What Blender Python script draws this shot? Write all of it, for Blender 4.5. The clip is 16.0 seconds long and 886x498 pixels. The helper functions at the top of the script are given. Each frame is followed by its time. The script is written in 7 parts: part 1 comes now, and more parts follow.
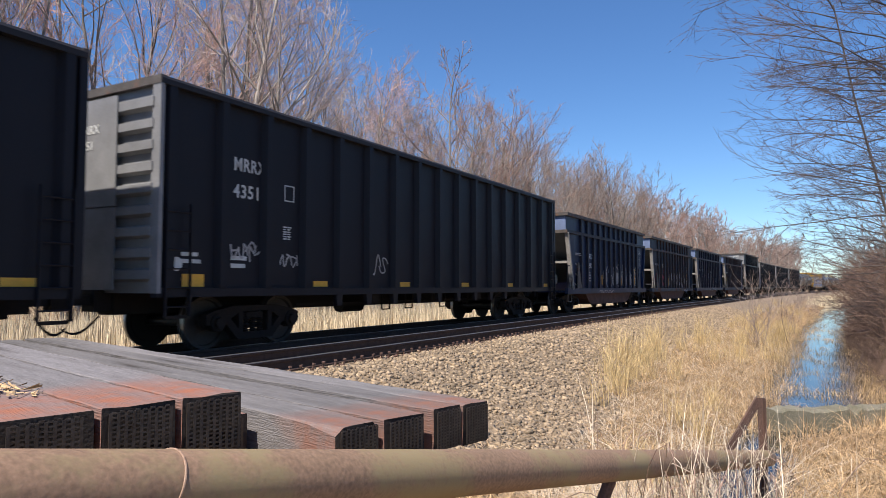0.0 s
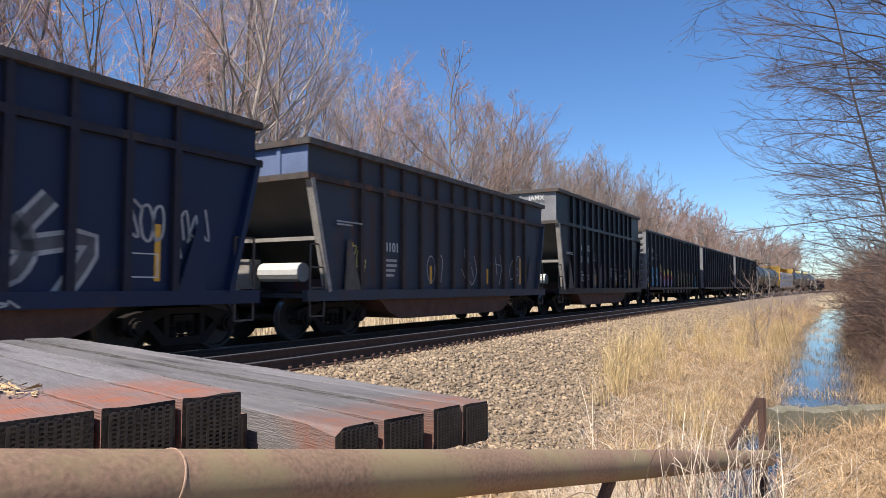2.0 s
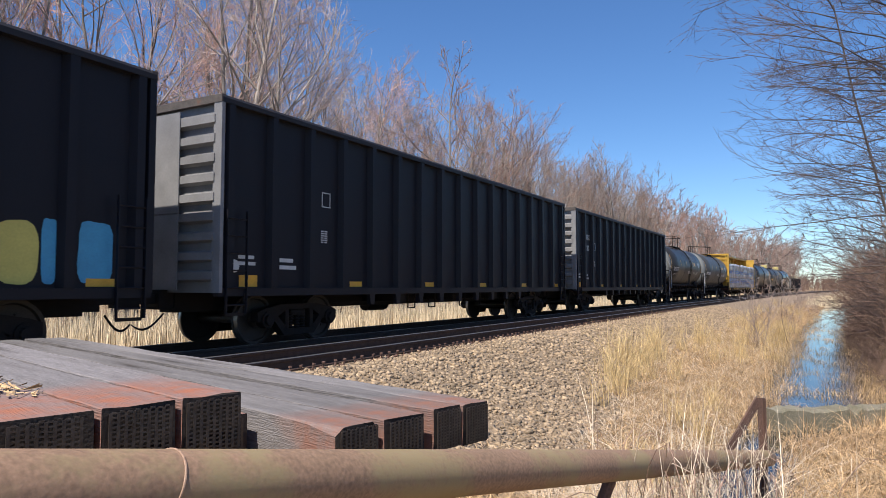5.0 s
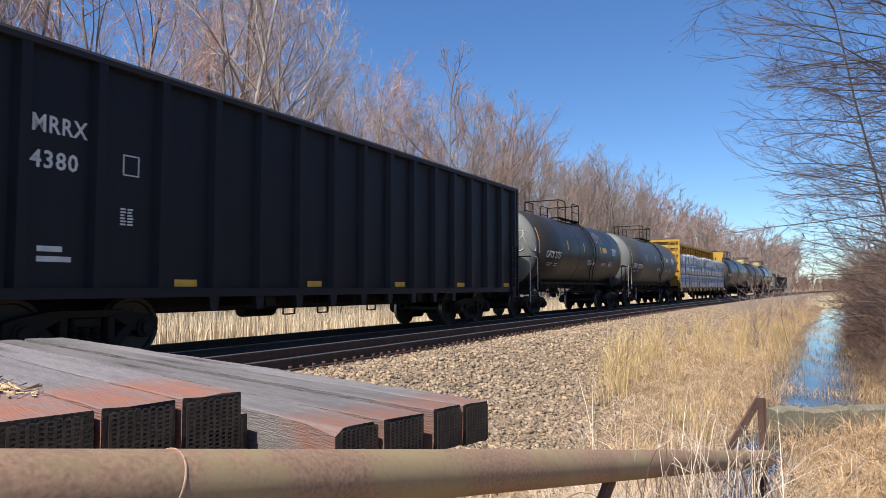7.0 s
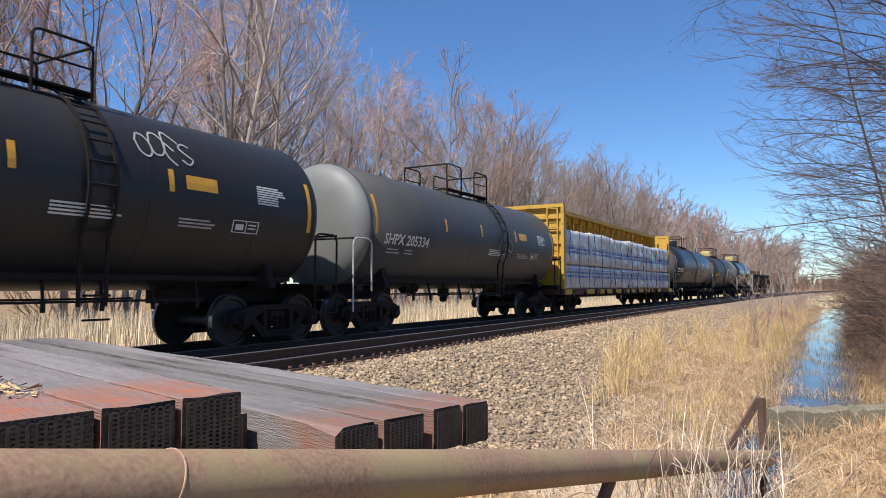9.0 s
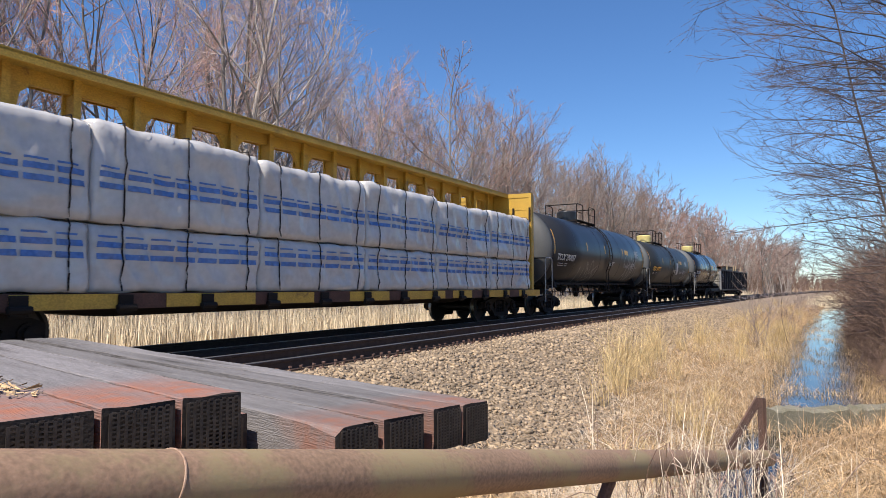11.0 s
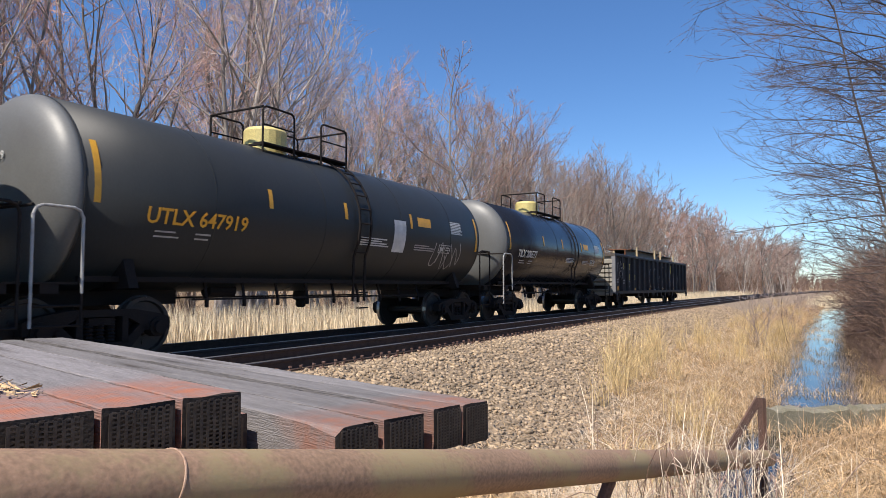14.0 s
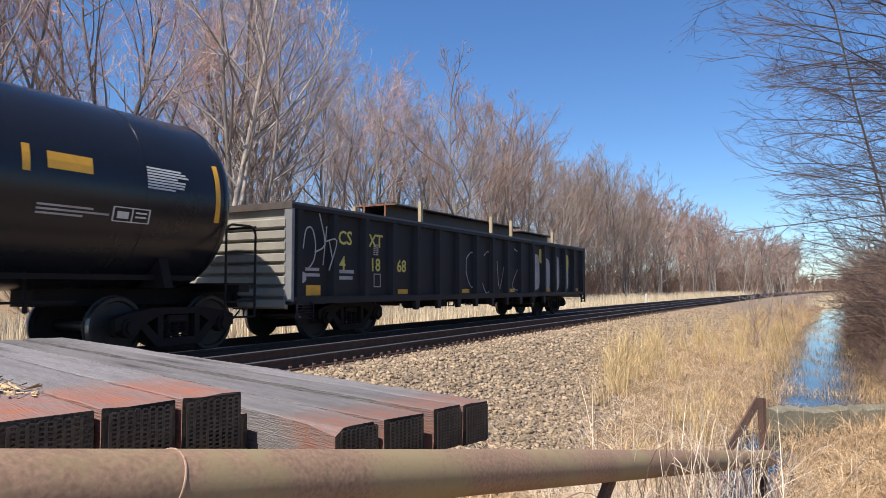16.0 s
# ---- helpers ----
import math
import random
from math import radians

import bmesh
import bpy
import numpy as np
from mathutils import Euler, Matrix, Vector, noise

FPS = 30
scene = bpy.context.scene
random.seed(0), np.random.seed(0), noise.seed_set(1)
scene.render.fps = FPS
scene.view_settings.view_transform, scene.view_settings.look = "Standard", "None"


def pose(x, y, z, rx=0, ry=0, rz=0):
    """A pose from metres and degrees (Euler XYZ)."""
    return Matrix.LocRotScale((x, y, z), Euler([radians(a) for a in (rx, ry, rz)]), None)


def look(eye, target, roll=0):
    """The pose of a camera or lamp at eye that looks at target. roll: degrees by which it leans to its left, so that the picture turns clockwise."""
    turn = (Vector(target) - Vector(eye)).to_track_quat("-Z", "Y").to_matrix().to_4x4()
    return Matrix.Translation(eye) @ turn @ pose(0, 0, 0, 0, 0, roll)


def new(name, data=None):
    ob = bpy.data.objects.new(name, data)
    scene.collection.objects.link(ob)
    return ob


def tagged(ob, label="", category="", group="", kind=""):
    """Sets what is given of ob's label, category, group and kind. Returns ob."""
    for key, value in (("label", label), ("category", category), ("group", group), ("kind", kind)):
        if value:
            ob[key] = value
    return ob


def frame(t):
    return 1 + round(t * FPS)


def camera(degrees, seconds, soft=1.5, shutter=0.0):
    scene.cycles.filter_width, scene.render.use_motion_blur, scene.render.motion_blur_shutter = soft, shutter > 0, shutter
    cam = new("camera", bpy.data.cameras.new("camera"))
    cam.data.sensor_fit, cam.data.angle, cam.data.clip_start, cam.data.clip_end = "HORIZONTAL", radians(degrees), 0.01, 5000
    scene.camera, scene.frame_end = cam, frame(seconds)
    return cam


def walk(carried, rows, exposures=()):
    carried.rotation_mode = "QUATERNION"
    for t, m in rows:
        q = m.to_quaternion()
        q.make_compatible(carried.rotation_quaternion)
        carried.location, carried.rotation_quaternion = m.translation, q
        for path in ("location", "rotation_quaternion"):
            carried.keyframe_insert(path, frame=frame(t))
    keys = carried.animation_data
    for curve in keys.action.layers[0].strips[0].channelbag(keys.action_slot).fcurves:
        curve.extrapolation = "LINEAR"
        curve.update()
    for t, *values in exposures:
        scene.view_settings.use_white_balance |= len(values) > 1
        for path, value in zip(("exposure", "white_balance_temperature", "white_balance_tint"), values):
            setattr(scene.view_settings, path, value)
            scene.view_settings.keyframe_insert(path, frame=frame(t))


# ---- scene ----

cam = camera(67.0, 16.0, soft=0.5, shutter=0.05)
EYE = 2.5
_head = radians(29.05)
_fwd = Vector((math.cos(_head), math.sin(_head), math.tan(radians(3.24))))
VIEW = look((0, 0, EYE), Vector((0, 0, EYE)) + _fwd)
walk(cam, [(0.0, VIEW), (16.0, VIEW)])

# ---------------------------------------------------------------- light
world = bpy.data.worlds.new("world")
scene.world = world
world.use_nodes = True
SUN_TO = Vector((-0.555, 0.045, 0.83)).normalized()
sky = world.node_tree.nodes.new("ShaderNodeTexSky")
sky.sky_type = 'NISHITA'
sky.sun_disc = False
sky.sun_elevation = math.asin(SUN_TO.z)
sky.sun_rotation = math.atan2(SUN_TO.x, SUN_TO.y)
sky.air_density, sky.dust_density, sky.ozone_density = 1.0, 0.0, 3.0
bg = world.node_tree.nodes["Background"]
bg.inputs[1].default_value = 0.092
deep = world.node_tree.nodes.new("ShaderNodeHueSaturation")
deep.inputs["Saturation"].default_value = 1.1
tint = world.node_tree.nodes.new("ShaderNodeMix")
tint.data_type, tint.blend_type = 'RGBA', 'MULTIPLY'
tint.inputs[0].default_value = 1.0
tint.inputs[7].default_value = (0.80, 0.975, 1.20, 1)
world.node_tree.links.new(sky.outputs[0], deep.inputs["Color"])
world.node_tree.links.new(deep.outputs[0], tint.inputs[6])
world.node_tree.links.new(tint.outputs[2], bg.inputs[0])
sun = new("sun", bpy.data.lights.new("sun", 'SUN'))
sun.data.energy, sun.data.angle, sun.data.color = 5.4, radians(0.55), (1.0, 0.92, 0.815)
sun.matrix_world = look(SUN_TO * 60, (0, 0, 0))
scene.view_settings.exposure = 0.45

# ---------------------------------------------------------------- plan
RAIL = EYE - 1.067            # top of the running rails
TRACK = 9.96                  # lateral place of the track's centre line
BEND = 0.00054
WATER = EYE - 2.42


def bend(s):
    return -0.5 * BEND * max(s, 0.0) ** 2


def at(s, lat, z=0.0):
    """A place s metres along the line and lat metres to its left."""
    return Vector((s, lat + bend(s), z))


def smooth(a, b, x):
    t = min(1.0, max(0.0, (x - a) / (b - a)))
    return t * t * (3 - 2 * t)


PROFILE = [(-400, -1.9), (-60, -1.9), (-9, -1.75), (-4.2, -1.8), (-2.2, -2.12), (-1.25, -2.36), (-1.0, -2.47), (-0.6, -2.7), (0.5, -2.75), (1.15, -2.46),
           (2.0, -2.22), (3.1, -2.06), (3.9, -1.9), (5.0, -1.52), (5.9, -1.285), (7.0, -1.275), (12.6, -1.275), (13.6, -1.42), (15.5, -2.1), (18, -2.3), (60, -2.2), (400, -1.9)]
PL, PZ = zip(*PROFILE)


def ground_z(s, lat):
    z = float(np.interp(lat, PL, PZ))
    near = 1 - smooth(3.2, 8.6, s)               # the bank by the culvert on which the stack lies
    if lat < 6.2:
        pad = -1.5 + 0.2 * smooth(3.5, 6.2, lat)
        z = z + (max(z, pad) - z) * near
    if lat < 0.5:
        z = max(z, z + (-2.3 + 0.22 * (0.5 - lat) - z) * (1 - smooth(11.3, 13.2, s))) if lat > -3 else z
    if lat < 0:
        z -= 0.4 * smooth(25, 90, s) * smooth(-2.4, -1.2, lat) * (1 - smooth(-0.9, -0.4, lat))
    if -4 < lat < 2.5:
        z = max(z, z + (-2.2 - z) * smooth(95, 125, s))
    z += 0.035 * noise.noise((s * 0.7, lat * 0.9, 0)) * (1 if lat < 3 or lat > 14 else 0.35)
    return EYE + z


# ---------------------------------------------------------------- materials
def mat(name, base, second=None, rough=0.7, metal=0.0, scale=6.0, amount=0.5, bump=0.2, fine=60.0, rust=None, rust_amount=0.0, spec=0.5, isle=0.0, obj_rand=0.0, stretch=(1, 1, 1)):
    """Paint, wood, earth or metal: two scales of variation, wear and relief."""
    m = bpy.data.materials.new(name)
    m.use_nodes = True
    nt = m.node_tree
    n, l = nt.nodes, nt.links
    p = n["Principled BSDF"]
    tc = n.new("ShaderNodeTexCoord")
    mp = n.new("ShaderNodeMapping")
    mp.inputs["Scale"].default_value = stretch
    l.new(tc.outputs["Object"], mp.inputs[0])
    a = n.new("ShaderNodeTexNoise")
    a.inputs["Scale"].default_value, a.inputs["Detail"].default_value = scale, 6
    b = n.new("ShaderNodeTexNoise")
    b.inputs["Scale"].default_value, b.inputs["Detail"].default_value = fine, 4
    for q in (a, b):
        l.new(mp.outputs[0], q.inputs["Vector"])
    mix = n.new("ShaderNodeMix")
    mix.data_type = 'RGBA'
    second = second or tuple(c * 0.6 for c in base)
    mix.inputs[6].default_value, mix.inputs[7].default_value = (*base, 1), (*second, 1)
    ramp = n.new("ShaderNodeMapRange")
    ramp.inputs[1].default_value, ramp.inputs[2].default_value = 0.5 - 0.25, 0.5 + 0.25
    ramp.inputs[4].default_value = amount * 2
    l.new(a.outputs[0], ramp.inputs[0])
    l.new(ramp.outputs[0], mix.inputs[0])
    out = mix.outputs[2]
    mul = n.new("ShaderNodeMix")
    mul.data_type, mul.blend_type = 'RGBA', 'MULTIPLY'
    mul.inputs[0].default_value = 1.0
    fr = n.new("ShaderNodeMapRange")
    soft_paint = bump <= 0.09 and not isle and not obj_rand
    fr.inputs[1].default_value, fr.inputs[2].default_value = 0.3, 0.7
    fr.inputs[3].default_value, fr.inputs[4].default_value = (0.92, 1.05) if soft_paint else (0.72, 1.2)
    l.new(b.outputs[0], fr.inputs[0])
    l.new(out, mul.inputs[6])
    l.new(fr.outputs[0], mul.inputs[7])
    out = mul.outputs[2]
    if isle or obj_rand:
        if isle:
            r = n.new("ShaderNodeNewGeometry").outputs["Random Per Island"]
        else:
            r = n.new("ShaderNodeObjectInfo").outputs["Random"]
        k = isle or obj_rand
        rr = n.new("ShaderNodeMapRange")
        rr.inputs[3].default_value, rr.inputs[4].default_value = 1 - k, 1 + k
        l.new(r, rr.inputs[0])
        m3 = n.new("ShaderNodeMix")
        m3.data_type, m3.blend_type = 'RGBA', 'MULTIPLY'
        m3.inputs[0].default_value = 1.0
        l.new(out, m3.inputs[6])
        l.new(rr.outputs[0], m3.inputs[7])
        out = m3.outputs[2]
    if rust:
        c = n.new("ShaderNodeTexNoise")
        c.inputs["Scale"].default_value, c.inputs["Detail"].default_value, c.inputs["Roughness"].default_value = scale * 0.6, 8, 0.7
        l.new(mp.outputs[0], c.inputs["Vector"])
        cr = n.new("ShaderNodeMapRange")
        cr.inputs[1].default_value, cr.inputs[2].default_value = 0.68 - rust_amount * 0.3, 0.78 - rust_amount * 0.3
        l.new(c.outputs[0], cr.inputs[0])
        m4 = n.new("ShaderNodeMix")
        m4.data_type = 'RGBA'
        m4.inputs[7].default_value = (*rust, 1)
        l.new(cr.outputs[0], m4.inputs[0])
        l.new(out, m4.inputs[6])
        out = m4.outputs[2]
    l.new(out, p.inputs["Base Color"])
    rg = n.new("ShaderNodeMapRange")
    rg.inputs[3].default_value, rg.inputs[4].default_value = max(0.03, rough - 0.12), min(1, rough + 0.12)
    l.new(a.outputs[0], rg.inputs[0])
    l.new(rg.outputs[0], p.inputs["Roughness"])
    p.inputs["Metallic"].default_value = metal
    p.inputs["Specular IOR Level"].default_value = spec
    if bump:
        bp = n.new("ShaderNodeBump")
        bp.inputs["Strength"].default_value, bp.inputs["Distance"].default_value = bump, 0.01
        l.new(b.outputs[0], bp.inputs["Height"])
        l.new(bp.outputs[0], p.inputs["Normal"])
    return m


BLACK = mat("black_paint", (0.0090, 0.0088, 0.0135), (0.0138, 0.0132, 0.0175), 0.5, spec=0.18, scale=1.3, fine=30, bump=0.05, rust=(0.045, 0.028, 0.02), rust_amount=0.06)
BLACK_OLD = mat("old_black_paint", (0.014, 0.014, 0.018), (0.022, 0.02, 0.022), 0.6, spec=0.25, scale=1.6, fine=30, bump=0.06, rust=(0.07, 0.04, 0.025), rust_amount=0.15)
NAVY = mat("navy_paint", (0.010, 0.0215, 0.066), (0.015, 0.021, 0.042), 0.5, spec=0.25, scale=1.4, fine=26, bump=0.05, stretch=(1, 1, 0.5), rust=(0.05, 0.03, 0.026), rust_amount=0.2)
TEAL = mat("faded_teal_paint", (0.030, 0.060, 0.085), (0.055, 0.048, 0.05), 0.65, spec=0.25, scale=1.5, fine=24, bump=0.08, stretch=(1, 1, 0.45), rust=(0.075, 0.032, 0.022), rust_amount=0.55)
GREY_BLUE = mat("grey_blue_paint", (0.034, 0.046, 0.072), (0.048, 0.05, 0.056), 0.65, spec=0.25, scale=1.6, fine=24, bump=0.08, stretch=(1, 1, 0.3), rust=(0.075, 0.038, 0.026), rust_amount=0.36)
RIM = mat("worn_edge_paint", (0.10, 0.085, 0.075), (0.05, 0.04, 0.035), 0.7, scale=5, fine=40, bump=0.1, rust=(0.12, 0.06, 0.035), rust_amount=0.4)
# Grey for wagon ends, lifted above the black paint to carry sunlight.
END_GREY = mat("sunlit_grey_end", (0.225, 0.225, 0.232), (0.155, 0.155, 0.162), 0.65, scale=2, fine=30, bump=0.08)
# Front-end blue, lightened in the colour itself for the sun on it.
END_BLUE = mat("sunlit_blue_end", (0.15, 0.20, 0.34), (0.10, 0.13, 0.22), 0.6, scale=2, fine=30, bump=0.05)
END_PALE = mat("pale_beige_end", (0.34, 0.32, 0.27), (0.24, 0.22, 0.19), 0.7, scale=2, fine=30, bump=0.05)
# Head colours lighter than the shells, with sunlight already in them.
HEAD_GREY = mat("sunlit_grey_head", (0.125, 0.128, 0.125), (0.10, 0.10, 0.098), 0.5, scale=1.5, fine=30, bump=0.02)
HEAD_DARK = mat("sunlit_dark_head", (0.075, 0.078, 0.082), (0.055, 0.057, 0.06), 0.62, scale=1.5, fine=30, bump=0.02)
OXIDE = mat("red_oxide_patch", (0.13, 0.022, 0.018), (0.09, 0.018, 0.015), 0.7, scale=4, fine=30, bump=0.05)
# Pale because the sun on front-end parts is put into this colour.
POST_PALE = mat("sunlit_post_paint", (0.34, 0.32, 0.30), (0.20, 0.18, 0.16), 0.7, scale=5, fine=40, bump=0.1)
TANK = mat("tank_black", (0.016, 0.0175, 0.022), (0.021, 0.022, 0.026), 0.36, spec=0.32, scale=0.9, fine=30, bump=0.03, stretch=(1, 0.4, 0.4))
TANK_DUSTY = mat("tank_dusty_black", (0.025, 0.0275, 0.029), (0.031, 0.0325, 0.034), 0.45, spec=0.25, scale=0.9, fine=30, bump=0.03, stretch=(1, 0.4, 0.4))
TANK_GLOSS = mat("tank_glossy_black", (0.011, 0.0125, 0.018), (0.014, 0.015, 0.02), 0.24, spec=0.4, scale=0.9, fine=30, bump=0.02, stretch=(1, 0.4, 0.4))
TANK_GREY = mat("tank_grey_black", (0.022, 0.022, 0.0235), (0.03, 0.029, 0.028), 0.42, spec=0.25, scale=0.9, fine=30, bump=0.03)
TRUCK = mat("truck_steel", (0.012, 0.010, 0.010), (0.02, 0.015, 0.013), 0.8, spec=0.2, scale=7, fine=60, bump=0.3)
BELLY = mat("rusty_belly_shaded_deck", (0.105, 0.045, 0.030), (0.055, 0.026, 0.019), 0.8, scale=3, fine=40, bump=0.2)
GREY_SPRAY = mat("faded_grey_spray", (0.11, 0.11, 0.12), (0.05, 0.05, 0.055), 0.7, scale=3, fine=20, bump=0.02)
BEAD = mat("weld_bead", (0.36, 0.24, 0.17), (0.26, 0.16, 0.11), 0.75, scale=30, fine=90, bump=0.2)
WHEEL = mat("wheel_steel", (0.03, 0.025, 0.022), (0.05, 0.04, 0.035), 0.6, metal=0.3, scale=8, fine=60, bump=0.15)
TREAD = mat("worn_wheel_tread", (0.35, 0.34, 0.33), (0.25, 0.24, 0.23), 0.35, metal=0.9, scale=12, fine=80, bump=0.05)
YELLOW = mat("rail_yellow", (0.55, 0.33, 0.04), (0.42, 0.25, 0.04), 0.6, scale=2.5, fine=40, bump=0.1, rust=(0.16, 0.08, 0.03), rust_amount=0.25)
STRIPE = mat("reflector_yellow", (0.75, 0.38, 0.03), (0.6, 0.3, 0.03), 0.45, scale=6, fine=60, bump=0.02)
WHITE = mat("stencil_white", (0.62, 0.62, 0.60), (0.45, 0.45, 0.44), 0.6, scale=6, fine=70, bump=0.02)
PALE = mat("faded_white_spray", (0.44, 0.43, 0.42), (0.26, 0.25, 0.25), 0.65, scale=3, fine=20, bump=0.02)
CYAN = mat("cyan_spray", (0.06, 0.33, 0.52), (0.05, 0.26, 0.44), 0.55, scale=4, fine=30, bump=0.02)
CRIMSON = mat("crimson_spray", (0.42, 0.05, 0.07), (0.32, 0.04, 0.09), 0.55, scale=4, fine=30, bump=0.02)
LILAC = mat("lilac_spray", (0.30, 0.22, 0.38), (0.24, 0.16, 0.30), 0.55, scale=4, fine=30, bump=0.02)
LEMON = mat("lemon_spray", (0.62, 0.52, 0.12), (0.50, 0.42, 0.10), 0.55, scale=4, fine=30, bump=0.02)
OLIVE = mat("olive_spray", (0.30, 0.34, 0.12), (0.22, 0.27, 0.12), 0.55, scale=4, fine=30, bump=0.02)
WRAP = mat("lumber_wrap", (0.55, 0.53, 0.52), (0.44, 0.425, 0.42), 0.2, scale=1.6, fine=9, bump=0.09)
WRAP_BLUE = mat("blue_wrap_print", (0.06, 0.15, 0.42), (0.10, 0.20, 0.46), 0.4, scale=3, fine=14, bump=0.2)
RAIL_RUST = mat("rail_rust", (0.060, 0.032, 0.022), (0.035, 0.02, 0.015), 0.8, scale=9, fine=90, bump=0.3)
RAIL_HEAD = mat("rail_head_steel", (0.34, 0.31, 0.29), (0.24, 0.20, 0.17), 0.4, metal=0.8, scale=10, fine=70, bump=0.1)
TIE = mat("sleeper_wood", (0.055, 0.043, 0.034), (0.09, 0.075, 0.06), 0.85, scale=6, fine=50, bump=0.5, stretch=(6, 1, 1), obj_rand=0.3)
STONE = mat("ballast_stone", (0.385, 0.285, 0.185), (0.225, 0.17, 0.12), 0.9, scale=3, fine=50, bump=0.4, isle=0.42)
EARTH = mat("straw_earth", (0.32, 0.21, 0.10), (0.17, 0.11, 0.06), 0.95, scale=2.2, fine=28, bump=0.9)
GRAVEL = mat("ballast_bed", (0.29, 0.215, 0.14), (0.16, 0.12, 0.083), 0.95, scale=14, fine=32, bump=1.0)
STRAW = mat("dry_grass", (0.57, 0.395, 0.215), (0.32, 0.205, 0.11), 0.75, scale=0.8, fine=6, bump=0.0, isle=0.6)
STALK = mat("pale_stalk", (0.72, 0.60, 0.46), (0.52, 0.41, 0.30), 0.7, scale=1.5, fine=9, bump=0.0, isle=0.3)
TUFT = mat("bleached_tuft_grass", (0.68, 0.51, 0.27), (0.50, 0.36, 0.17), 0.7, scale=1.5, fine=9, bump=0.0, isle=0.35)
REED = mat("dry_reed", (0.74, 0.63, 0.45), (0.56, 0.46, 0.31), 0.8, scale=0.5, fine=5, bump=0.0, isle=0.35)
BARK = mat("bark", (0.40, 0.355, 0.32), (0.17, 0.145, 0.128), 0.9, scale=3, fine=30, bump=0.4, obj_rand=0.35)
BARK_DARK = mat("dark_bark", (0.13, 0.105, 0.09), (0.07, 0.056, 0.048), 0.9, scale=3, fine=30, bump=0.3)
TWIG = mat("twigs", (0.62, 0.50, 0.45), (0.44, 0.35, 0.32), 0.85, scale=0.6, fine=5, bump=0.0, obj_rand=0.25)
TWIG_FAR = mat("grey_brown_twigs", (0.40, 0.31, 0.26), (0.27, 0.205, 0.178), 0.85, scale=0.6, fine=5, bump=0.0, obj_rand=0.3)
TWIG_BUD = mat("reddish_twigs", (0.46, 0.29, 0.235), (0.33, 0.21, 0.172), 0.85, scale=0.6, fine=5, bump=0.0, obj_rand=0.3)
TWIG_BROWN = mat("brown_brush", (0.235, 0.15, 0.112), (0.145, 0.095, 0.073), 0.85, scale=0.6, fine=5, bump=0.0, obj_rand=0.35)
TWIG_DARK = mat("dark_twigs", (0.13, 0.095, 0.088), (0.08, 0.06, 0.056), 0.85, scale=0.6, fine=5, bump=0.0)
TWIG_RED = mat("budding_twigs", (0.66, 0.42, 0.35), (0.48, 0.31, 0.26), 0.85, scale=0.6, fine=5, bump=0.0, obj_rand=0.25)
TIMBER = mat("weathered_timber", (0.215, 0.20, 0.20), (0.115, 0.107, 0.106), 0.85, scale=6, fine=80, bump=0.5, stretch=(2.5, 0.14, 2.5), obj_rand=0.18, rust=(0.045, 0.037, 0.033), rust_amount=0.42)
TIMBER_RED = mat("red_worn_timber", (0.23, 0.215, 0.22), (0.15, 0.135, 0.135), 0.85, scale=6, fine=80, bump=0.5, stretch=(2.5, 0.14, 2.5), obj_rand=0.15, rust=(0.045, 0.037, 0.033), rust_amount=0.42)
TAR = mat("tarred_end_grain", (0.018, 0.013, 0.011), (0.03, 0.02, 0.015), 0.9, scale=12, fine=80, bump=0.4)
PLATE = mat("nail_plate", (0.075, 0.058, 0.048), (0.035, 0.027, 0.023), 0.6, metal=0.4, scale=9, fine=60, bump=0.2)
PIPE = mat("rusty_pipe", (0.295, 0.18, 0.115), (0.225, 0.145, 0.09), 0.7, scale=3, fine=70, bump=0.10, rust=(0.265, 0.20, 0.105), rust_amount=0.6)
IRON = mat("rusty_iron", (0.14, 0.075, 0.055), (0.08, 0.05, 0.04), 0.85, scale=7, fine=80, bump=0.4)
CANE = mat("briar_cane", (0.34, 0.22, 0.165), (0.22, 0.14, 0.11), 0.75, scale=2, fine=20, bump=0.0, isle=0.35)
POST_RUST = mat("rust_worn_post", (0.058, 0.042, 0.038), (0.034, 0.03, 0.034), 0.7, spec=0.25, scale=3, fine=30, bump=0.12, stretch=(1, 1, 0.3), rust=(0.13, 0.06, 0.035), rust_amount=0.5)
POST_NAVY = mat("grimy_navy_post", (0.017, 0.018, 0.034), (0.026, 0.022, 0.026), 0.6, spec=0.25, scale=3, fine=30, bump=0.1, stretch=(1, 1, 0.3), rust=(0.07, 0.045, 0.035), rust_amount=0.35)
RAIL_PALE = mat("worn_hand_rail", (0.40, 0.40, 0.40), (0.22, 0.21, 0.20), 0.5, scale=6, fine=50, bump=0.05)
TANK_MID = mat("tank_slate_grey", (0.050, 0.054, 0.057), (0.064, 0.064, 0.063), 0.45, spec=0.25, scale=0.9, fine=30, bump=0.03)
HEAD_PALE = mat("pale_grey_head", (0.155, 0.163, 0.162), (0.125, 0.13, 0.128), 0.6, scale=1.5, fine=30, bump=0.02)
CONCRETE = mat("old_concrete", (0.22, 0.20, 0.15), (0.13, 0.12, 0.08), 0.9, scale=3, fine=35, bump=0.6)
BEAM = mat("dark_steel_beams", (0.035, 0.034, 0.036), (0.06, 0.045, 0.04), 0.55, scale=4, fine=40, bump=0.1)
BEAM_END = mat("rusted_beam_ends", (0.30, 0.12, 0.05), (0.2, 0.08, 0.04), 0.8, scale=9, fine=60, bump=0.2)
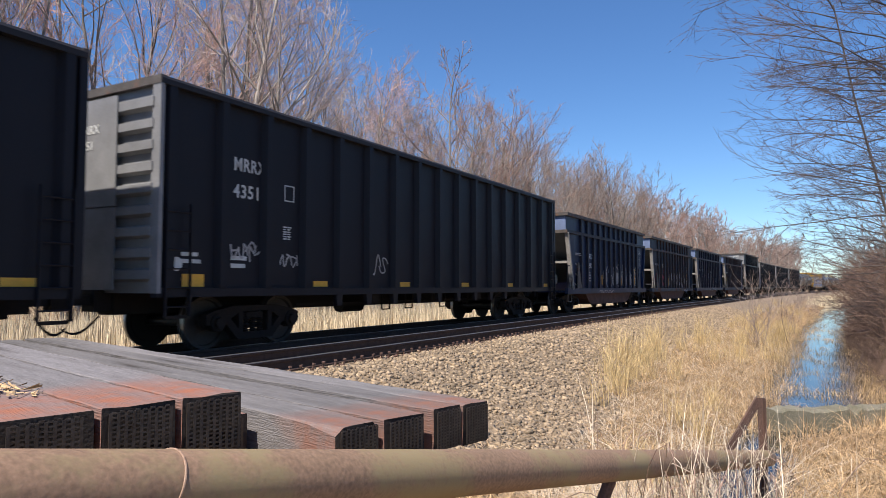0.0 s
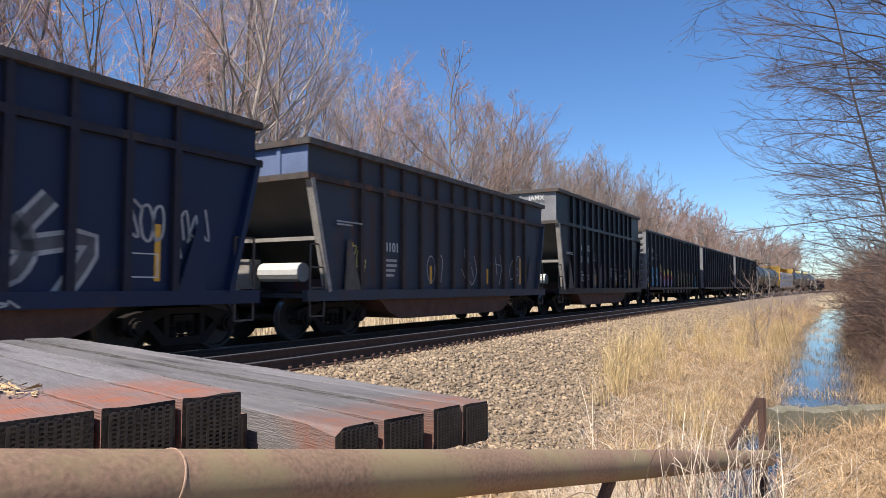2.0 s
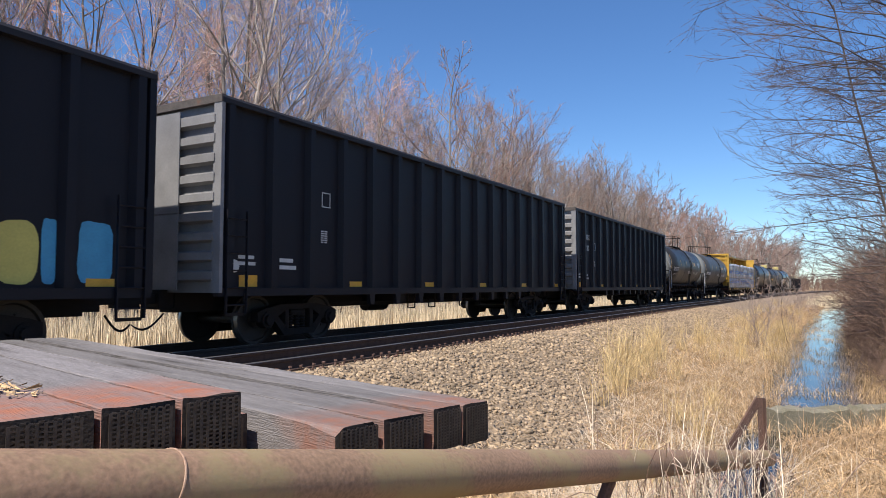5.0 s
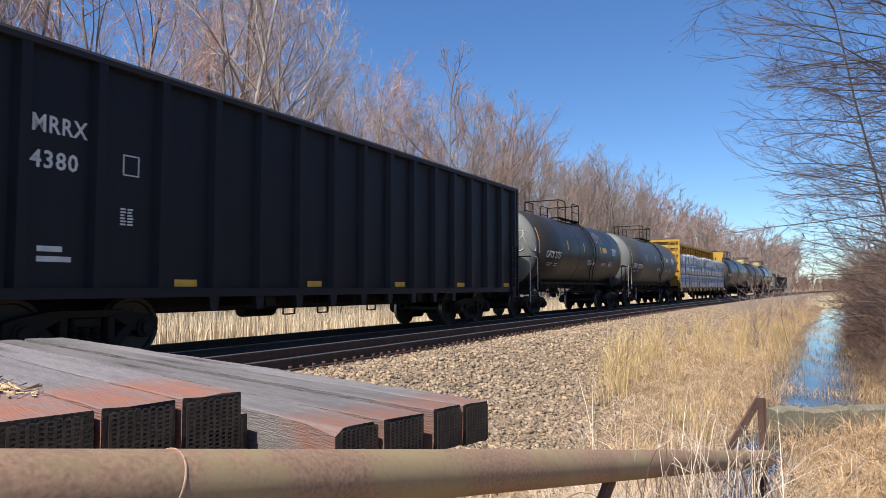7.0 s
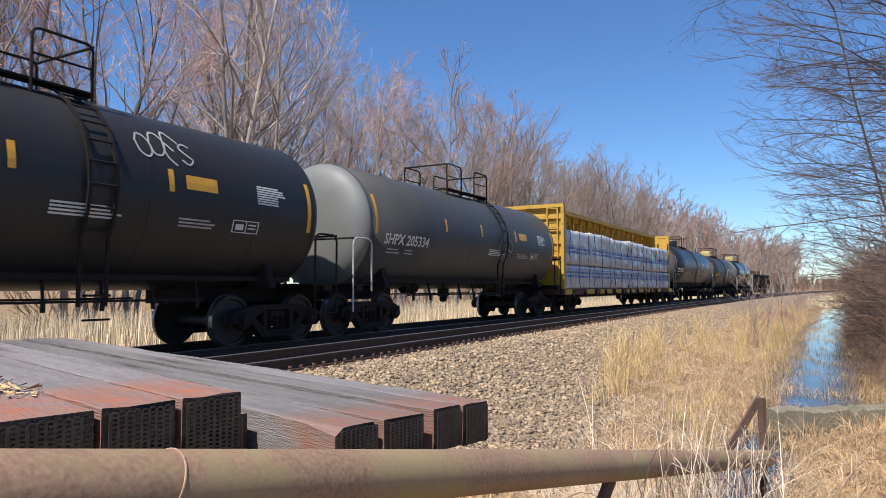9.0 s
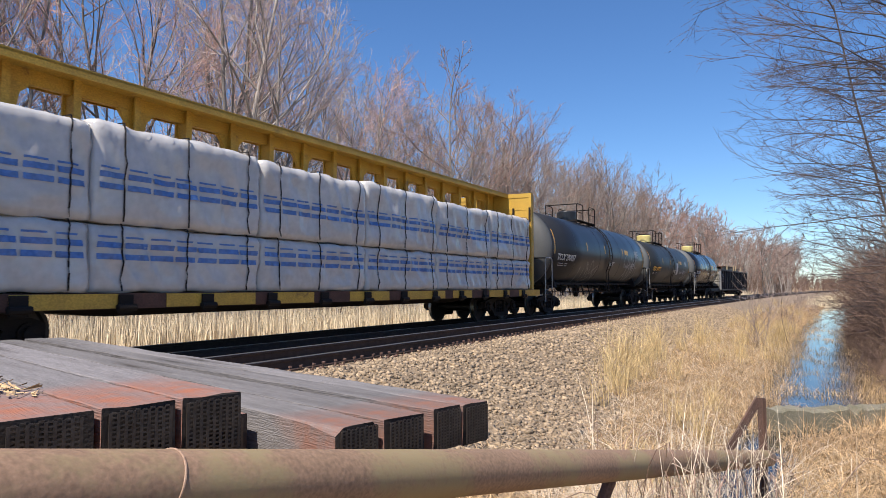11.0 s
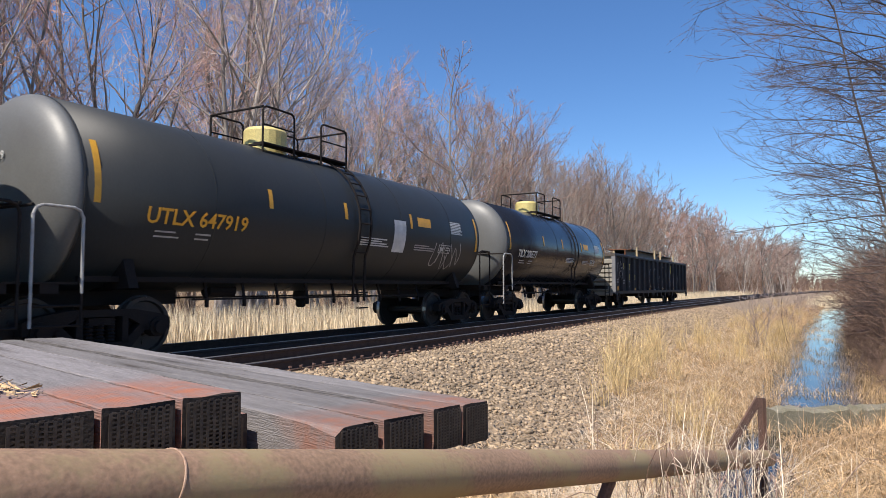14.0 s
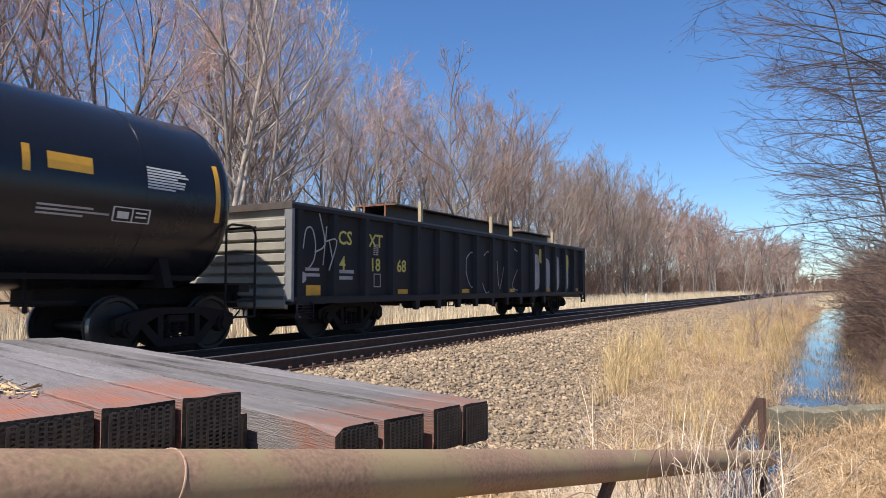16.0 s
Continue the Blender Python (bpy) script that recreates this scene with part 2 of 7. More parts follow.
WOOD = mat("new_wood_dunnage", (0.48, 0.38, 0.24), (0.36, 0.28, 0.17), 0.8, scale=4, fine=50, bump=0.2)
DOME = mat("yellow_dome_paint", (0.62, 0.52, 0.20), (0.5, 0.4, 0.15), 0.6, scale=3, fine=40, bump=0.1)


def end_reddened(m, red, reach):
    """Red worn patches that fade away from a timber's end."""
    n, l = m.node_tree.nodes, m.node_tree.links
    p = n["Principled BSDF"]
    old = p.inputs["Base Color"].links[0].from_socket
    tc = n.new("ShaderNodeTexCoord")
    sep = n.new("ShaderNodeSeparateXYZ")
    l.new(tc.outputs["Object"], sep.inputs[0])
    ns = n.new("ShaderNodeTexNoise")
    ns.inputs["Scale"].default_value, ns.inputs["Detail"].default_value = 3.5, 6
    l.new(tc.outputs["Object"], ns.inputs["Vector"])
    add = n.new("ShaderNodeMath")
    add.operation = 'MULTIPLY_ADD'
    l.new(ns.outputs[0], add.inputs[0])
    add.inputs[1].default_value = -1.3 * reach
    l.new(sep.outputs[1], add.inputs[2])
    mr = n.new("ShaderNodeMapRange")
    mr.inputs[1].default_value, mr.inputs[2].default_value, mr.inputs[3].default_value, mr.inputs[4].default_value = -0.55 * reach, 0.35 * reach, 0.85, 0.0
    l.new(add.outputs[0], mr.inputs[0])
    mx = n.new("ShaderNodeMix")
    mx.data_type = 'RGBA'
    l.new(mr.outputs[0], mx.inputs[0])
    l.new(old, mx.inputs[6])
    mx.inputs[7].default_value = (*red, 1)
    n2 = n.new("ShaderNodeTexNoise")
    n2.inputs["Scale"].default_value, n2.inputs["Detail"].default_value, n2.inputs["Roughness"].default_value = 9, 8, 0.7
    l.new(tc.outputs["Object"], n2.inputs["Vector"])
    m2 = n.new("ShaderNodeMapRange")
    m2.inputs[1].default_value, m2.inputs[2].default_value, m2.inputs[3].default_value, m2.inputs[4].default_value = 0.38, 0.62, 0.45, 1.25
    l.new(n2.outputs[0], m2.inputs[0])
    mm = n.new("ShaderNodeMath")
    mm.operation = 'MULTIPLY'
    mm.use_clamp = True
    l.new(mr.outputs[0], mm.inputs[0])
    l.new(m2.outputs[0], mm.inputs[1])
    l.new(mm.outputs[0], mx.inputs[0])
    # long dark checks in the grain
    mp = n.new("ShaderNodeMapping")
    mp.inputs["Scale"].default_value = (34, 1.1, 34)
    l.new(tc.outputs["Object"], mp.inputs[0])
    n3 = n.new("ShaderNodeTexNoise")
    n3.inputs["Scale"].default_value, n3.inputs["Detail"].default_value = 1.0, 3
    l.new(mp.outputs[0], n3.inputs["Vector"])
    m3 = n.new("ShaderNodeMapRange")
    m3.inputs[1].default_value, m3.inputs[2].default_value = 0.66, 0.72
    l.new(n3.outputs[0], m3.inputs[0])
    m5 = n.new("ShaderNodeMix")
    m5.data_type = 'RGBA'
    l.new(m3.outputs[0], m5.inputs[0])
    l.new(mx.outputs[2], m5.inputs[6])
    m5.inputs[7].default_value = (0.035, 0.026, 0.022, 1)
    l.new(m5.outputs[2], p.inputs["Base Color"])


end_reddened(TIMBER, (0.24, 0.10, 0.062), 0.36)
end_reddened(TIMBER_RED, (0.30, 0.112, 0.064), 0.68)


def water_material():
    m = bpy.data.materials.new("ditch_water")
    m.use_nodes = True
    n, l = m.node_tree.nodes, m.node_tree.links
    p = n["Principled BSDF"]
    p.inputs["Base Color"].default_value = (0.018, 0.022, 0.022, 1)
    p.inputs["Roughness"].default_value = 0.06
    p.inputs["IOR"].default_value = 1.33
    p.inputs["Specular IOR Level"].default_value = 0.6
    a = n.new("ShaderNodeTexNoise")
    a.inputs["Scale"].default_value, a.inputs["Detail"].default_value = 5.0, 4
    b = n.new("ShaderNodeBump")
    b.inputs["Strength"].default_value, b.inputs["Distance"].default_value = 0.22, 0.05
    l.new(a.outputs[0], b.inputs["Height"])
    l.new(b.outputs[0], p.inputs["Normal"])
    return m


WATER_MAT = water_material()


# ---------------------------------------------------------------- mesh helpers
def box(bm, x0, x1, y0, y1, z0, z1):
    v = [bm.verts.new((x, y, z)) for x in (x0, x1) for y in (y0, y1) for z in (z0, z1)]
    for f in ((0, 1, 3, 2), (4, 6, 7, 5), (0, 4, 5, 1), (2, 3, 7, 6), (0, 2, 6, 4), (1, 5, 7, 3)):
        bm.faces.new([v[i] for i in f])
    return v


def prism(bm, outline, axis, a, b):
    """A closed outline of two coordinates, drawn out along axis from a to b."""
    def put(p, d):
        return {"x": (d, p[0], p[1]), "y": (p[0], d, p[1]), "z": (p[0], p[1], d)}[axis]
    lo = [bm.verts.new(put(p, a)) for p in outline]
    hi = [bm.verts.new(put(p, b)) for p in outline]
    n = len(outline)
    for i in range(n):
        bm.faces.new((lo[i], lo[(i + 1) % n], hi[(i + 1) % n], hi[i]))
    bm.faces.new(lo[::-1])
    bm.faces.new(hi)


def rod(bm, p, q, r, n=6, r2=None):
    p, q = Vector(p), Vector(q)
    d = (q - p).normalized()
    u = d.orthogonal().normalized()
    w = d.cross(u)
    r2 = r if r2 is None else r2
    a = [bm.verts.new(p + (u * math.cos(i * math.tau / n) + w * math.sin(i * math.tau / n)) * r) for i in range(n)]
    b = [bm.verts.new(q + (u * math.cos(i * math.tau / n) + w * math.sin(i * math.tau / n)) * r2) for i in range(n)]
    for i in range(n):
        bm.faces.new((a[i], a[(i + 1) % n], b[(i + 1) % n], b[i]))
    bm.faces.new(a[::-1])
    bm.faces.new(b)


def bar(bm, p, q, w, h=None):
    """A straight bar of square or flat section."""
    h = h or w
    p, q = Vector(p), Vector(q)
    d = (q - p).normalized()
    u = Vector((0, 0, 1)).cross(d)
    u = u.normalized() if u.length > 0.05 else Vector((1, 0, 0))
    k = d.cross(u)
    c = [(-1, -1), (1, -1), (1, 1), (-1, 1)]
    a = [bm.verts.new(p + u * (i * w / 2) + k * (j * h / 2)) for i, j in c]
    b = [bm.verts.new(q + u * (i * w / 2) + k * (j * h / 2)) for i, j in c]
    for i in range(4):
        bm.faces.new((a[i], a[(i + 1) % 4], b[(i + 1) % 4], b[i]))
    bm.faces.new(a[::-1])
    bm.faces.new(b)


def lathe(bm, outline, n=24, axis="y", centre=(0, 0, 0)):
    """Turns (along, radius) pairs round an axis."""
    c = Vector(centre)
    rings = []
    for d, r in outline:
        ring = []
        for i in range(n):
            a = i * math.tau / n
            k, s = r * math.cos(a), r * math.sin(a)
            ring.append(bm.verts.new(c + Vector({"x": (d, k, s), "y": (k, d, s), "z": (k, s, d)}[axis])))
        rings.append(ring)
    for a, b in zip(rings, rings[1:]):
        for i in range(n):
            bm.faces.new((a[i], a[(i + 1) % n], b[(i + 1) % n], b[i]))
    bm.faces.new(rings[0][::-1])
    bm.faces.new(rings[-1])


def to_mesh(bm, name, materials, smooth_faces=False):
    bmesh.ops.recalc_face_normals(bm, faces=bm.faces)
    me = bpy.data.meshes.new(name)
    bm.to_mesh(me)
    bm.free()
    for m in (materials if isinstance(materials, (list, tuple)) else [materials]):
        me.materials.append(m)
    if smooth_faces:
        me.shade_smooth()
    return me


def put(name, mesh, parent=None, m=None, label=""):
    """An object on a mesh that may be shared, under a thing or a part."""
    ob = new(name, mesh)
    if parent:
        ob.parent = parent
    if m is not None:
        ob.matrix_basis = m
    if label:
        ob["label"] = label
    return ob


def part(name, bm, material, parent=None, label="", smooth_faces=False, m=None):
    return put(name, to_mesh(bm, name, material, smooth_faces), parent, m, label)


def raw_mesh(name, verts, faces, material, smooth_faces=False):
    me = bpy.data.meshes.new(name)
    verts = np.asarray(verts, dtype=np.float32)
    faces = np.asarray(faces, dtype=np.int32)
    k = faces.shape[1]
    me.vertices.add(len(verts))
    me.vertices.foreach_set("co", verts.ravel())
    me.loops.add(faces.size)
    me.loops.foreach_set("vertex_index", faces.ravel())
    me.polygons.add(len(faces))
    me.polygons.foreach_set("loop_start", np.arange(0, faces.size, k, dtype=np.int32))
    me.update(calc_edges=True)
    me.validate()
    me.materials.append(material)
    if smooth_faces:
        me.shade_smooth()
    return me


MESHES = {}


def shared(key, make):
    if key not in MESHES:
        MESHES[key] = make()
    return MESHES[key]


def lettering(words, size, material, parent, x, y, z, name="lettering", spread=1.0, facing="side", squeeze=1.0):
    """Stencilled words on the side (facing -y) or on the front end (facing -x) of a thing."""
    def make():
        c = bpy.data.curves.new(name, 'FONT')
        c.body, c.size, c.extrude, c.align_x, c.space_character = words, size, 0.002, 'LEFT', spread
        c.resolution_u, c.offset = 2, 0.016 * size
        o = bpy.data.objects.new(name, c)
        me = bpy.data.meshes.new_from_object(o)
        bpy.data.objects.remove(o)
        bpy.data.curves.remove(c)
        me.materials.clear()
        me.materials.append(material)
        return me
    me = shared(("text", words, size, material.name, spread), make)
    return put(name, me, parent, pose(x, y, z, 90, 0, 0 if facing == "side" else -90) @ Matrix.Diagonal((squeeze, 1, 1, 1)))


def bars(parent, material, x, y, z, width, height, rows=4, cols=1, name="marking", seed=0, facing="side", slant=0.0):
    """Small print that cannot be read: rows of thin bars."""
    rng = random.Random(seed)
    bm = bmesh.new()
    step = height / rows
    for r in range(rows):
        cw = width / cols
        for c in range(cols):
            x0, x1 = c * cw, c * cw + cw * rng.uniform(0.55, 0.92)
            z1 = height - r * step
            if facing == "side":
                box(bm, x0 - slant * r * step, x1 - slant * r * step, -0.002, 0.002, z1 - step * 0.55, z1)
            else:
                box(bm, -0.002, 0.002, -x1, -x0, z1 - step * 0.55, z1)
    return part(name, bm, material, parent, m=pose(x, y, z))


def tubes(lines, sides=3):
    """Vertices and quads of many tubes at once: lines of (points, radii)."""
    vs, fs, base = [], [], 0
    ang = np.arange(sides) * math.tau / sides
    ca, sa = np.cos(ang), np.sin(ang)
    for pts, rad in lines:
        pts = np.asarray(pts, float)
        n = len(pts)
        d = pts[-1] - pts[0]
        d /= np.linalg.norm(d) + 1e-9
        u = np.cross(d, (0.31, 0.17, 0.93) if abs(d[2]) < 0.9 else (1, 0, 0))
        u /= np.linalg.norm(u) + 1e-9
        w = np.cross(d, u)
        rad = np.asarray(rad, float)
        ring = pts[:, None, :] + rad[:, None, None] * (ca[None, :, None] * u + sa[None, :, None] * w)
        vs.append(ring.reshape(-1, 3))
        i = np.arange(n - 1)[:, None] * sides + base
        j = np.arange(sides)[None, :]
        j2 = (j + 1) % sides
        fs.append(np.stack([i + j, i + j2, i + sides + j2, i + sides + j], -1).reshape(-1, 4))
        base += n * sides
    return np.concatenate(vs), np.concatenate(fs)


# ---------------------------------------------------------------- ground, track
def build_ground():
    ss = np.unique(np.concatenate([np.arange(-60, -6, 6.0), np.arange(-6, 30, 0.45), np.arange(30, 90, 1.5), np.arange(90, 320, 8), np.array([360, 450, 600, 900, 1600, 3000])]))
    ll = np.unique(np.concatenate([np.array([-2500, -900, -300, -120, -60]), np.arange(-40, -10, 4.0), np.arange(-10, 16, 0.3), np.arange(16, 40, 3.0), np.array([60, 120, 300, 900, 2500])]))
    vs = []
    for s in ss:
        for q in ll:
            k = bend(min(s, 420.0))
            vs.append((s, q + k, ground_z(s, q)))
    n = len(ll)
    fs, on_bed = [], []
    for i in range(len(ss) - 1):
        for j in range(n - 1):
            fs.append((i * n + j, (i + 1) * n + j, (i + 1) * n + j + 1, i * n + j + 1))
            mid = (ll[j] + ll[j + 1]) / 2
            on_bed.append(1 if gravel_edge(ss[i]) < mid < 14 else 0)
    me = raw_mesh("ground", vs, fs, EARTH, True)
    me.materials.append(GRAVEL)
    me.polygons.foreach_set("material_index", np.array(on_bed, dtype=np.int32))
    tagged(new("ground", me), "straw-covered earth and ballast bed along the line", "ground", kind="structure")
    wv, wf = [], []
    seq = list(np.arange(6.5, 120, 3)) + [140, 180, 240, 320, 420]
    for s in seq:
        wv += [(s, -3.6 + bend(s), WATER), (s, 2.0 + bend(s), WATER)]
    for i in range(len(seq) - 1):
        wf.append((2 * i, 2 * i + 2, 2 * i + 3, 2 * i + 1))
    tagged(new("water", raw_mesh("water", wv, wf, WATER_MAT)), "still blue ditch water between grassy banks", "water", kind="structure")


RAIL_SHAPE = [(-0.075, 0), (0.075, 0), (0.075, 0.012), (0.012, 0.032), (0.010, 0.13), (0.036, 0.142), (0.036, 0.176), (0.03, 0.184), (-0.03, 0.184), (-0.036, 0.176), (-0.036, 0.142), (-0.010, 0.13), (-0.012, 0.032), (-0.075, 0.012)]


def build_rail(name, label, lat, top, s0, s1, head, wobble=0.0):
    bm = bmesh.new()
    prev = None
    n = len(RAIL_SHAPE)
    seq = [s0]
    while seq[-1] < s1:
        seq.append(seq[-1] + (1.5 if seq[-1] < 60 else 6))
    for s in seq:
        w = wobble * noise.noise((s * 0.12, lat, 0))
        ring = [bm.verts.new(at(s, lat - y + w, top - 0.184 + z)) for y, z in RAIL_SHAPE]
        if prev:
            for i in range(n):
                f = bm.faces.new((prev[i], prev[(i + 1) % n], ring[(i + 1) % n], ring[i]))
                f.material_index = 1 if i in (6, 7, 8) else 0
        else:
            bm.faces.new(ring[::-1])
        prev = ring
    bm.faces.new(prev)
    ob = part(name, bm, [RAIL_RUST, head])
    return tagged(ob, label, "rail")


def build_track():
    build_rail("rail", "running rail of the line with a polished head", TRACK - 0.753, RAIL, -60, 330, RAIL_HEAD)
    build_rail("rail", "running rail of the line with a polished head", TRACK + 0.753, RAIL, -60, 330, RAIL_HEAD)
    build_rail("spare_rail", "rusty brown spare rail lying on sleeper ends beside the line", 8.14, RAIL - 0.003, -30, 300, RAIL_HEAD, 0.05)
    build_rail("spare_rail", "rusty brown spare rail lying along the ballast shoulder", 7.0, RAIL - 0.005, -30, 300, RAIL_HEAD, 0.05)
    bm = bmesh.new()
    box(bm, -0.115, 0.115, -1.3, 1.3, -0.178, 0)
    me = to_mesh(bm, "sleeper", TIE)
    bm = bmesh.new()
    box(bm, -0.1, 0.1, -0.16, 0.16, 0, 0.018)
    for i in (-1, 1):
        for j in (-1, 1):
            rod(bm, (0.05 * i, 0.11 * j, 0.018), (0.05 * i, 0.11 * j, 0.06), 0.014, 6)
    plate = to_mesh(bm, "tie_plate", RAIL_RUST)
    top = RAIL - 0.205
    for i in range(110):
        s = -8 + i * 0.52
        ob = put("sleeper", me, None, Matrix.Translation(at(s, TRACK, top)) @ pose(0, 0, 0, 0, 0, math.degrees(-BEND * max(s, 0)) + random.uniform(-1, 1)))
        tagged(ob, "dark creosoted wooden sleeper bedded in pale ballast", "sleeper", "sleepers under the rails")
        for q in (-0.753, 0.753):
            put("tie_plate", plate, ob, pose(0, q, 0))
    # spikes and clips standing along the foot of the outer spare rail
    bm = bmesh.new()
    rod(bm, (0, 0, -0.12), (0, 0, 0.075), 0.016, 6)
    rod(bm, (0, 0, 0.075), (0, 0, 0.10), 0.03, 6)
    box(bm, -0.05, 0.05, 0.015, 0.08, -0.02, 0.0)
    clip = to_mesh(bm, "rail_clip", IRON)
    rng = random.Random(5)
    for i in range(150):
        s = 4.5 + (i // 2) * 0.52 + (0.14 if i % 2 else -0.1) + rng.uniform(-0.03, 0.03)
        ob = put("rail_clip", clip, None, Matrix.Translation(at(s, 6.74 + rng.uniform(-0.02, 0.02), RAIL - 0.19)) @ pose(0, 0, 0, rng.uniform(-12, 12), rng.uniform(-14, 14), rng.uniform(-30, 30)))
        tagged(ob, "rusty spike standing at the foot of a spare rail", "rail spike", "spikes along the spare rail")


# ---------------------------------------------------------------- rolling stock
def wheelset_mesh():
    bm = bmesh.new()
    for side in (-1, 1):
        prof = [(0.690, 0.10), (0.672, 0.12), (0.682, 0.36), (0.668, 0.395), (0.668, 0.484), (0.690, 0.486), (0.700, 0.462), (0.792, 0.455), (0.792, 0.40), (0.748, 0.38), (0.740, 0.15), (0.80, 0.13), (0.81, 0.09)]
        lathe(bm, [(d * side, r) for d, r in prof], 28, "y")
        for k in range(3):                        # cast marks on the wheel plate
            a = k * math.tau / 3
            box(bm, 0.25 * math.cos(a) - 0.03, 0.25 * math.cos(a) + 0.03, side * 0.745 - 0.01, side * 0.745 + 0.01, 0.25 * math.sin(a) - 0.03, 0.25 * math.sin(a) + 0.03)
    rod(bm, (0, -1.02, 0), (0, 1.02, 0), 0.08, 12)
    me = to_mesh(bm, "wheelset", [WHEEL, TREAD])
    for p in me.polygons:
        r = math.hypot(p.center.x, p.center.z)
        if 0.448 < r < 0.48 and 0.698 < abs(p.center.y) < 0.79:
            p.material_index = 1
    return me


def side_frame_mesh():
    bm = bmesh.new()
    y0, y1 = -0.09, 0.09
    out = [(-1.12, 0.42), (-1.12, 0.60), (-0.95, 0.66), (-0.5, 0.74), (0.5, 0.74), (0.95, 0.66), (1.12, 0.60), (1.12, 0.42), (0.70, 0.42), (0.62, 0.5), (0.36, 0.64), (-0.36, 0.64), (-0.62, 0.5), (-0.70, 0.42)]
    prism(bm, out, "y", y0, y1)
    low = [(-0.72, 0.46), (-0.60, 0.52), (-0.34, 0.27), (0.34, 0.27), (0.60, 0.52), (0.72, 0.46), (0.42, 0.15), (-0.42, 0.15)]
    prism(bm, low, "y", y0, y1)
    for s in (-1, 1):
        prism(bm, [(s * 0.30, 0.25), (s * 0.40, 0.25), (s * 0.40, 0.66), (s * 0.30, 0.66)], "y", y0, y1)
        rod(bm, (s * 0.889, -0.13, 0.457), (s * 0.889, 0.05, 0.457), 0.15, 12)
        rod(bm, (s * 0.889, -0.19, 0.457), (s * 0.889, -0.12, 0.457), 0.10, 10)
    return to_mesh(bm, "side_frame", TRUCK)


def spring_mesh():
    bm = bmesh.new()
    prof = []
    for k in range(7):
        prof += [(0.27 + k * 0.05, 0.045), (0.295 + k * 0.05, 0.074)]
    lathe(bm, prof, 10, "z")
    return to_mesh(bm, "spring", TRUCK)


WHEELSETS = []


def add_truck(car, x, near_only=False):
    tr = put("truck", shared("bolster", bolster_mesh), car, pose(x, 0, 0))
    for y, turn in ((-0.99, 0), (0.99, 180)):
        put("side_frame", shared("side_frame", side_frame_mesh), tr, pose(0, y, 0, 0, 0, turn))
        for i in (-0.17, 0.0, 0.17):
            put("spring", shared("spring", spring_mesh), tr, pose(i, y, 0))
    for q in (-0.889, 0.889):
        w = put("wheelset", shared("wheelset", wheelset_mesh), tr, pose(q, 0, 0.457))
        WHEELSETS.append((car, w, Vector((q, 0, 0.457)), x + q))
    return tr


def bolster_mesh():
    bm = bmesh.new()
    prism(bm, [(-1.05, 0.52), (-1.05, 0.62), (-0.4, 0.72), (0.4, 0.72), (1.05, 0.62), (1.05, 0.52), (0.4, 0.42), (-0.4, 0.42)], "x", -0.2, 0.2)
    rod(bm, (0, 0, 0.7), (0, 0, 0.84), 0.2, 14)
    for s in (-1, 1):
        box(bm, s * 0.43 - 0.04, s * 0.43 + 0.04, -0.62, 0.62, 0.3, 0.4)
    return to_mesh(bm, "bolster", TRUCK)


def add_couplers(car, half, pitch_half):
    for s in (-1, 1):
        bm = bmesh.new()
        box(bm, min(s * (half - 0.6), s * (half + 0.1)), max(s * (half - 0.6), s * (half + 0.1)), -0.17, 0.17, 0.68, 1.02)
        e = s * (pitch_half + 0.05)
        b = s * (half + 0.05)
        box(bm, min(b, e), max(b, e), -0.075, 0.075, 0.78, 0.94)
        prism(bm, [(e - s * 0.22, -0.13), (e + s * 0.06, -0.15), (e + s * 0.1, -0.03), (e, 0.02), (e + s * 0.06, 0.12), (e - s * 0.2, 0.13)], "z", 0.72, 1.0)
        part("coupler", bm, TRUCK, car)
        loop = []                                   # air hose hanging in a loop
        for i in range(9):
            t = i / 8
            loop.append((s * (half + 0.1 + t * (pitch_half - half - 0.08)), -0.3 + 0.12 * t, 0.62 - 0.26 * math.sin(t * 2.4)))
        put("air_hose", raw_mesh("air_hose", *tubes([(loop, [0.021] * 9)], 6), TRUCK, True), car)


def ladder(car, x, y, z0, z1, width, rungs, along="x", material=BLACK):
    bm = bmesh.new()
    for i in range(rungs):
        z = z0 + (z1 - z0) * (i + 0.5) / rungs
        a, b = ((x - width / 2, y, z), (x + width / 2, y, z)) if along == "x" else ((x, y - width / 2, z), (x, y + width / 2, z))
        rod(bm, a, b, 0.013, 6)
    for q in (-1, 1):
        p = (x + q * width / 2, y) if along == "x" else (x, y + q * width / 2)
        bar(bm, (*p, z0), (*p, z1), 0.02, 0.05)
    return part("ladder", bm, material, car)


CARS = []


def new_car(kind, label, front, rear, pitch_front, pitch_rear, category="freight car"):
    car = new(kind)
    car.empty_display_size = 0.5
    tagged(car, label, category, "cars of the freight train")
    CARS.append((car, (front + rear) / 2))
    return car


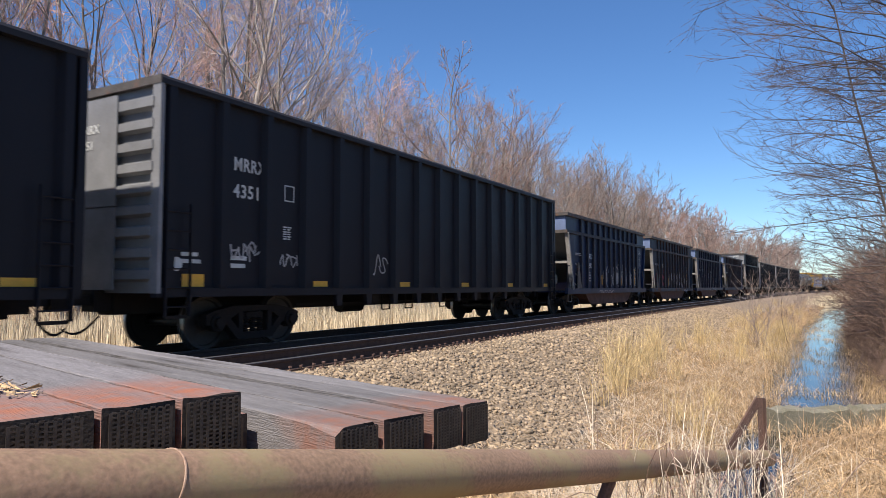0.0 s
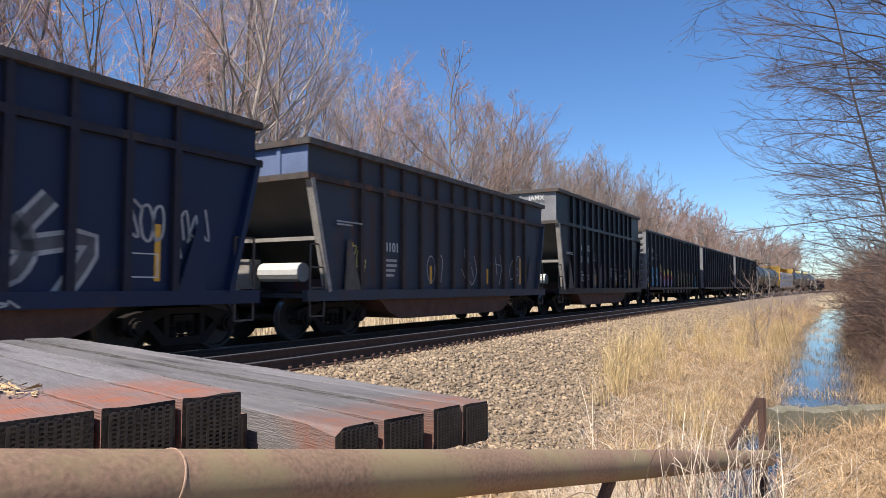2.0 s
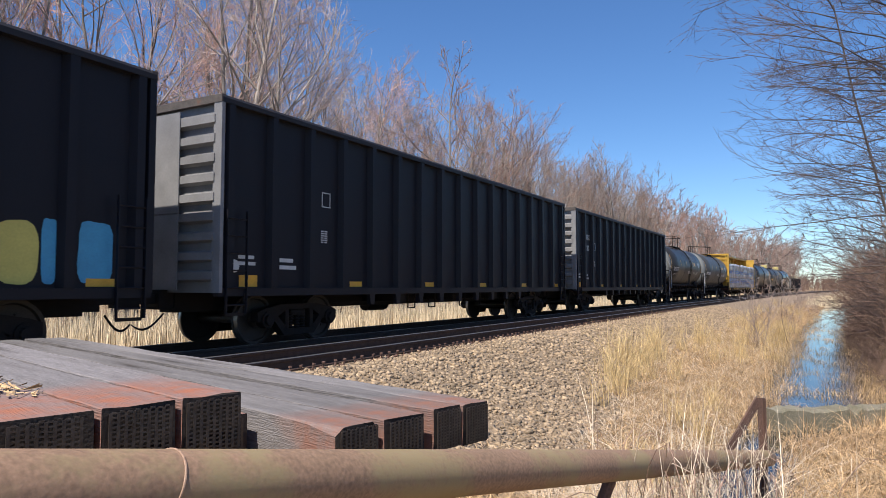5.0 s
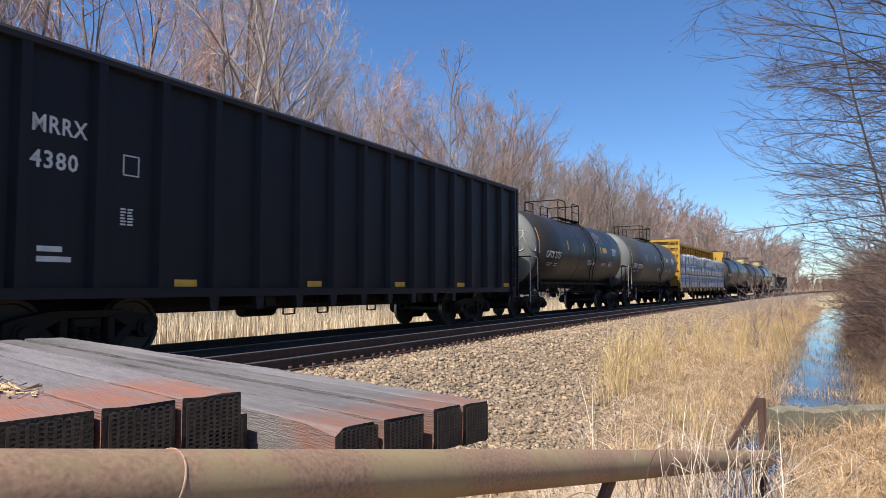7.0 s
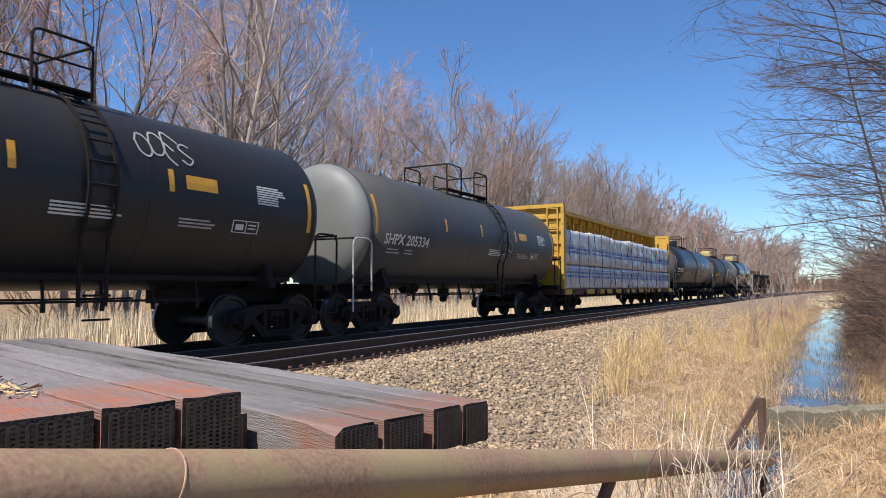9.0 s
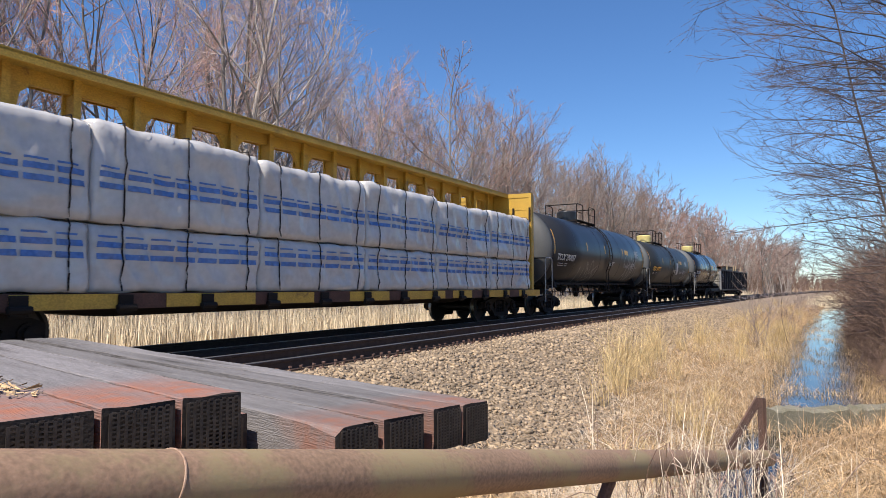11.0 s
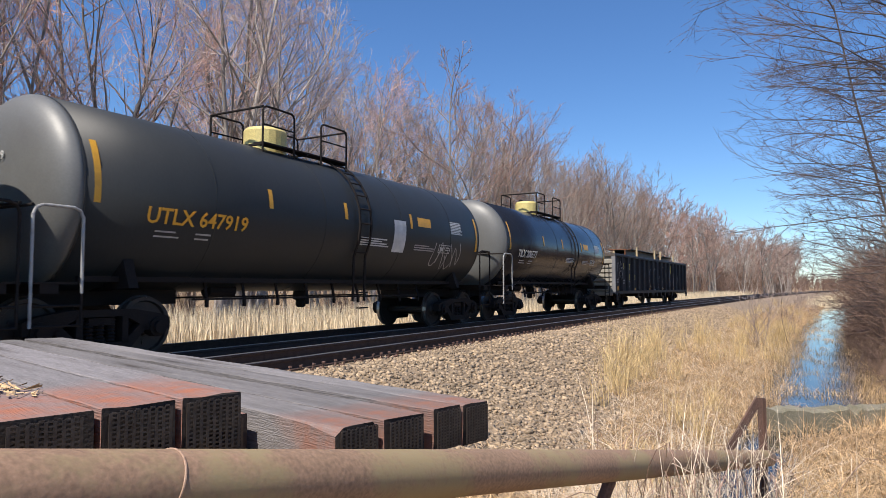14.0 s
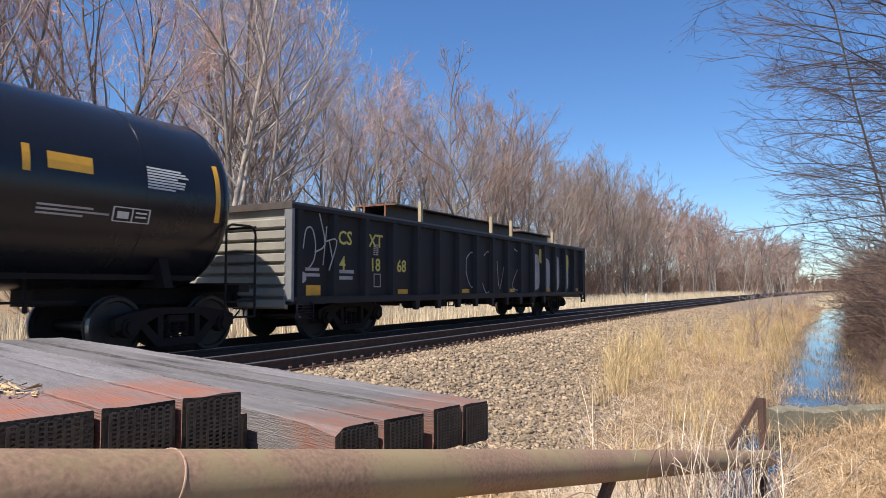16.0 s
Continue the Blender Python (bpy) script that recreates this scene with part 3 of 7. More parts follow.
def gondola(label, front, rear, height=4.25, ribs=17, paint=BLACK, marks="", number="", slatted=True, base=0.97, truck_in=2.42, seed=0, end_paint=None, mark_paint=WHITE, mark_dx=0.0):
    """A long high-sided open wagon with outside posts and ribbed ends."""
    car = new_car("gondola_car", label, front, rear, 0, 0)
    half, w = (rear - front) / 2, 1.52
    sw = w - 0.13
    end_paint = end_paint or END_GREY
    for s, nm in ((-1, "side_sheet"), (1, "side_sheet")):
        bm = bmesh.new()
        box(bm, -half + 0.05, half - 0.05, s * sw - 0.012, s * sw + 0.012, base, height - 0.06)
        part(nm, bm, paint, car)
        bm = bmesh.new()
        prism(bm, [(s * (sw - 0.05), height - 0.13), (s * (w + 0.01), height - 0.13), (s * (w + 0.01), height - 0.05), (s * (w - 0.03), height), (s * (sw - 0.05), height)], "x", -half, half)
        part("top_chord", bm, BLACK_OLD, car, "dusty worn top rim")
        bm = bmesh.new()
        prism(bm, [(s * (sw - 0.02), base - 0.06), (s * (w - 0.02), base - 0.06), (s * (w - 0.02), base + 0.08), (s * (sw - 0.02), base + 0.08)], "x", -half, half)
        part("side_sill", bm, paint, car)

    def rib_mesh():
        bm = bmesh.new()
        d = w - sw - 0.012
        out = [(-0.12, 0), (-0.065, -d), (0.065, -d), (0.12, 0)]
        lo, hi = base + 0.08, height - 0.13
        prism(bm, out, "z", lo, hi)
        return to_mesh(bm, "side_post", paint)

    def foot_mesh():
        bm = bmesh.new()
        prism(bm, [(-0.10, base - 0.06), (0.10, base - 0.06), (0.07, base - 0.28), (-0.07, base - 0.28)], "y", -0.05, 0.05)
        return to_mesh(bm, "post_foot", paint)
    rm = shared(("rib", paint.name, round(height, 2), base), rib_mesh)
    fm = shared(("foot", paint.name, base), foot_mesh)
    step = (2 * half - 0.45) / (ribs - 1)
    for i in range(ribs):
        x = -half + 0.225 + i * step
        for s in (-1, 1):
            put("side_post", rm, car, pose(x, s * (sw + 0.012), 0, 0, 0, 0 if s < 0 else 180))
            if abs(x) < half - 3.6:
                put("post_foot", fm, car, pose(x, s * (w - 0.09), 0))
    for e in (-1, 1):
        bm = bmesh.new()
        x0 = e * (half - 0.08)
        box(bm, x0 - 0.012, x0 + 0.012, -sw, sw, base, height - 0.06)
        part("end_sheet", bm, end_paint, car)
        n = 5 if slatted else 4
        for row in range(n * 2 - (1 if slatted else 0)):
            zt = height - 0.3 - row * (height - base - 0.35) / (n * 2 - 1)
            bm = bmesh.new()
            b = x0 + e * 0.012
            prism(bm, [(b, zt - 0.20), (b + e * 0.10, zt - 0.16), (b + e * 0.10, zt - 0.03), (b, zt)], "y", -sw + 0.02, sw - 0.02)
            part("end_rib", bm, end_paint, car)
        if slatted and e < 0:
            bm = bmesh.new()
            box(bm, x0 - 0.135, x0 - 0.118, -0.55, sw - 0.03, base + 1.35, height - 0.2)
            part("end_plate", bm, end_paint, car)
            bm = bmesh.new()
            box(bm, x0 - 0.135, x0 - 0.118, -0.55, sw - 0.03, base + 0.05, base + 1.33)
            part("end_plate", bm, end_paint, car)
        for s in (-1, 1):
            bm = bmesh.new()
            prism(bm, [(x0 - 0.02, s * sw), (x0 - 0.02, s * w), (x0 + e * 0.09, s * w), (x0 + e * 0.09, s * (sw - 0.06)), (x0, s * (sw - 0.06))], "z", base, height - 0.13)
            # Sunlight on the front corner posts is put in as a lighter grey.
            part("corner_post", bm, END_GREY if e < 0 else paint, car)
        bm = bmesh.new()
        box(bm, min(x0, x0 + e * 0.1), max(x0, x0 + e * 0.1), -w, w, height - 0.13, height)
        part("top_chord", bm, RIM, car, "dusty worn top rim")
        ladder(car, e * (half - 0.35), -w - 0.012, base - 0.35, height - 1.9, 0.44, 6)
    bm = bmesh.new()
    box(bm, -half + 0.1, half - 0.1, -sw, sw, base, base + 0.06)
    part("floor", bm, paint, car)
    bm = bmesh.new()
    box(bm, -half + 0.2, half - 0.2, -0.2, 0.2, 0.62, base)
    part("centre_sill", bm, TRUCK, car)
    for x in (-2.6, 0, 2.6):
        for q in (-1, 1):
            bm = bmesh.new()
            box(bm, x - 0.12, x + 0.12, min(q * 0.2, q * 1.3), max(q * 0.2, q * 1.3), base - 0.25, base)
            part("crossbearer", bm, TRUCK, car)
    bm = bmesh.new()
    rod(bm, (-1.4, 0.7, 0.6), (-0.5, 0.7, 0.6), 0.17, 10)
    part("air_tank", bm, TRUCK, car)
    bm = bmesh.new()
    bar(bm, (-half + 3.6, -0.95, 0.72), (half - 3.6, -0.95, 0.72), 0.03)
    part("brake_pipe", bm, TRUCK, car)
    for x in (-1.9, -0.9, 0.8, 2.1):
        bm = bmesh.new()
        for q in (-0.16, 0.16):
            bar(bm, (x + q, -1.1, 0.55), (x + q, -1.1, base), 0.025)
        bar(bm, (x - 0.16, -1.1, 0.55), (x + 0.16, -1.1, 0.55), 0.025)
        part("brake_hanger", bm, TRUCK, car)
    for e in (-1, 1):
        bm = bmesh.new()
        x = e * (half - 0.35)
        for q in (-0.2, 0.2):
            bar(bm, (x + q, -w + 0.02, 0.6), (x + q, -w + 0.02, base), 0.02)
        bar(bm, (x - 0.2, -w + 0.02, 0.61), (x + 0.2, -w + 0.02, 0.61), 0.02, 0.05)
        part("stirrup_step", bm, TRUCK, car)
    for x in (-half + truck_in, half - truck_in):
        add_truck(car, x)
    add_couplers(car, half, half + 0.6)
    ys = -w - 0.004
    for i in range(0, ribs, 3):
        x = -half + 0.225 + i * step
        bm = bmesh.new()
        h = 0.2 if i == 0 else 0.11
        box(bm, x + 0.3, x + 0.72, -sw - 0.018, -sw - 0.013, base + 0.10, base + 0.10 + h)
        part("reflector", bm, STRIPE, car, "amber reflective strip")
    bay = -half + 0.225 + step
    if marks:
        lettering(marks, 0.32, mark_paint, car, bay + 0.13 + mark_dx, -sw - 0.016, height - 1.20, squeeze=0.80, spread=1.12)
    if number:
        lettering(number, 0.32, mark_paint, car, bay + 0.13 + mark_dx, -sw - 0.016, height - 1.66, squeeze=0.90 if len(number) < 5 else 0.74, spread=1.12)
        if slatted:
            lettering(marks, 0.20, mark_paint, car, -half - 0.062, 0.42, height - 0.75, facing="end")
            lettering(number, 0.20, mark_paint, car, -half - 0.062, 0.42, height - 1.0, facing="end")
    bm = bmesh.new()
    fx = bay + step + 0.40 + mark_dx * 0.6
    for a, b, c, d in ((0, 0.26, 0, 0.02), (0, 0.26, 0.28, 0.30), (0, 0.02, 0, 0.30), (0.24, 0.26, 0, 0.30)):
        box(bm, fx + a, fx + b, -sw - 0.018, -sw - 0.013, height - 1.6 + c, height - 1.6 + d)
    part("clearance_mark", bm, mark_paint, car)
    bars(car, mark_paint, fx - 0.02, -sw - 0.015, base + 0.95, 0.22, 0.26, 6, 2, seed=seed)
    bars(car, mark_paint, -half + 0.5, -sw - 0.015, base + 0.42, 0.5, 0.22, 2, 1, seed=seed + 1)
    bars(car, mark_paint, bay + 0.25, -sw - 0.015, base + 0.36, 0.55, 0.26, 2, 1, seed=seed + 2)
    bm = bmesh.new()
    rod(bm, (-half + 0.42, -sw - 0.016, base + 0.45), (-half + 0.42, -sw - 0.012, base + 0.45), 0.11, 16)
    part("round_mark", bm, mark_paint, car)
    return car


def hopper(label, front, rear, height=3.95, waist=3.22, paint=NAVY, marks="", number="", seed=0, ribs=12, end_panel=True):
    """A coal wagon: upright sides with a waist rail, overhung slope-sheet ends and a low belly."""
    car = new_car("hopper_car", label, front, rear, 0, 0)
    half, w = (rear - front) / 2, 1.52
    sw, base = 1.42, 0.95
    slope = 1.15                                   # how far the lower end leans in
    posts = {NAVY: POST_NAVY, TEAL: POST_RUST, GREY_BLUE: POST_RUST}.get(paint, paint)
    for s in (-1, 1):
        bm = bmesh.new()
        a, b = s * sw, s * (sw - 0.02)
        out = [(-half + 0.1, height - 0.05), (-half + 0.1, waist), (-half + slope * 0.55, base), (half - slope * 0.55, base), (half - 0.1, waist), (half - 0.1, height - 0.05)]
        prism(bm, out, "y", min(a, b), max(a, b))
        part("side_sheet", bm, paint, car)
        for z0, z1, m, lab, nm in ((height - 0.12, height, RIM, "rust-worn top rim", "top_chord"), (waist - 0.06, waist + 0.06, posts, "", "waist_rail"), (base - 0.16, base + 0.06, paint, "", "side_sill")):
            bm = bmesh.new()
            prism(bm, [(s * (sw - 0.03), z0), (s * (w + (0.02 if nm == "top_chord" else 0)), z0), (s * (w + (0.02 if nm == "top_chord" else 0)), z1), (s * (sw - 0.03), z1)], "x", -half, half)
            part(nm, bm, m, car, lab)

    def rib_mesh():
        bm = bmesh.new()
        d = w - sw
        prism(bm, [(-0.06, 0), (-0.06, -d), (0.06, -d), (0.06, 0)], "z", base + 0.06, waist - 0.06)
        prism(bm, [(-0.05, 0), (-0.05, -d * 0.9), (0.05, -d * 0.9), (0.05, 0)], "z", waist + 0.06, height - 0.12)
        return to_mesh(bm, "side_post", posts)
    rm = shared(("hrib", paint.name, round(height, 2), waist), rib_mesh)
    x0 = -half + 1.75
    step = (2 * half - 3.5) / (ribs - 1)
    for i in range(ribs):
        for s in (-1, 1):
            put("side_post", rm, car, pose(x0 + i * step, s * sw, 0, 0, 0, 0 if s < 0 else 180))
    # Front ends are coloured paler than rear ones to hold the sun's light.
    for e in (-1, 1):
        bm = bmesh.new()
        xe = e * (half - 0.08)
        box(bm, xe - 0.012, xe + 0.012, -sw, sw, waist, height - 0.05)
        for q in (-0.7, 0.0, 0.7):
            box(bm, xe - 0.05, xe + 0.05, q - 0.05, q + 0.05, waist, height - 0.1)
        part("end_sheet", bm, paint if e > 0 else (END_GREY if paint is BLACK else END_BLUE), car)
        bm = bmesh.new()
        box(bm, min(xe, xe + e * 0.1), max(xe, xe + e * 0.1), -w, w, height - 0.12, height)
        box(bm, min(xe, xe + e * 0.1), max(xe, xe + e * 0.1), -w, w, waist - 0.06, waist + 0.06)
        part("top_chord", bm, RIM, car, "rust-worn top rim")
        bm = bmesh.new()                            # slope sheet under the overhang
        xs = e * (half - 0.1)
        xi = e * (half - 2.3)
        prism(bm, [(xs, waist - 0.02), (xs - e * 0.03, waist - 0.02), (xi - e * 0.03, base + 0.3), (xi, base + 0.3)], "y", -sw + 0.02, sw - 0.02)
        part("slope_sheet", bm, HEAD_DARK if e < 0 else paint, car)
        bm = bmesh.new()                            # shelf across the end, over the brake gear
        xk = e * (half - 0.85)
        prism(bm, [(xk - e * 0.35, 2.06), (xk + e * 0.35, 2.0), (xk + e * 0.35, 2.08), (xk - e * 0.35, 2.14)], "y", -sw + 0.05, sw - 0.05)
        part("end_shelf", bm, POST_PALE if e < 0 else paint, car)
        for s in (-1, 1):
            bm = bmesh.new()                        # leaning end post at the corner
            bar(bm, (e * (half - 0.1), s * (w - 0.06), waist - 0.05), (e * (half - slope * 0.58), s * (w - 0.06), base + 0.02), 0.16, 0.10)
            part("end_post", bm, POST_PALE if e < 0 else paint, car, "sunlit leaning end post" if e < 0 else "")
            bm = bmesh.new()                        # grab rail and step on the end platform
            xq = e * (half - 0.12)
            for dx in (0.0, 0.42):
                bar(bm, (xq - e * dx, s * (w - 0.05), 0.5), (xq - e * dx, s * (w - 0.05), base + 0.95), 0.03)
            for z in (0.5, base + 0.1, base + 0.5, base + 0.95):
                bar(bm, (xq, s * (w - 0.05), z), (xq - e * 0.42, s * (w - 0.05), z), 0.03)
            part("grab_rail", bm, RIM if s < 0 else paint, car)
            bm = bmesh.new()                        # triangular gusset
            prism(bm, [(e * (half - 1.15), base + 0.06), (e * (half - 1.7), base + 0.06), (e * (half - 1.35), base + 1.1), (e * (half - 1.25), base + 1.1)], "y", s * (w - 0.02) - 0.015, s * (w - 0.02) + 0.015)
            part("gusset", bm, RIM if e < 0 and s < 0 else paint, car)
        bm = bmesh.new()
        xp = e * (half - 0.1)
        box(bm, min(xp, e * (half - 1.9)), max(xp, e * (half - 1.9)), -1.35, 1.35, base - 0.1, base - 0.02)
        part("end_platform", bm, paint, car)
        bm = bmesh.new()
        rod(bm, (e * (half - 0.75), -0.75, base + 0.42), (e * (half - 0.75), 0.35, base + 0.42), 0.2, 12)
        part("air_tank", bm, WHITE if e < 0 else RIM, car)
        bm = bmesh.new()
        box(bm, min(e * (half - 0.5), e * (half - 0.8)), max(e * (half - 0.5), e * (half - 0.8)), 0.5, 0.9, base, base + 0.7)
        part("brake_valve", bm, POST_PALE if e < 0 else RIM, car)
        bm = bmesh.new()
        xl = e * (half - 0.02)
        for q in (0.55, 0.95):
            bar(bm, (xl, q, base), (xl, q, height - 0.2), 0.035)
        for z in np.arange(base + 0.2, height - 0.3, 0.38):
            bar(bm, (xl, 0.55, z), (xl, 0.95, z), 0.025)
        part("end_ladder", bm, paint, car)
    bm = bmesh.new()
    b0 = half - 2.55
    prism(bm, [(-b0 - 0.1, base - 0.1), (-b0 + 0.12, 0.74), (-b0 + 0.42, 0.50), (-b0 + 0.8, 0.36), (-b0 + 1.2, 0.32), (b0 - 1.2, 0.32), (b0 - 0.8, 0.36), (b0 - 0.42, 0.50), (b0 - 0.12, 0.74), (b0 + 0.1, base - 0.1)], "y", -1.36, 1.36)
    part("belly", bm, BELLY, car, "low rusty belly between the trucks")
    bm = bmesh.new()
    box(bm, -half + 0.1, half - 0.1, -0.22, 0.22, 0.66, base)
    part("centre_sill", bm, TRUCK, car)
    for x in (-half + 1.35, half - 1.2):
        add_truck(car, x)
    add_couplers(car, half, half + 0.7)
    ys = -sw - 0.004
    for i in (0, 4, 8, 11):
        bm = bmesh.new()
        x = x0 + min(i, ribs - 1) * step - 0.32
        box(bm, x, x + 0.10, ys - 0.004, ys, base + 0.2, base + 0.2 + (0.85 if i in (0, 11) else 0.45))
        part("reflector", bm, STRIPE, car, "amber reflective strip")
    if marks:
        lettering(marks, 0.30, WHITE, car, x0 + step * 1 + 0.12, ys - 0.003, base + 1.30)
    if number:
        lettering(number, 0.30, WHITE, car, x0 + step * 1 + 0.12, ys - 0.003, base + 0.92)
    bars(car, PALE, x0 + step * 1 + 0.12, ys - 0.002, base + 0.3, 0.6, 0.45, 4, 1, seed=seed)
    bars(car, PALE, -half + 0.85, ys - 0.10, base + 1.35, 0.95, 0.12, 2, 1, seed=seed + 9)
    return car


DISH = 0.28                                       # depth of a tank's domed head against its radius


def tank(label, front, rear, radius=1.45, axis_z=2.46, paint=TANK, marks="", number="", seed=0, dome=True, dome_paint=None, sill_out=0.75, front_out=0.0, stripes=True, mark_paint=WHITE, head_paint=None, text_x=0.5, text_squeeze=1.0, walk_x=0.25):
    """A tank wagon; front and rear are where the shell's straight part ends."""
    car = new_car("tank_car", label, front, rear, 0, 0)
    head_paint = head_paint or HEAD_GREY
    half = (rear - front) / 2
    bm = bmesh.new()
    prof = []
    for i in range(9):
        a = math.radians(90 * i / 8)
        prof.append((-half - DISH * radius * math.cos(a), max(0.02, radius * math.sin(a) ** 0.55)))
    body = [(-half + 0.001, radius), (-half * 0.5, radius), (0, radius), (half * 0.5, radius)] + [(-d, r) for d, r in prof[::-1]]
    lathe(bm, body, 64, "x", (0, 0, axis_z))
    part("tank_shell", bm, paint, car, smooth_faces=True)
    # Only the front head is paler than the shell: sunshine put into its paint.
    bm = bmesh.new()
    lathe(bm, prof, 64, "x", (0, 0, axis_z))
    part("tank_head", bm, head_paint, car, "tank head in a paler, sunlit grey", smooth_faces=True)
    for d in (-half, -half * 0.62, -half * 0.15, half * 0.32, half * 0.72, half):
        bm = bmesh.new()
        lathe(bm, [(d - 0.012, radius - 0.02), (d - 0.012, radius + 0.006), (d + 0.012, radius + 0.006), (d + 0.012, radius - 0.02)], 64, "x", (0, 0, axis_z))
        part("weld_band", bm, paint, car, smooth_faces=False)
    end = half + sill_out
    for s in (-1, 1):
        bm = bmesh.new()
        end = half + sill_out + (front_out if s < 0 else 0)
        box(bm, min(s * (half - 2.4), s * end), max(s * (half - 2.4), s * end), -0.3, 0.3, 0.78, 1.08)
        box(bm, s * (end - 0.3) - 0.12, s * (end - 0.3) + 0.12, -1.45, 1.45, 0.98, 1.10)
        part("stub_sill", bm, TRUCK, car)
    for s in (-1, 1):
        end = half + sill_out + (front_out if s < 0 else 0)
        bm = bmesh.new()
        prism(bm, [(-1.25, 1.05), (1.25, 1.05), (1.1, axis_z - 0.95), (0.6, axis_z - radius + 0.02), (-0.6, axis_z - radius + 0.02), (-1.1, axis_z - 0.95)], "x", s * (half - 0.9) - 0.08, s * (half - 0.9) + 0.08)
        part("bolster_saddle", bm, TRUCK, car)
        for q in (-1, 1):                            # arched hand rail at each corner of the platform
            xa, xb = s * (end - 0.06), s * (end - 0.72)
            path = [(xa, q * 1.46, 0.55), (xa, q * 1.46, 1.98), (xa - s * 0.04, q * 1.46, 2.07), (xa - s * 0.13, q * 1.46, 2.11), (xb + s * 0.13, q * 1.46, 2.11), (xb + s * 0.04, q * 1.46, 2.07), (xb, q * 1.46, 1.98), (xb, q * 1.46, 0.98)]
            bm = bmesh.new()
            for p0, p1 in zip(path, path[1:]):
                rod(bm, p0, p1, 0.021, 8)
            part("hand_rail", bm, RAIL_PALE if s < 0 and q < 0 else TRUCK, car, "worn pale hand rail" if s < 0 and q < 0 else "")
            bm = bmesh.new()
            for z in (0.56, 0.82):
                rod(bm, (xa, q * 1.46, z), (xb, q * 1.46, z), 0.018, 6)
            rod(bm, (xb, q * 1.46, 0.56), (xb, q * 1.46, 1.0), 0.018, 6)
            part("corner_step", bm, TRUCK, car)
        bm = bmesh.new()
        rod(bm, (s * (end - 0.06), -1.46, 2.1), (s * (end - 0.06), 1.46, 2.1), 0.022, 6)
        box(bm, s * (end - 0.34) - 0.32, s * (end - 0.34) + 0.32, -1.46, 1.46, 1.10, 1.13)
        part("end_platform", bm, TRUCK, car)
        bm = bmesh.new()
        rod(bm, (s * (end - 0.2), 0.55, 1.1), (s * (end - 0.2), 0.55, 1.95), 0.03, 6)
        lathe(bm, [(s * (end - 0.12), 0.24), (s * (end - 0.1), 0.28), (s * (end - 0.08), 0.24)], 16, "x", (0, 0.55, 1.95))
        part("brake_wheel", bm, TRUCK, car)
    bm = bmesh.new()                                 # long bar and hangers under the shell
    zb = axis_z - radius
    for y in (-0.95, 0.95):
        bar(bm, (-half + 2.2, y, 0.86), (half - 2.2, y, 0.86), 0.035)
    for x in np.arange(-half + 2.5, half - 2.2, 0.85):
        bar(bm, (x, -0.95, 0.84), (x + 0.05, -0.8, zb + 0.30), 0.04)
        bar(bm, (x, -0.95, 0.72), (x, -0.95, 0.9), 0.05)
    part("brake_rigging", bm, TRUCK, car)
    bm = bmesh.new()
    lathe(bm, [(0.62, 0.06), (0.66, 0.11), (0.78, 0.11), (0.80, 0.17), (zb + 0.1, 0.17)], 12, "z")
    part("bottom_outlet", bm, TRUCK, car)
    bm = bmesh.new()
    rod(bm, (-half * 0.45 - 0.3, -0.4, zb + 0.02), (-half * 0.45 + 0.3, -0.4, zb + 0.02), 0.13, 12)
    part("air_tank", bm, TRUCK, car)
    for y in (-0.98, 0.98):
        bm = bmesh.new()
        box(bm, -half + 0.2, half - 0.2, y - 0.03, y + 0.03, zb + 0.16, zb + 0.24)
        part("running_bar", bm, TRUCK, car)
    top = axis_z + radius
    cx = walk_x
    if dome:
        bm = bmesh.new()
        lathe(bm, [(top - 0.1, 0.44), (top + 0.40, 0.44), (top + 0.46, 0.40), (top + 0.47, 0.1)], 20, "z", (cx - 0.5, 0, 0))
        part("dome", bm, dome_paint or TANK, car, smooth_faces=False)
    bm = bmesh.new()
    box(bm, cx - 1.3, cx + 1.3, -0.72, -0.46, top - 0.02, top + 0.01)
    box(bm, cx - 1.3, cx + 1.3, 0.46, 0.72, top - 0.02, top + 0.01)
    for xx in (cx - 1.3, cx, cx + 1.3):
        box(bm, xx - 0.03, xx + 0.03, -0.72, 0.72, top - 0.06, top - 0.02)
    part("walkway", bm, TRUCK, car)
    for e in (-1, 1):
        xo, xi = cx + e * 1.3, cx + e * 0.42
        for y in (-0.72, 0.72):
            bm = bmesh.new()
            path = [(xo, y, top - 0.2), (xo, y, top + 0.62), (xo - e * 0.03, y, top + 0.68), (xo - e * 0.09, y, top + 0.71), (xi + e * 0.09, y, top + 0.71), (xi + e * 0.03, y, top + 0.68), (xi, y, top + 0.62), (xi, y, top - 0.2)]
            for p0, p1 in zip(path, path[1:]):
                rod(bm, p0, p1, 0.022, 7)
            rod(bm, (xo, y, top + 0.35), (xi, y, top + 0.35), 0.016, 6)
            part("walkway_rail", bm, TRUCK, car)
        bm = bmesh.new()
        rod(bm, (xo, -0.72, top + 0.69), (xo, 0.72, top + 0.69), 0.022, 7)
        part("end_rail", bm, TRUCK, car)
    for dx in (-0.2, 0.2):                           # side ladder over the shell's flank
        bm = bmesh.new()
        prev = None
        for a in np.linspace(78, -28, 9):
            r = radius + 0.07
            p = Vector((cx + 1.0 + dx, -r * math.cos(math.radians(a)), axis_z + r * math.sin(math.radians(a))))
            if prev is not None:
                bar(bm, prev, p, 0.05, 0.03)
            prev = p
        bar(bm, prev, prev + Vector((0, 0.02, -0.95)), 0.05, 0.03)
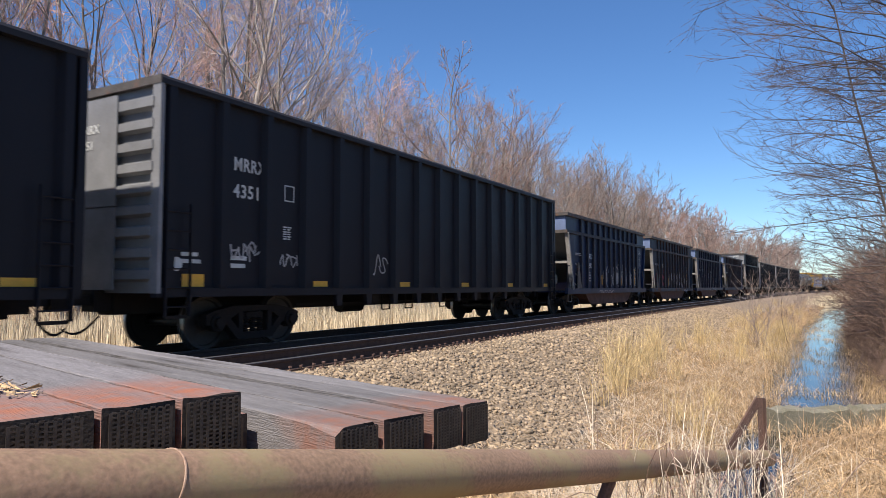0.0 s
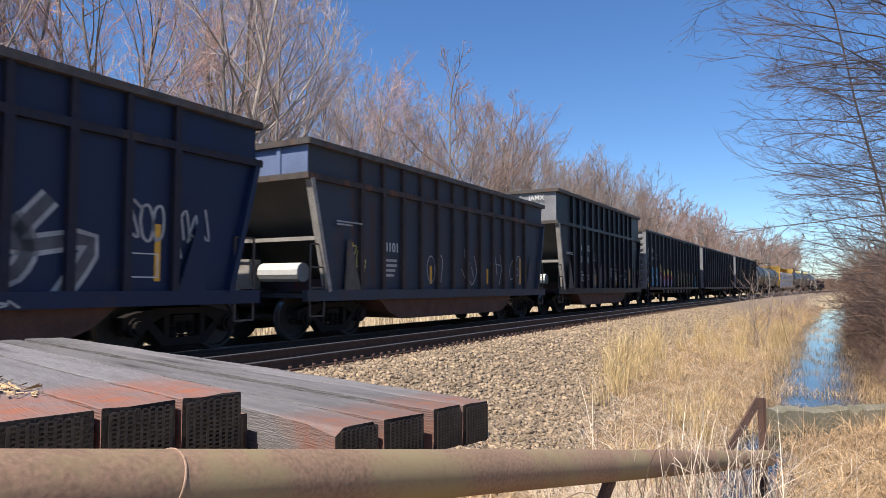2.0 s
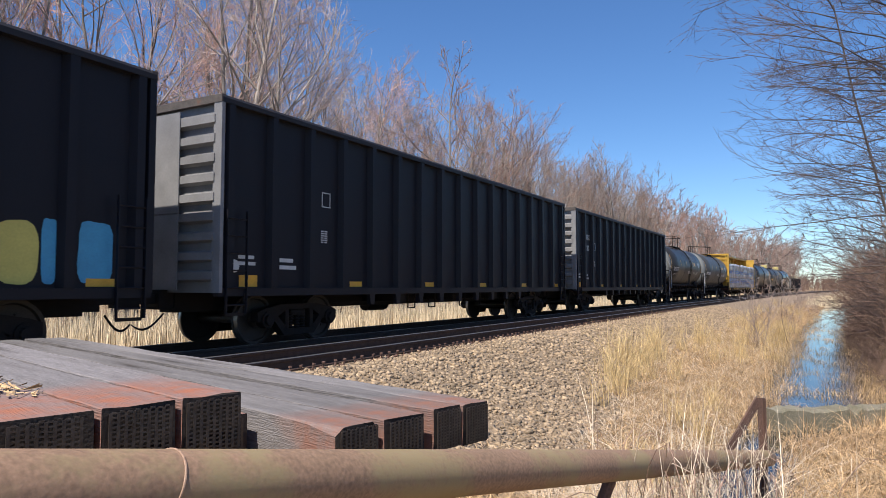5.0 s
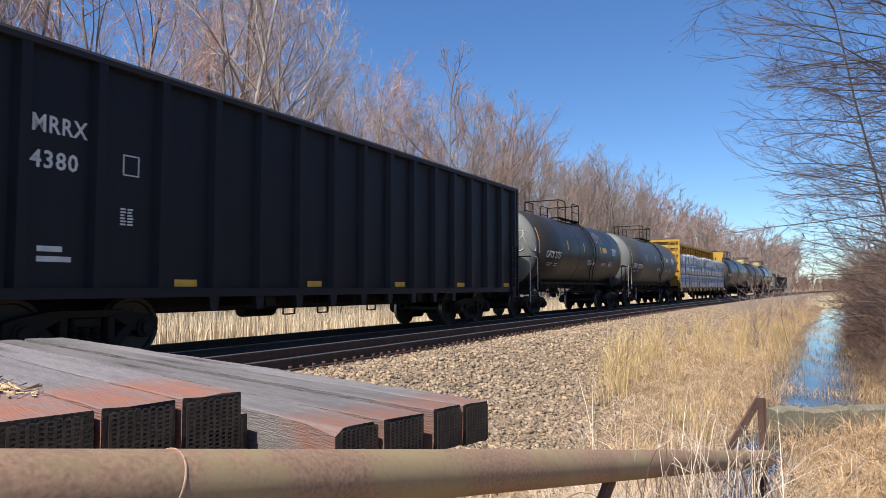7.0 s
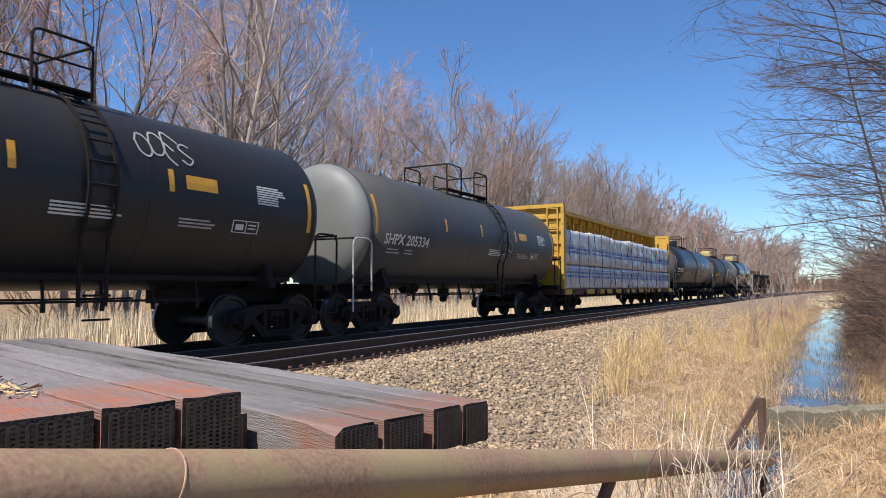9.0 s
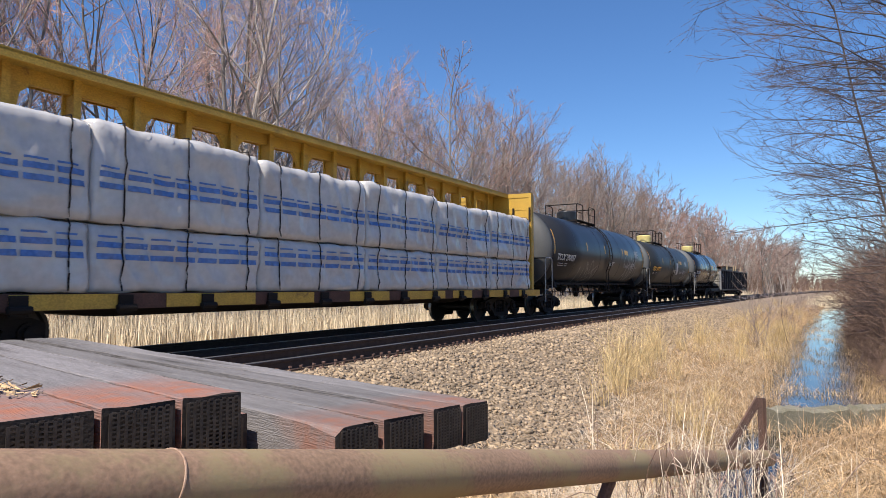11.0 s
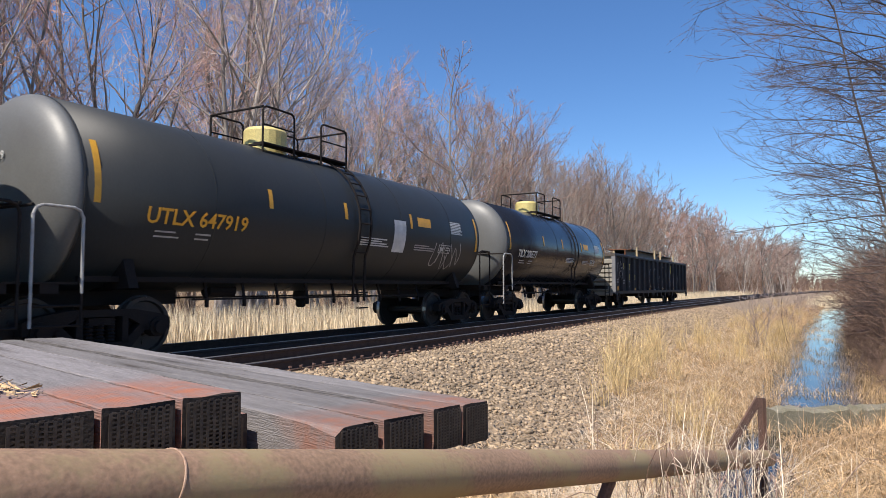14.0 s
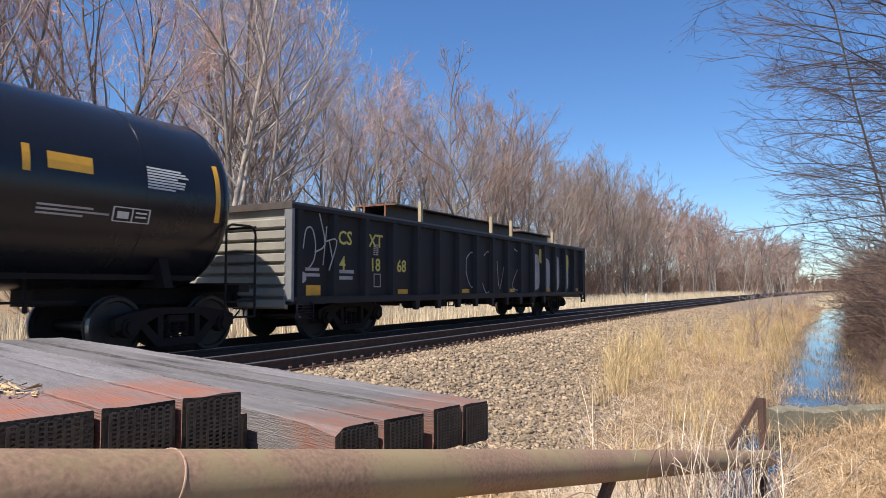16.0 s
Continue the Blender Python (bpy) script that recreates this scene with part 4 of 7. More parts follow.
        part("ladder_rail", bm, TRUCK, car)
    bm = bmesh.new()
    rod(bm, (-0.2, 0, 0), (0.2, 0, 0), 0.016, 6)
    rung = to_mesh(bm, "rung", TRUCK)
    r = radius + 0.07
    for a in list(np.arange(-24, 78, 12.0)):
        put("rung", rung, car, pose(cx + 1.0, -r * math.cos(math.radians(a)), axis_z + r * math.sin(math.radians(a))))
    for z in (0.62, 0.95):
        put("rung", rung, car, pose(cx + 1.0, -1.42, z))

    def curved(name, x0, x1, a0, a1, material, lab="", lift=0.008):
        """A patch of paint that follows the shell, from angle a0 up to a1."""
        bm = bmesh.new()
        k = max(2, int(abs(a1 - a0) / 4))
        r = radius + lift
        rows = []
        for i in range(k + 1):
            a = math.radians(a0 + (a1 - a0) * i / k)
            rows.append([bm.verts.new((x, -r * math.cos(a), axis_z + r * math.sin(a))) for x in (x0, x1)])
        for a, b in zip(rows, rows[1:]):
            bm.faces.new((a[0], a[1], b[1], b[0]))
        return part(name, bm, material, car, lab)
    def curved_text(words, size, x, a, material=mark_paint):
        t = lettering(words, size, material, car, 0, 0, 0)
        k = math.radians(a)
        r = radius + 0.012
        t.matrix_basis = Matrix.Translation((x, -r * math.cos(k), axis_z + r * math.sin(k))) @ pose(0, 0, 0, 90 - a, 0, 0) @ Matrix.Diagonal((text_squeeze, 1, 1, 1))
        return t
    if stripes:
        curved("reflector", -half + 0.12, -half + 0.22, -8, 28, STRIPE, "amber reflective strip")
        for q in (-0.42, -0.05, 0.38):
            curved("reflector", half * q, half * q + 0.10, 2, 16, STRIPE, "amber reflective strip")
        curved("reflector", half - 0.2, half - 0.1, -14, 24, STRIPE, "amber reflective strip")
        curved("warning_panel", half * 0.44, half * 0.44 + 0.62, 5, 14, STRIPE, "orange warning panel")
    rng = random.Random(seed)

    def curved_bars(x, a, width, rows, gap=2.6, material=WHITE, thick=1.1):
        for i in range(rows):
            curved("marking", x, x + width * rng.uniform(0.6, 1.0), a - i * gap, a - i * gap + thick, material, lift=0.007)
    curved_bars(half * 0.72, 14, 0.75, 8, 1.7)
    fx, fw = half * 0.62, 0.6                        # framed inspection table
    for x0, x1, a0, a1 in ((0, fw, -19, -18.4), (0, fw, -11, -10.4), (0, 0.025, -19, -10.4), (fw - 0.025, fw, -19, -10.4), (fw * 0.5, fw * 0.5 + 0.02, -19, -10.4), (fw * 0.12, fw * 0.42, -17, -13), (fw * 0.6, fw * 0.9, -16, -15), (fw * 0.6, fw * 0.9, -13.6, -12.6)):
        curved("inspection_table", fx + x0, fx + x1, a0, a1, WHITE)
    for k, wide in ((0.0, 0.62), (0.75, 0.42)):
        curved_bars(-half + text_x + 0.2 + k, -21.5, wide, 2, 3.2, PALE)
    curved_bars(half * 0.05, -12, 1.1, 4, 2.0)
    curved_bars(half * 0.42, -14, 1.0, 3, 2.2, PALE)
    if number and not marks:
        curved_text("GATX 2777", 0.36, -half + 0.85, -13)
    if marks:
        curved_text(marks + " " + number, 0.345, -half + text_x, -16)
    def head_x(y, z):
        r = min(0.98, math.hypot(y, z) / radius)
        return -half - DISH * radius * math.sqrt(1 - r ** 3.6) - 0.012
    if marks:                                        # words that follow the domed head
        zh = 0.42
        for word, ya, yb in ((marks, 0.72, 0.36), (number, 0.28, -0.24)):
            xa, xb = head_x(ya, zh), head_x(yb, zh)
            t = lettering(word, 0.165, WHITE, car, 0, 0, 0)
            t.matrix_basis = Matrix.Translation((xa - 0.012, ya, axis_z + zh)) @ pose(0, 0, 0, 0, 0, -90 - math.degrees(math.atan2(xa - xb, ya - yb))) @ pose(0, 0, 0, 90, 0, 0)
        for k in range(2):
            bm = bmesh.new()
            ys = [0.70 - 0.55 * i / 5 for i in range(6)]
            zz = zh - 0.12 - 0.13 * k
            rows = [(bm.verts.new((head_x(q, zz) - 0.004, q, axis_z + zz)), bm.verts.new((head_x(q, zz + 0.06) - 0.004, q, axis_z + zz + 0.06))) for q in ys]
            for (a, b), (c2, d2) in zip(rows, rows[1:]):
                bm.faces.new((a, b, d2, c2))
            part("marking", bm, PALE, car)
    for x in (-half + 0.55 - front_out, half - 0.55):
        add_truck(car, x)
    add_couplers(car, half + sill_out, half + sill_out + 0.42)
    return car, curved


def bulkhead_flat(label, front, rear, height=4.27):
    car = new_car("bulkhead_flat_car", label, front, rear, 0, 0)
    half, w = (rear - front) / 2, 1.47
    deck = 0.98
    bm = bmesh.new()
    box(bm, -half, half, -w, w, deck - 0.22, deck)
    # Shade along the deck's edge is put in as its dark brown.
    part("deck", bm, BELLY, car)
    for i in range(9):                               # painted stretches of the deck's edge
        xa = -half + 0.1 + (2 * half - 1.4) * i / 8
        bm = bmesh.new()
        box(bm, xa, xa + 1.1 + 0.35 * (i % 3), -w - 0.012, -w, deck - 0.21, deck - 0.01)
        part("deck_plate", bm, YELLOW, car, "worn yellow edge plate")
    bm = bmesh.new()
    prism(bm, [(-half + 2.8, deck - 0.22), (-half + 4.2, 0.62), (half - 4.2, 0.62), (half - 2.8, deck - 0.22)], "y", -0.55, 0.55)
    part("centre_sill", bm, TRUCK, car)
    for e in (-1, 1):
        bm = bmesh.new()
        x = e * (half - 0.10)
        for y in (-w + 0.06, w - 0.06):
            box(bm, x - 0.10, x + 0.10, y - 0.06, y + 0.06, deck, height)
        box(bm, x - 0.10, x + 0.10, -w + 0.12, w - 0.12, height - 0.14, height)
        box(bm, x - e * 0.06 - 0.02, x - e * 0.06 + 0.02, -w + 0.12, w - 0.12, deck, height - 0.14)
        part("bulkhead", bm, YELLOW, car, "yellow steel end bulkhead")
        for z in np.linspace(deck + 0.35, height - 0.5, 6):
            bm = bmesh.new()
            box(bm, x - e * 0.03 - 0.06, x - e * 0.03 + 0.06, -w + 0.12, w - 0.12, z - 0.07, z + 0.07)
            part("bulkhead_rib", bm, YELLOW, car)
        for y in (-w + 0.02, -w + 0.62):             # slots for the load straps
            bm = bmesh.new()
            box(bm, x - e * 0.115 - 0.012, x - e * 0.115 + 0.012, y, y + 0.07, height - 1.0, height - 0.5)
            part("strap_slot", bm, TRUCK, car)
        ladder(car, e * (half - 0.02), -1.0, deck, height, 0.42, 9, "y", YELLOW)
    bm = bmesh.new()                                # centre beam: wide top plate with lips, web band below
    box(bm, -half + 0.2, half - 0.2, -0.62, 0.62, height - 0.04, height - 0.01)
    part("top_plate", bm, YELLOW, car, "ochre steel top plate")
    for y in (-0.62, 0.59):
        bm = bmesh.new()
        box(bm, -half + 0.2, half - 0.2, y, y + 0.03, height - 0.13, height + 0.01)
        part("top_lip", bm, YELLOW, car)
    bm = bmesh.new()
    box(bm, -half + 0.2, half - 0.2, -0.05, 0.05, height - 0.26, height - 0.04)
    part("web_band", bm, YELLOW, car)
    n = 17
    pitch = (2 * half - 1.6) / n
    for i in range(n + 1):
        x = -half + 0.8 + pitch * i
        bm = bmesh.new()
        box(bm, x - 0.06, x + 0.06, -0.16, -0.13, deck, height - 0.04)
        box(bm, x - 0.02, x + 0.02, -0.13, 0.13, deck, height - 0.04)
        box(bm, x - 0.06, x + 0.06, 0.13, 0.16, deck, height - 0.04)
        part("centre_post", bm, YELLOW, car)
        if i % 2 == 0 and i < n:                    # gusset plates in every other opening
            bm = bmesh.new()
            z = height - 0.26
            prism(bm, [(x + 0.02, z), (x + 0.42, z), (x + 0.26, z - 0.14), (x + 0.2, z - 0.42), (x + 0.02, z - 0.62)], "y", -0.04, 0.04)
            prism(bm, [(x - 0.02, z), (x - 0.02, z - 0.5), (x - 0.13, z - 0.2), (x - 0.28, z)], "y", -0.04, 0.04)
            part("gusset", bm, YELLOW, car)
    for e in (-1, 1):                               # closed web next to each bulkhead
        bm = bmesh.new()
        xa, xb = sorted((e * (half - 0.2), e * (half - 0.86)))
        box(bm, xa, xb, -0.05, 0.05, deck, height - 0.26)
        part("web_panel", bm, YELLOW, car)
    for i in range(13):                             # stake pockets and hanging winches on the deck's edge
        x = -half + 1.0 + (2 * half - 2) * i / 12
        bm = bmesh.new()
        box(bm, x - 0.11, x + 0.11, -w - 0.05, -w - 0.013, deck - 0.28, deck - 0.02)
        rod(bm, (x - 0.14, -w - 0.06, deck - 0.2), (x + 0.14, -w - 0.06, deck - 0.2), 0.05, 8)
        part("strap_winch", bm, TRUCK, car, "dark strap winch")
    for x in (-half + 1.9, half - 1.9):
        add_truck(car, x)
    add_couplers(car, half, half + 0.6)
    return car, half, deck


def wrap_depth(x, z, seed, s):
    """How far the loose wrap stands off: slack folds, creases that run down aslant, fine wrinkles."""
    fold = 0.045 * noise.noise((x * 1.5 + seed, z * 1.6, s))
    ridge = 1 - abs(noise.noise((x * 2.6 + z * 1.3 + seed * 3.1, z * 0.9, s + 4)))
    return fold + 0.05 * max(0.0, ridge - 0.72) / 0.28 + 0.018 * noise.noise((x * 7 + z * 3, z * 6 + seed, s))


def lumber_pack(car_mid, x0, x1, y0, y1, z0, z1, seed):
    """A wrapped pack of timber: soft creased wrap, printed bands, straps."""
    thing = new("lumber_pack")
    tagged(thing, "white plastic-wrapped lumber pack with blue print strapped on a flat car", "lumber pack", "packs on the flat car")
    CARS.append((thing, car_mid))
    upper = z1 - z0 > 1.15
    nx, nz = 40, 16
    bm = bmesh.new()
    sides = []
    for s, y in ((-1, y0), (1, y1)):
        grid = []
        for i in range(nx + 1):
            for k in range(nz + 1):
                x, z = x0 + (x1 - x0) * i / nx, z0 + (z1 - z0) * k / nz
                edge = 0.05 if i in (0, nx) else 0.0
                edge += (0.09 if k == nz else 0.03 if k == nz - 1 else 0.03 if k == 0 else 0.0)
                sag = -0.05 * (0.5 + noise.noise((x * 1.9, seed, 2))) if k == nz else (0.035 * noise.noise((x * 2.3, seed, 5)) - 0.02 if k == 0 else 0.0)
                grid.append(bm.verts.new((x, y + s * (wrap_depth(x, z, seed, s) - edge), z + sag)))
        for i in range(nx):
            for k in range(nz):
                a = i * (nz + 1) + k
                bm.faces.new((grid[a], grid[a + nz + 1], grid[a + nz + 2], grid[a + 1]))
        sides.append(grid)
    first, second = sides
    for k in range(nz):
        for i in (0, nx):
            a = i * (nz + 1) + k
            bm.faces.new((first[a], first[a + 1], second[a + 1], second[a]))
    for i in range(nx):
        for k in (0, nz):
            a, b = i * (nz + 1) + k, (i + 1) * (nz + 1) + k
            bm.faces.new((first[a], first[b], second[b], second[a]))
    part("wrap", bm, WRAP, thing, smooth_faces=True)

    def printed(name, xa, xb, za, zb, material, lab=""):
        bm = bmesh.new()
        k = max(2, int((xb - xa) / 0.045))
        rows = []
        for j in range(3):
            z = za + (zb - za) * j / 2
            rows.append([bm.verts.new((xa + (xb - xa) * i / k, y0 - wrap_depth(xa + (xb - xa) * i / k, z, seed, -1) - 0.014, z)) for i in range(k + 1)])
        for a, b in zip(rows, rows[1:]):
            for i in range(k):
                bm.faces.new((a[i], a[i + 1], b[i + 1], b[i]))
        part(name, bm, material, thing, lab, smooth_faces=True)
    count = 7
    cell = (x1 - x0 - 0.12) / count
    for z in ((0.34, 0.45) if upper else (0.50, 0.67)):
        zz = z0 + (z1 - z0) * z
        for m in range(count):
            xa = x0 + 0.06 + cell * m
            printed("printed_band", xa, xa + cell * 0.88, zz - 0.04, zz + 0.04, WRAP_BLUE, "blue printed band")
    zz = z0 + (z1 - z0) * (0.52 if upper else 0.79)
    for m in range(count):                           # small dark print over the bands
        xa = x0 + 0.06 + cell * m
        printed("printed_mark", xa, xa + cell * 0.7, zz - 0.014, zz + 0.014, WRAP_BLUE)
    for q in (0.14, 0.5, 0.9):
        bm = bmesh.new()
        x = x0 + (x1 - x0) * q
        pts = [(x + 0.02 * noise.noise((k * 0.7, seed, q)), y0 - wrap_depth(x, z0 + (z1 - z0) * k / 12, seed, -1) - 0.02 + (0.06 if k == 12 else 0), z0 + (z1 - z0) * k / 12) for k in range(13)]
        for p, r in zip(pts, pts[1:]):
            bar(bm, p, r, 0.022, 0.008)
        bar(bm, pts[-1], (x, y1, z1 + 0.01), 0.022, 0.008)
        part("strap", bm, TRUCK, thing)
    return thing


def ribbon(bm, pts, width, y=0.0):
    """A sprayed stroke along points (x, z) in the plane of a wagon's side."""
    prev = None
    for i, (x, z) in enumerate(pts):
        a = pts[max(0, i - 1)]
        b = pts[min(len(pts) - 1, i + 1)]
        d = Vector((b[0] - a[0], 0, b[1] - a[1]))
        n = Vector((-d.z, 0, d.x)).normalized() * width / 2 if d.length else Vector((0, 0, width / 2))
        cur = [bm.verts.new((x + n.x, y, z + n.z)), bm.verts.new((x - n.x, y, z - n.z))]
        if prev:
            bm.faces.new((prev[0], cur[0], cur[1], prev[1]))
        prev = cur


def fill(bm, pts, y=0.0):
    bm.faces.new([bm.verts.new((x, y, z)) for x, z in pts])


def blob(x, z, w, h, seed=0, n=22, power=3.0):
    """The outline of a puffy letter: a rounded block."""
    out = []
    for i in range(n):
        a = i * math.tau / n
        c, k = math.cos(a), math.sin(a)
        r = (abs(c) ** power + abs(k) ** power) ** (-1 / power)
        r *= 1 + 0.07 * noise.noise((c * 1.3 + seed * 3.7, k * 1.3, seed))
        out.append((x + w / 2 * (1 + r * c), z + h / 2 * (1 + r * k)))
    return out


GLYPHS = (
    (((0, 0), (0.42, 1), (0.9, 0)), ((0.18, 0.4), (0.75, 0.36))),
    (((0.9, 0.85), (0.5, 1), (0.1, 0.78), (0.5, 0.52), (0.9, 0.25), (0.5, 0), (0.05, 0.15)),),
    (((0.9, 1), (0.12, 0.95), (0.1, 0.05), (0.92, 0)), ((0.1, 0.5), (0.7, 0.54))),
    (((0.1, 0), (0.12, 0.98), (0.72, 0.95), (0.75, 0.6), (0.15, 0.5), (0.88, 0))),
    (((0.1, 1), (0.12, 0)), ((0.85, 1), (0.15, 0.45), (0.9, 0))),
    (((0.5, 1), (0.08, 0.7), (0.12, 0.2), (0.5, 0), (0.9, 0.3), (0.86, 0.8), (0.5, 1)),),
    (((0.1, 0), (0.15, 1), (0.8, 0.05), (0.9, 1)),),
    (((0.05, 1), (0.2, 0.1), (0.55, 0), (0.85, 0.2), (0.9, 1)),),
    (((0.92, 0.85), (0.5, 1), (0.08, 0.6), (0.2, 0.1), (0.6, 0), (0.95, 0.2)),),
    (((0.05, 0.95), (0.9, 1), (0.1, 0.05), (0.95, 0)),),
)


def eased(pts, n=4):
    """A smooth line through points."""
    out = []
    for i in range(len(pts) - 1):
        p0, p1, p2, p3 = pts[max(0, i - 1)], pts[i], pts[i + 1], pts[min(len(pts) - 1, i + 2)]
        for k in range(n):
            t = k / n
            out.append(tuple(0.5 * (2 * b + (c - a) * t + (2 * a - 5 * b + 4 * c - d) * t * t + (3 * b - a - 3 * c + d) * t ** 3) for a, b, c, d in zip(p0, p1, p2, p3)))
    return out + [pts[-1]]


def scrawl(car, x, z, w, h, material, y, seed, letters=4, thick=0.035, bend_to=None, outline=None):
    """Sprayed letter shapes in a row, loose and leaning; outline: a wider stroke of another paint under each."""
    rng = random.Random(seed)
    step = w / letters
    for i in range(letters):
        strokes = rng.choice(GLYPHS)
        if not isinstance(strokes[0][0], tuple):
            strokes = (strokes,)
        turn, fx, fz = rng.uniform(-1.5, 1.5), rng.choice((-1, 1)), rng.choice((-1, 1))
        ct, st_ = math.cos(turn), math.sin(turn)
        lean, grow, drop = rng.uniform(-0.15, 0.25), rng.uniform(0.78, 1.12), rng.uniform(-0.08, 0.08)
        lines = []
        for st in strokes:
            st = [(0.5 + 1.15 * (ct * (a - 0.5) * fx - st_ * (b - 0.5) * fz), 0.5 + ct * (b - 0.5) * fz + st_ * (a - 0.5) * fx) for a, b in st]
            pts = [(x + step * (i + 0.04 + (a + rng.uniform(-0.06, 0.06)) * 0.92 + lean * (b - 0.5) * 0.5), z + h * (drop + (b + rng.uniform(-0.05, 0.05)) * grow)) for a, b in st]
            lines.append(eased(pts))
        for paint, wide, lift in (((outline, thick * 1.8, 0.0),) if outline else ()) + ((material, thick, 0.002),):
            bm = bmesh.new()
            for pts in lines:
                ribbon(bm, pts, wide)
            if bend_to:
                r, az = bend_to
                for v in bm.verts:
                    a = math.asin(max(-1, min(1, (v.co.z - az) / r)))
                    v.co.y = -(r + 0.009) * math.cos(a)
                    v.co.z = az + (r + 0.009) * math.sin(a)
                part("graffiti", bm, paint, car)
            else:
                part("graffiti", bm, paint, car, m=pose(0, y - lift, 0))


def scrawl_end(car, x, az, material, seed):
    """A scrawl on a tank's front head."""
    rng = random.Random(seed)
    bm = bmesh.new()
    for i in range(3):
        pts = []
        for j in range(25):
            a = j / 24 * math.tau
            pts.append((-0.5 - 0.36 * i + 0.2 * math.sin(a * (1 + i % 2) + i), 0.2 + 0.36 * math.cos(a + i * 0.5)))
        prev = None
        for i2, (yy, zz) in enumerate(pts):
            r2 = (yy * yy + zz * zz) / (1.45 * 1.45)
            xx = x + DISH * 1.45 * (1 - math.sqrt(max(0.0, 1 - min(1.0, r2) ** 1.8))) - 0.014
            cur = [bm.verts.new((xx, yy - 0.02, az + zz)), bm.verts.new((xx, yy + 0.02, az + zz + 0.02))]
            if prev:
                bm.faces.new((prev[0], cur[0], cur[1], prev[1]))
            prev = cur
    return part("graffiti", bm, material, car)


def puffs(car, boxes, material, y, name="graffiti", seed=0, power=3.0, lab=""):
    for i, (x, z, w, h) in enumerate(boxes):
        bm = bmesh.new()
        fill(bm, blob(x, z, w, h, seed + i, power=power))
        part(name, bm, material, car, lab, m=pose(0, y, 0))


def paint_graffiti(car, half):
    """Letters and colour fields sprayed along the lower half of the ribbed wagon; one field a bay."""
    y = -1.39 - 0.0165
    step = (2 * half - 0.45) / 16
    bay = [-half + 0.225 + step * i + 0.13 for i in range(17)]
    w = step - 0.26
    lo = 1.10
    for b in (1, 2):
        lettering("B", 1.62, CYAN, car, bay[b] - 0.06, y, lo + 0.02)
        puffs(car, [(bay[b] + 0.02, lo + 0.03, 0.25, 1.1)], CYAN, y + 0.001, seed=b)
    for b in (1, 2, 3):
        bm = bmesh.new()
        for a in range(4):
            k = a * math.pi / 4
            ribbon(bm, [(bay[b] - 0.09 - 0.13 * math.cos(k), lo + 0.55 - 0.13 * math.sin(k)), (bay[b] - 0.09 + 0.13 * math.cos(k), lo + 0.55 + 0.13 * math.sin(k))], 0.02)
        part("graffiti", bm, WHITE, car, m=pose(0, y - 0.004 - (0.125 if b else 0), 0))
    for b, top, pw in ((3, 1.34, 2.6), (4, 1.02, 5.0), (5, 1.10, 6.0), (6, 1.02, 2.6)):
        x0, x1 = bay[b] - (0.0 if b == 3 else 0.06), bay[b] + w + 0.02
        mid, hw = (x0 + x1) / 2, (x1 - x0) / 2

        def wide(k):
            return hw * max(0.02, 1 - abs(2 * k - 1) ** pw) ** (1 / pw)
        for n, (c, k0, k1) in enumerate(((LILAC, 0.0, 0.40), (CRIMSON, 0.40, 0.64), (LEMON, 0.64, 1.0))):
            bm = bmesh.new()
            ks = [k0 + (k1 - k0) * i / 8 for i in range(9)]
            fill(bm, [(mid - wide(k), lo + top * k) for k in ks] + [(mid + wide(k), lo + top * k) for k in ks[::-1]])
            part("graffiti", bm, c, car, m=pose(0, y - 0.001 * n, 0))
        ring = [(mid + wide(k / 20) * q, lo + top * k / 20) for q, seq in ((-1, range(21)), (1, range(20, -1, -1))) for k in seq]
        bm = bmesh.new()
        ribbon(bm, ring + ring[:2], 0.035)
        part("graffiti", bm, BLACK, car, "black outline", m=pose(0, y - 0.006, 0))
        bm = bmesh.new()                              # inner line of the letter
        inner = {3: ((-0.15, 0.15), (-0.15, 0.85), (0.2, 0.75), (-0.05, 0.52), (0.22, 0.3), (-0.15, 0.15)), 4: ((-0.3, 0.9), (0.0, 0.86), (0.3, 0.9)), 5: ((0.1, 0.95), (0.1, 0.05)), 6: ((0.25, 0.75), (-0.1, 0.8), (-0.2, 0.55), (0.1, 0.5), (0.2, 0.6))}[b]
        ribbon(bm, eased([(mid + p * 0.9, lo + top * q) for p, q in inner]), 0.03)
        part("graffiti", bm, BLACK, car, m=pose(0, y - 0.006, 0))
        for c, z0, z1 in ((LILAC, 0.04, 0.40), (CRIMSON, 0.40, 0.64), (LEMON, 0.64, 0.93)):
            if b > 3:                                 # the same bands on the post's face
                bm = bmesh.new()
                fill(bm, [(bay[b] - 0.195, lo + top * z0), (bay[b] - 0.065, lo + top * z0), (bay[b] - 0.065, lo + top * z1), (bay[b] - 0.195, lo + top * z1)])
                part("graffiti", bm, c, car, m=pose(0, -1.526, 0))
    bars(car, PALE, bay[7] + 0.02, y, lo + 0.62, 0.6, 0.36, 2, 2, seed=77, name="graffiti")
    puffs(car, [(bay[8] + 0.06, lo + 0.02, 0.68, 1.08)], LEMON, y, seed=5, power=4)
    for i, word in enumerate(("WISH", "YOU", "WERE", "HERE")):
        lettering(word, 0.235, BLACK, car, bay[8] + 0.13, y - 0.004, lo + 0.80 - 0.225 * i)
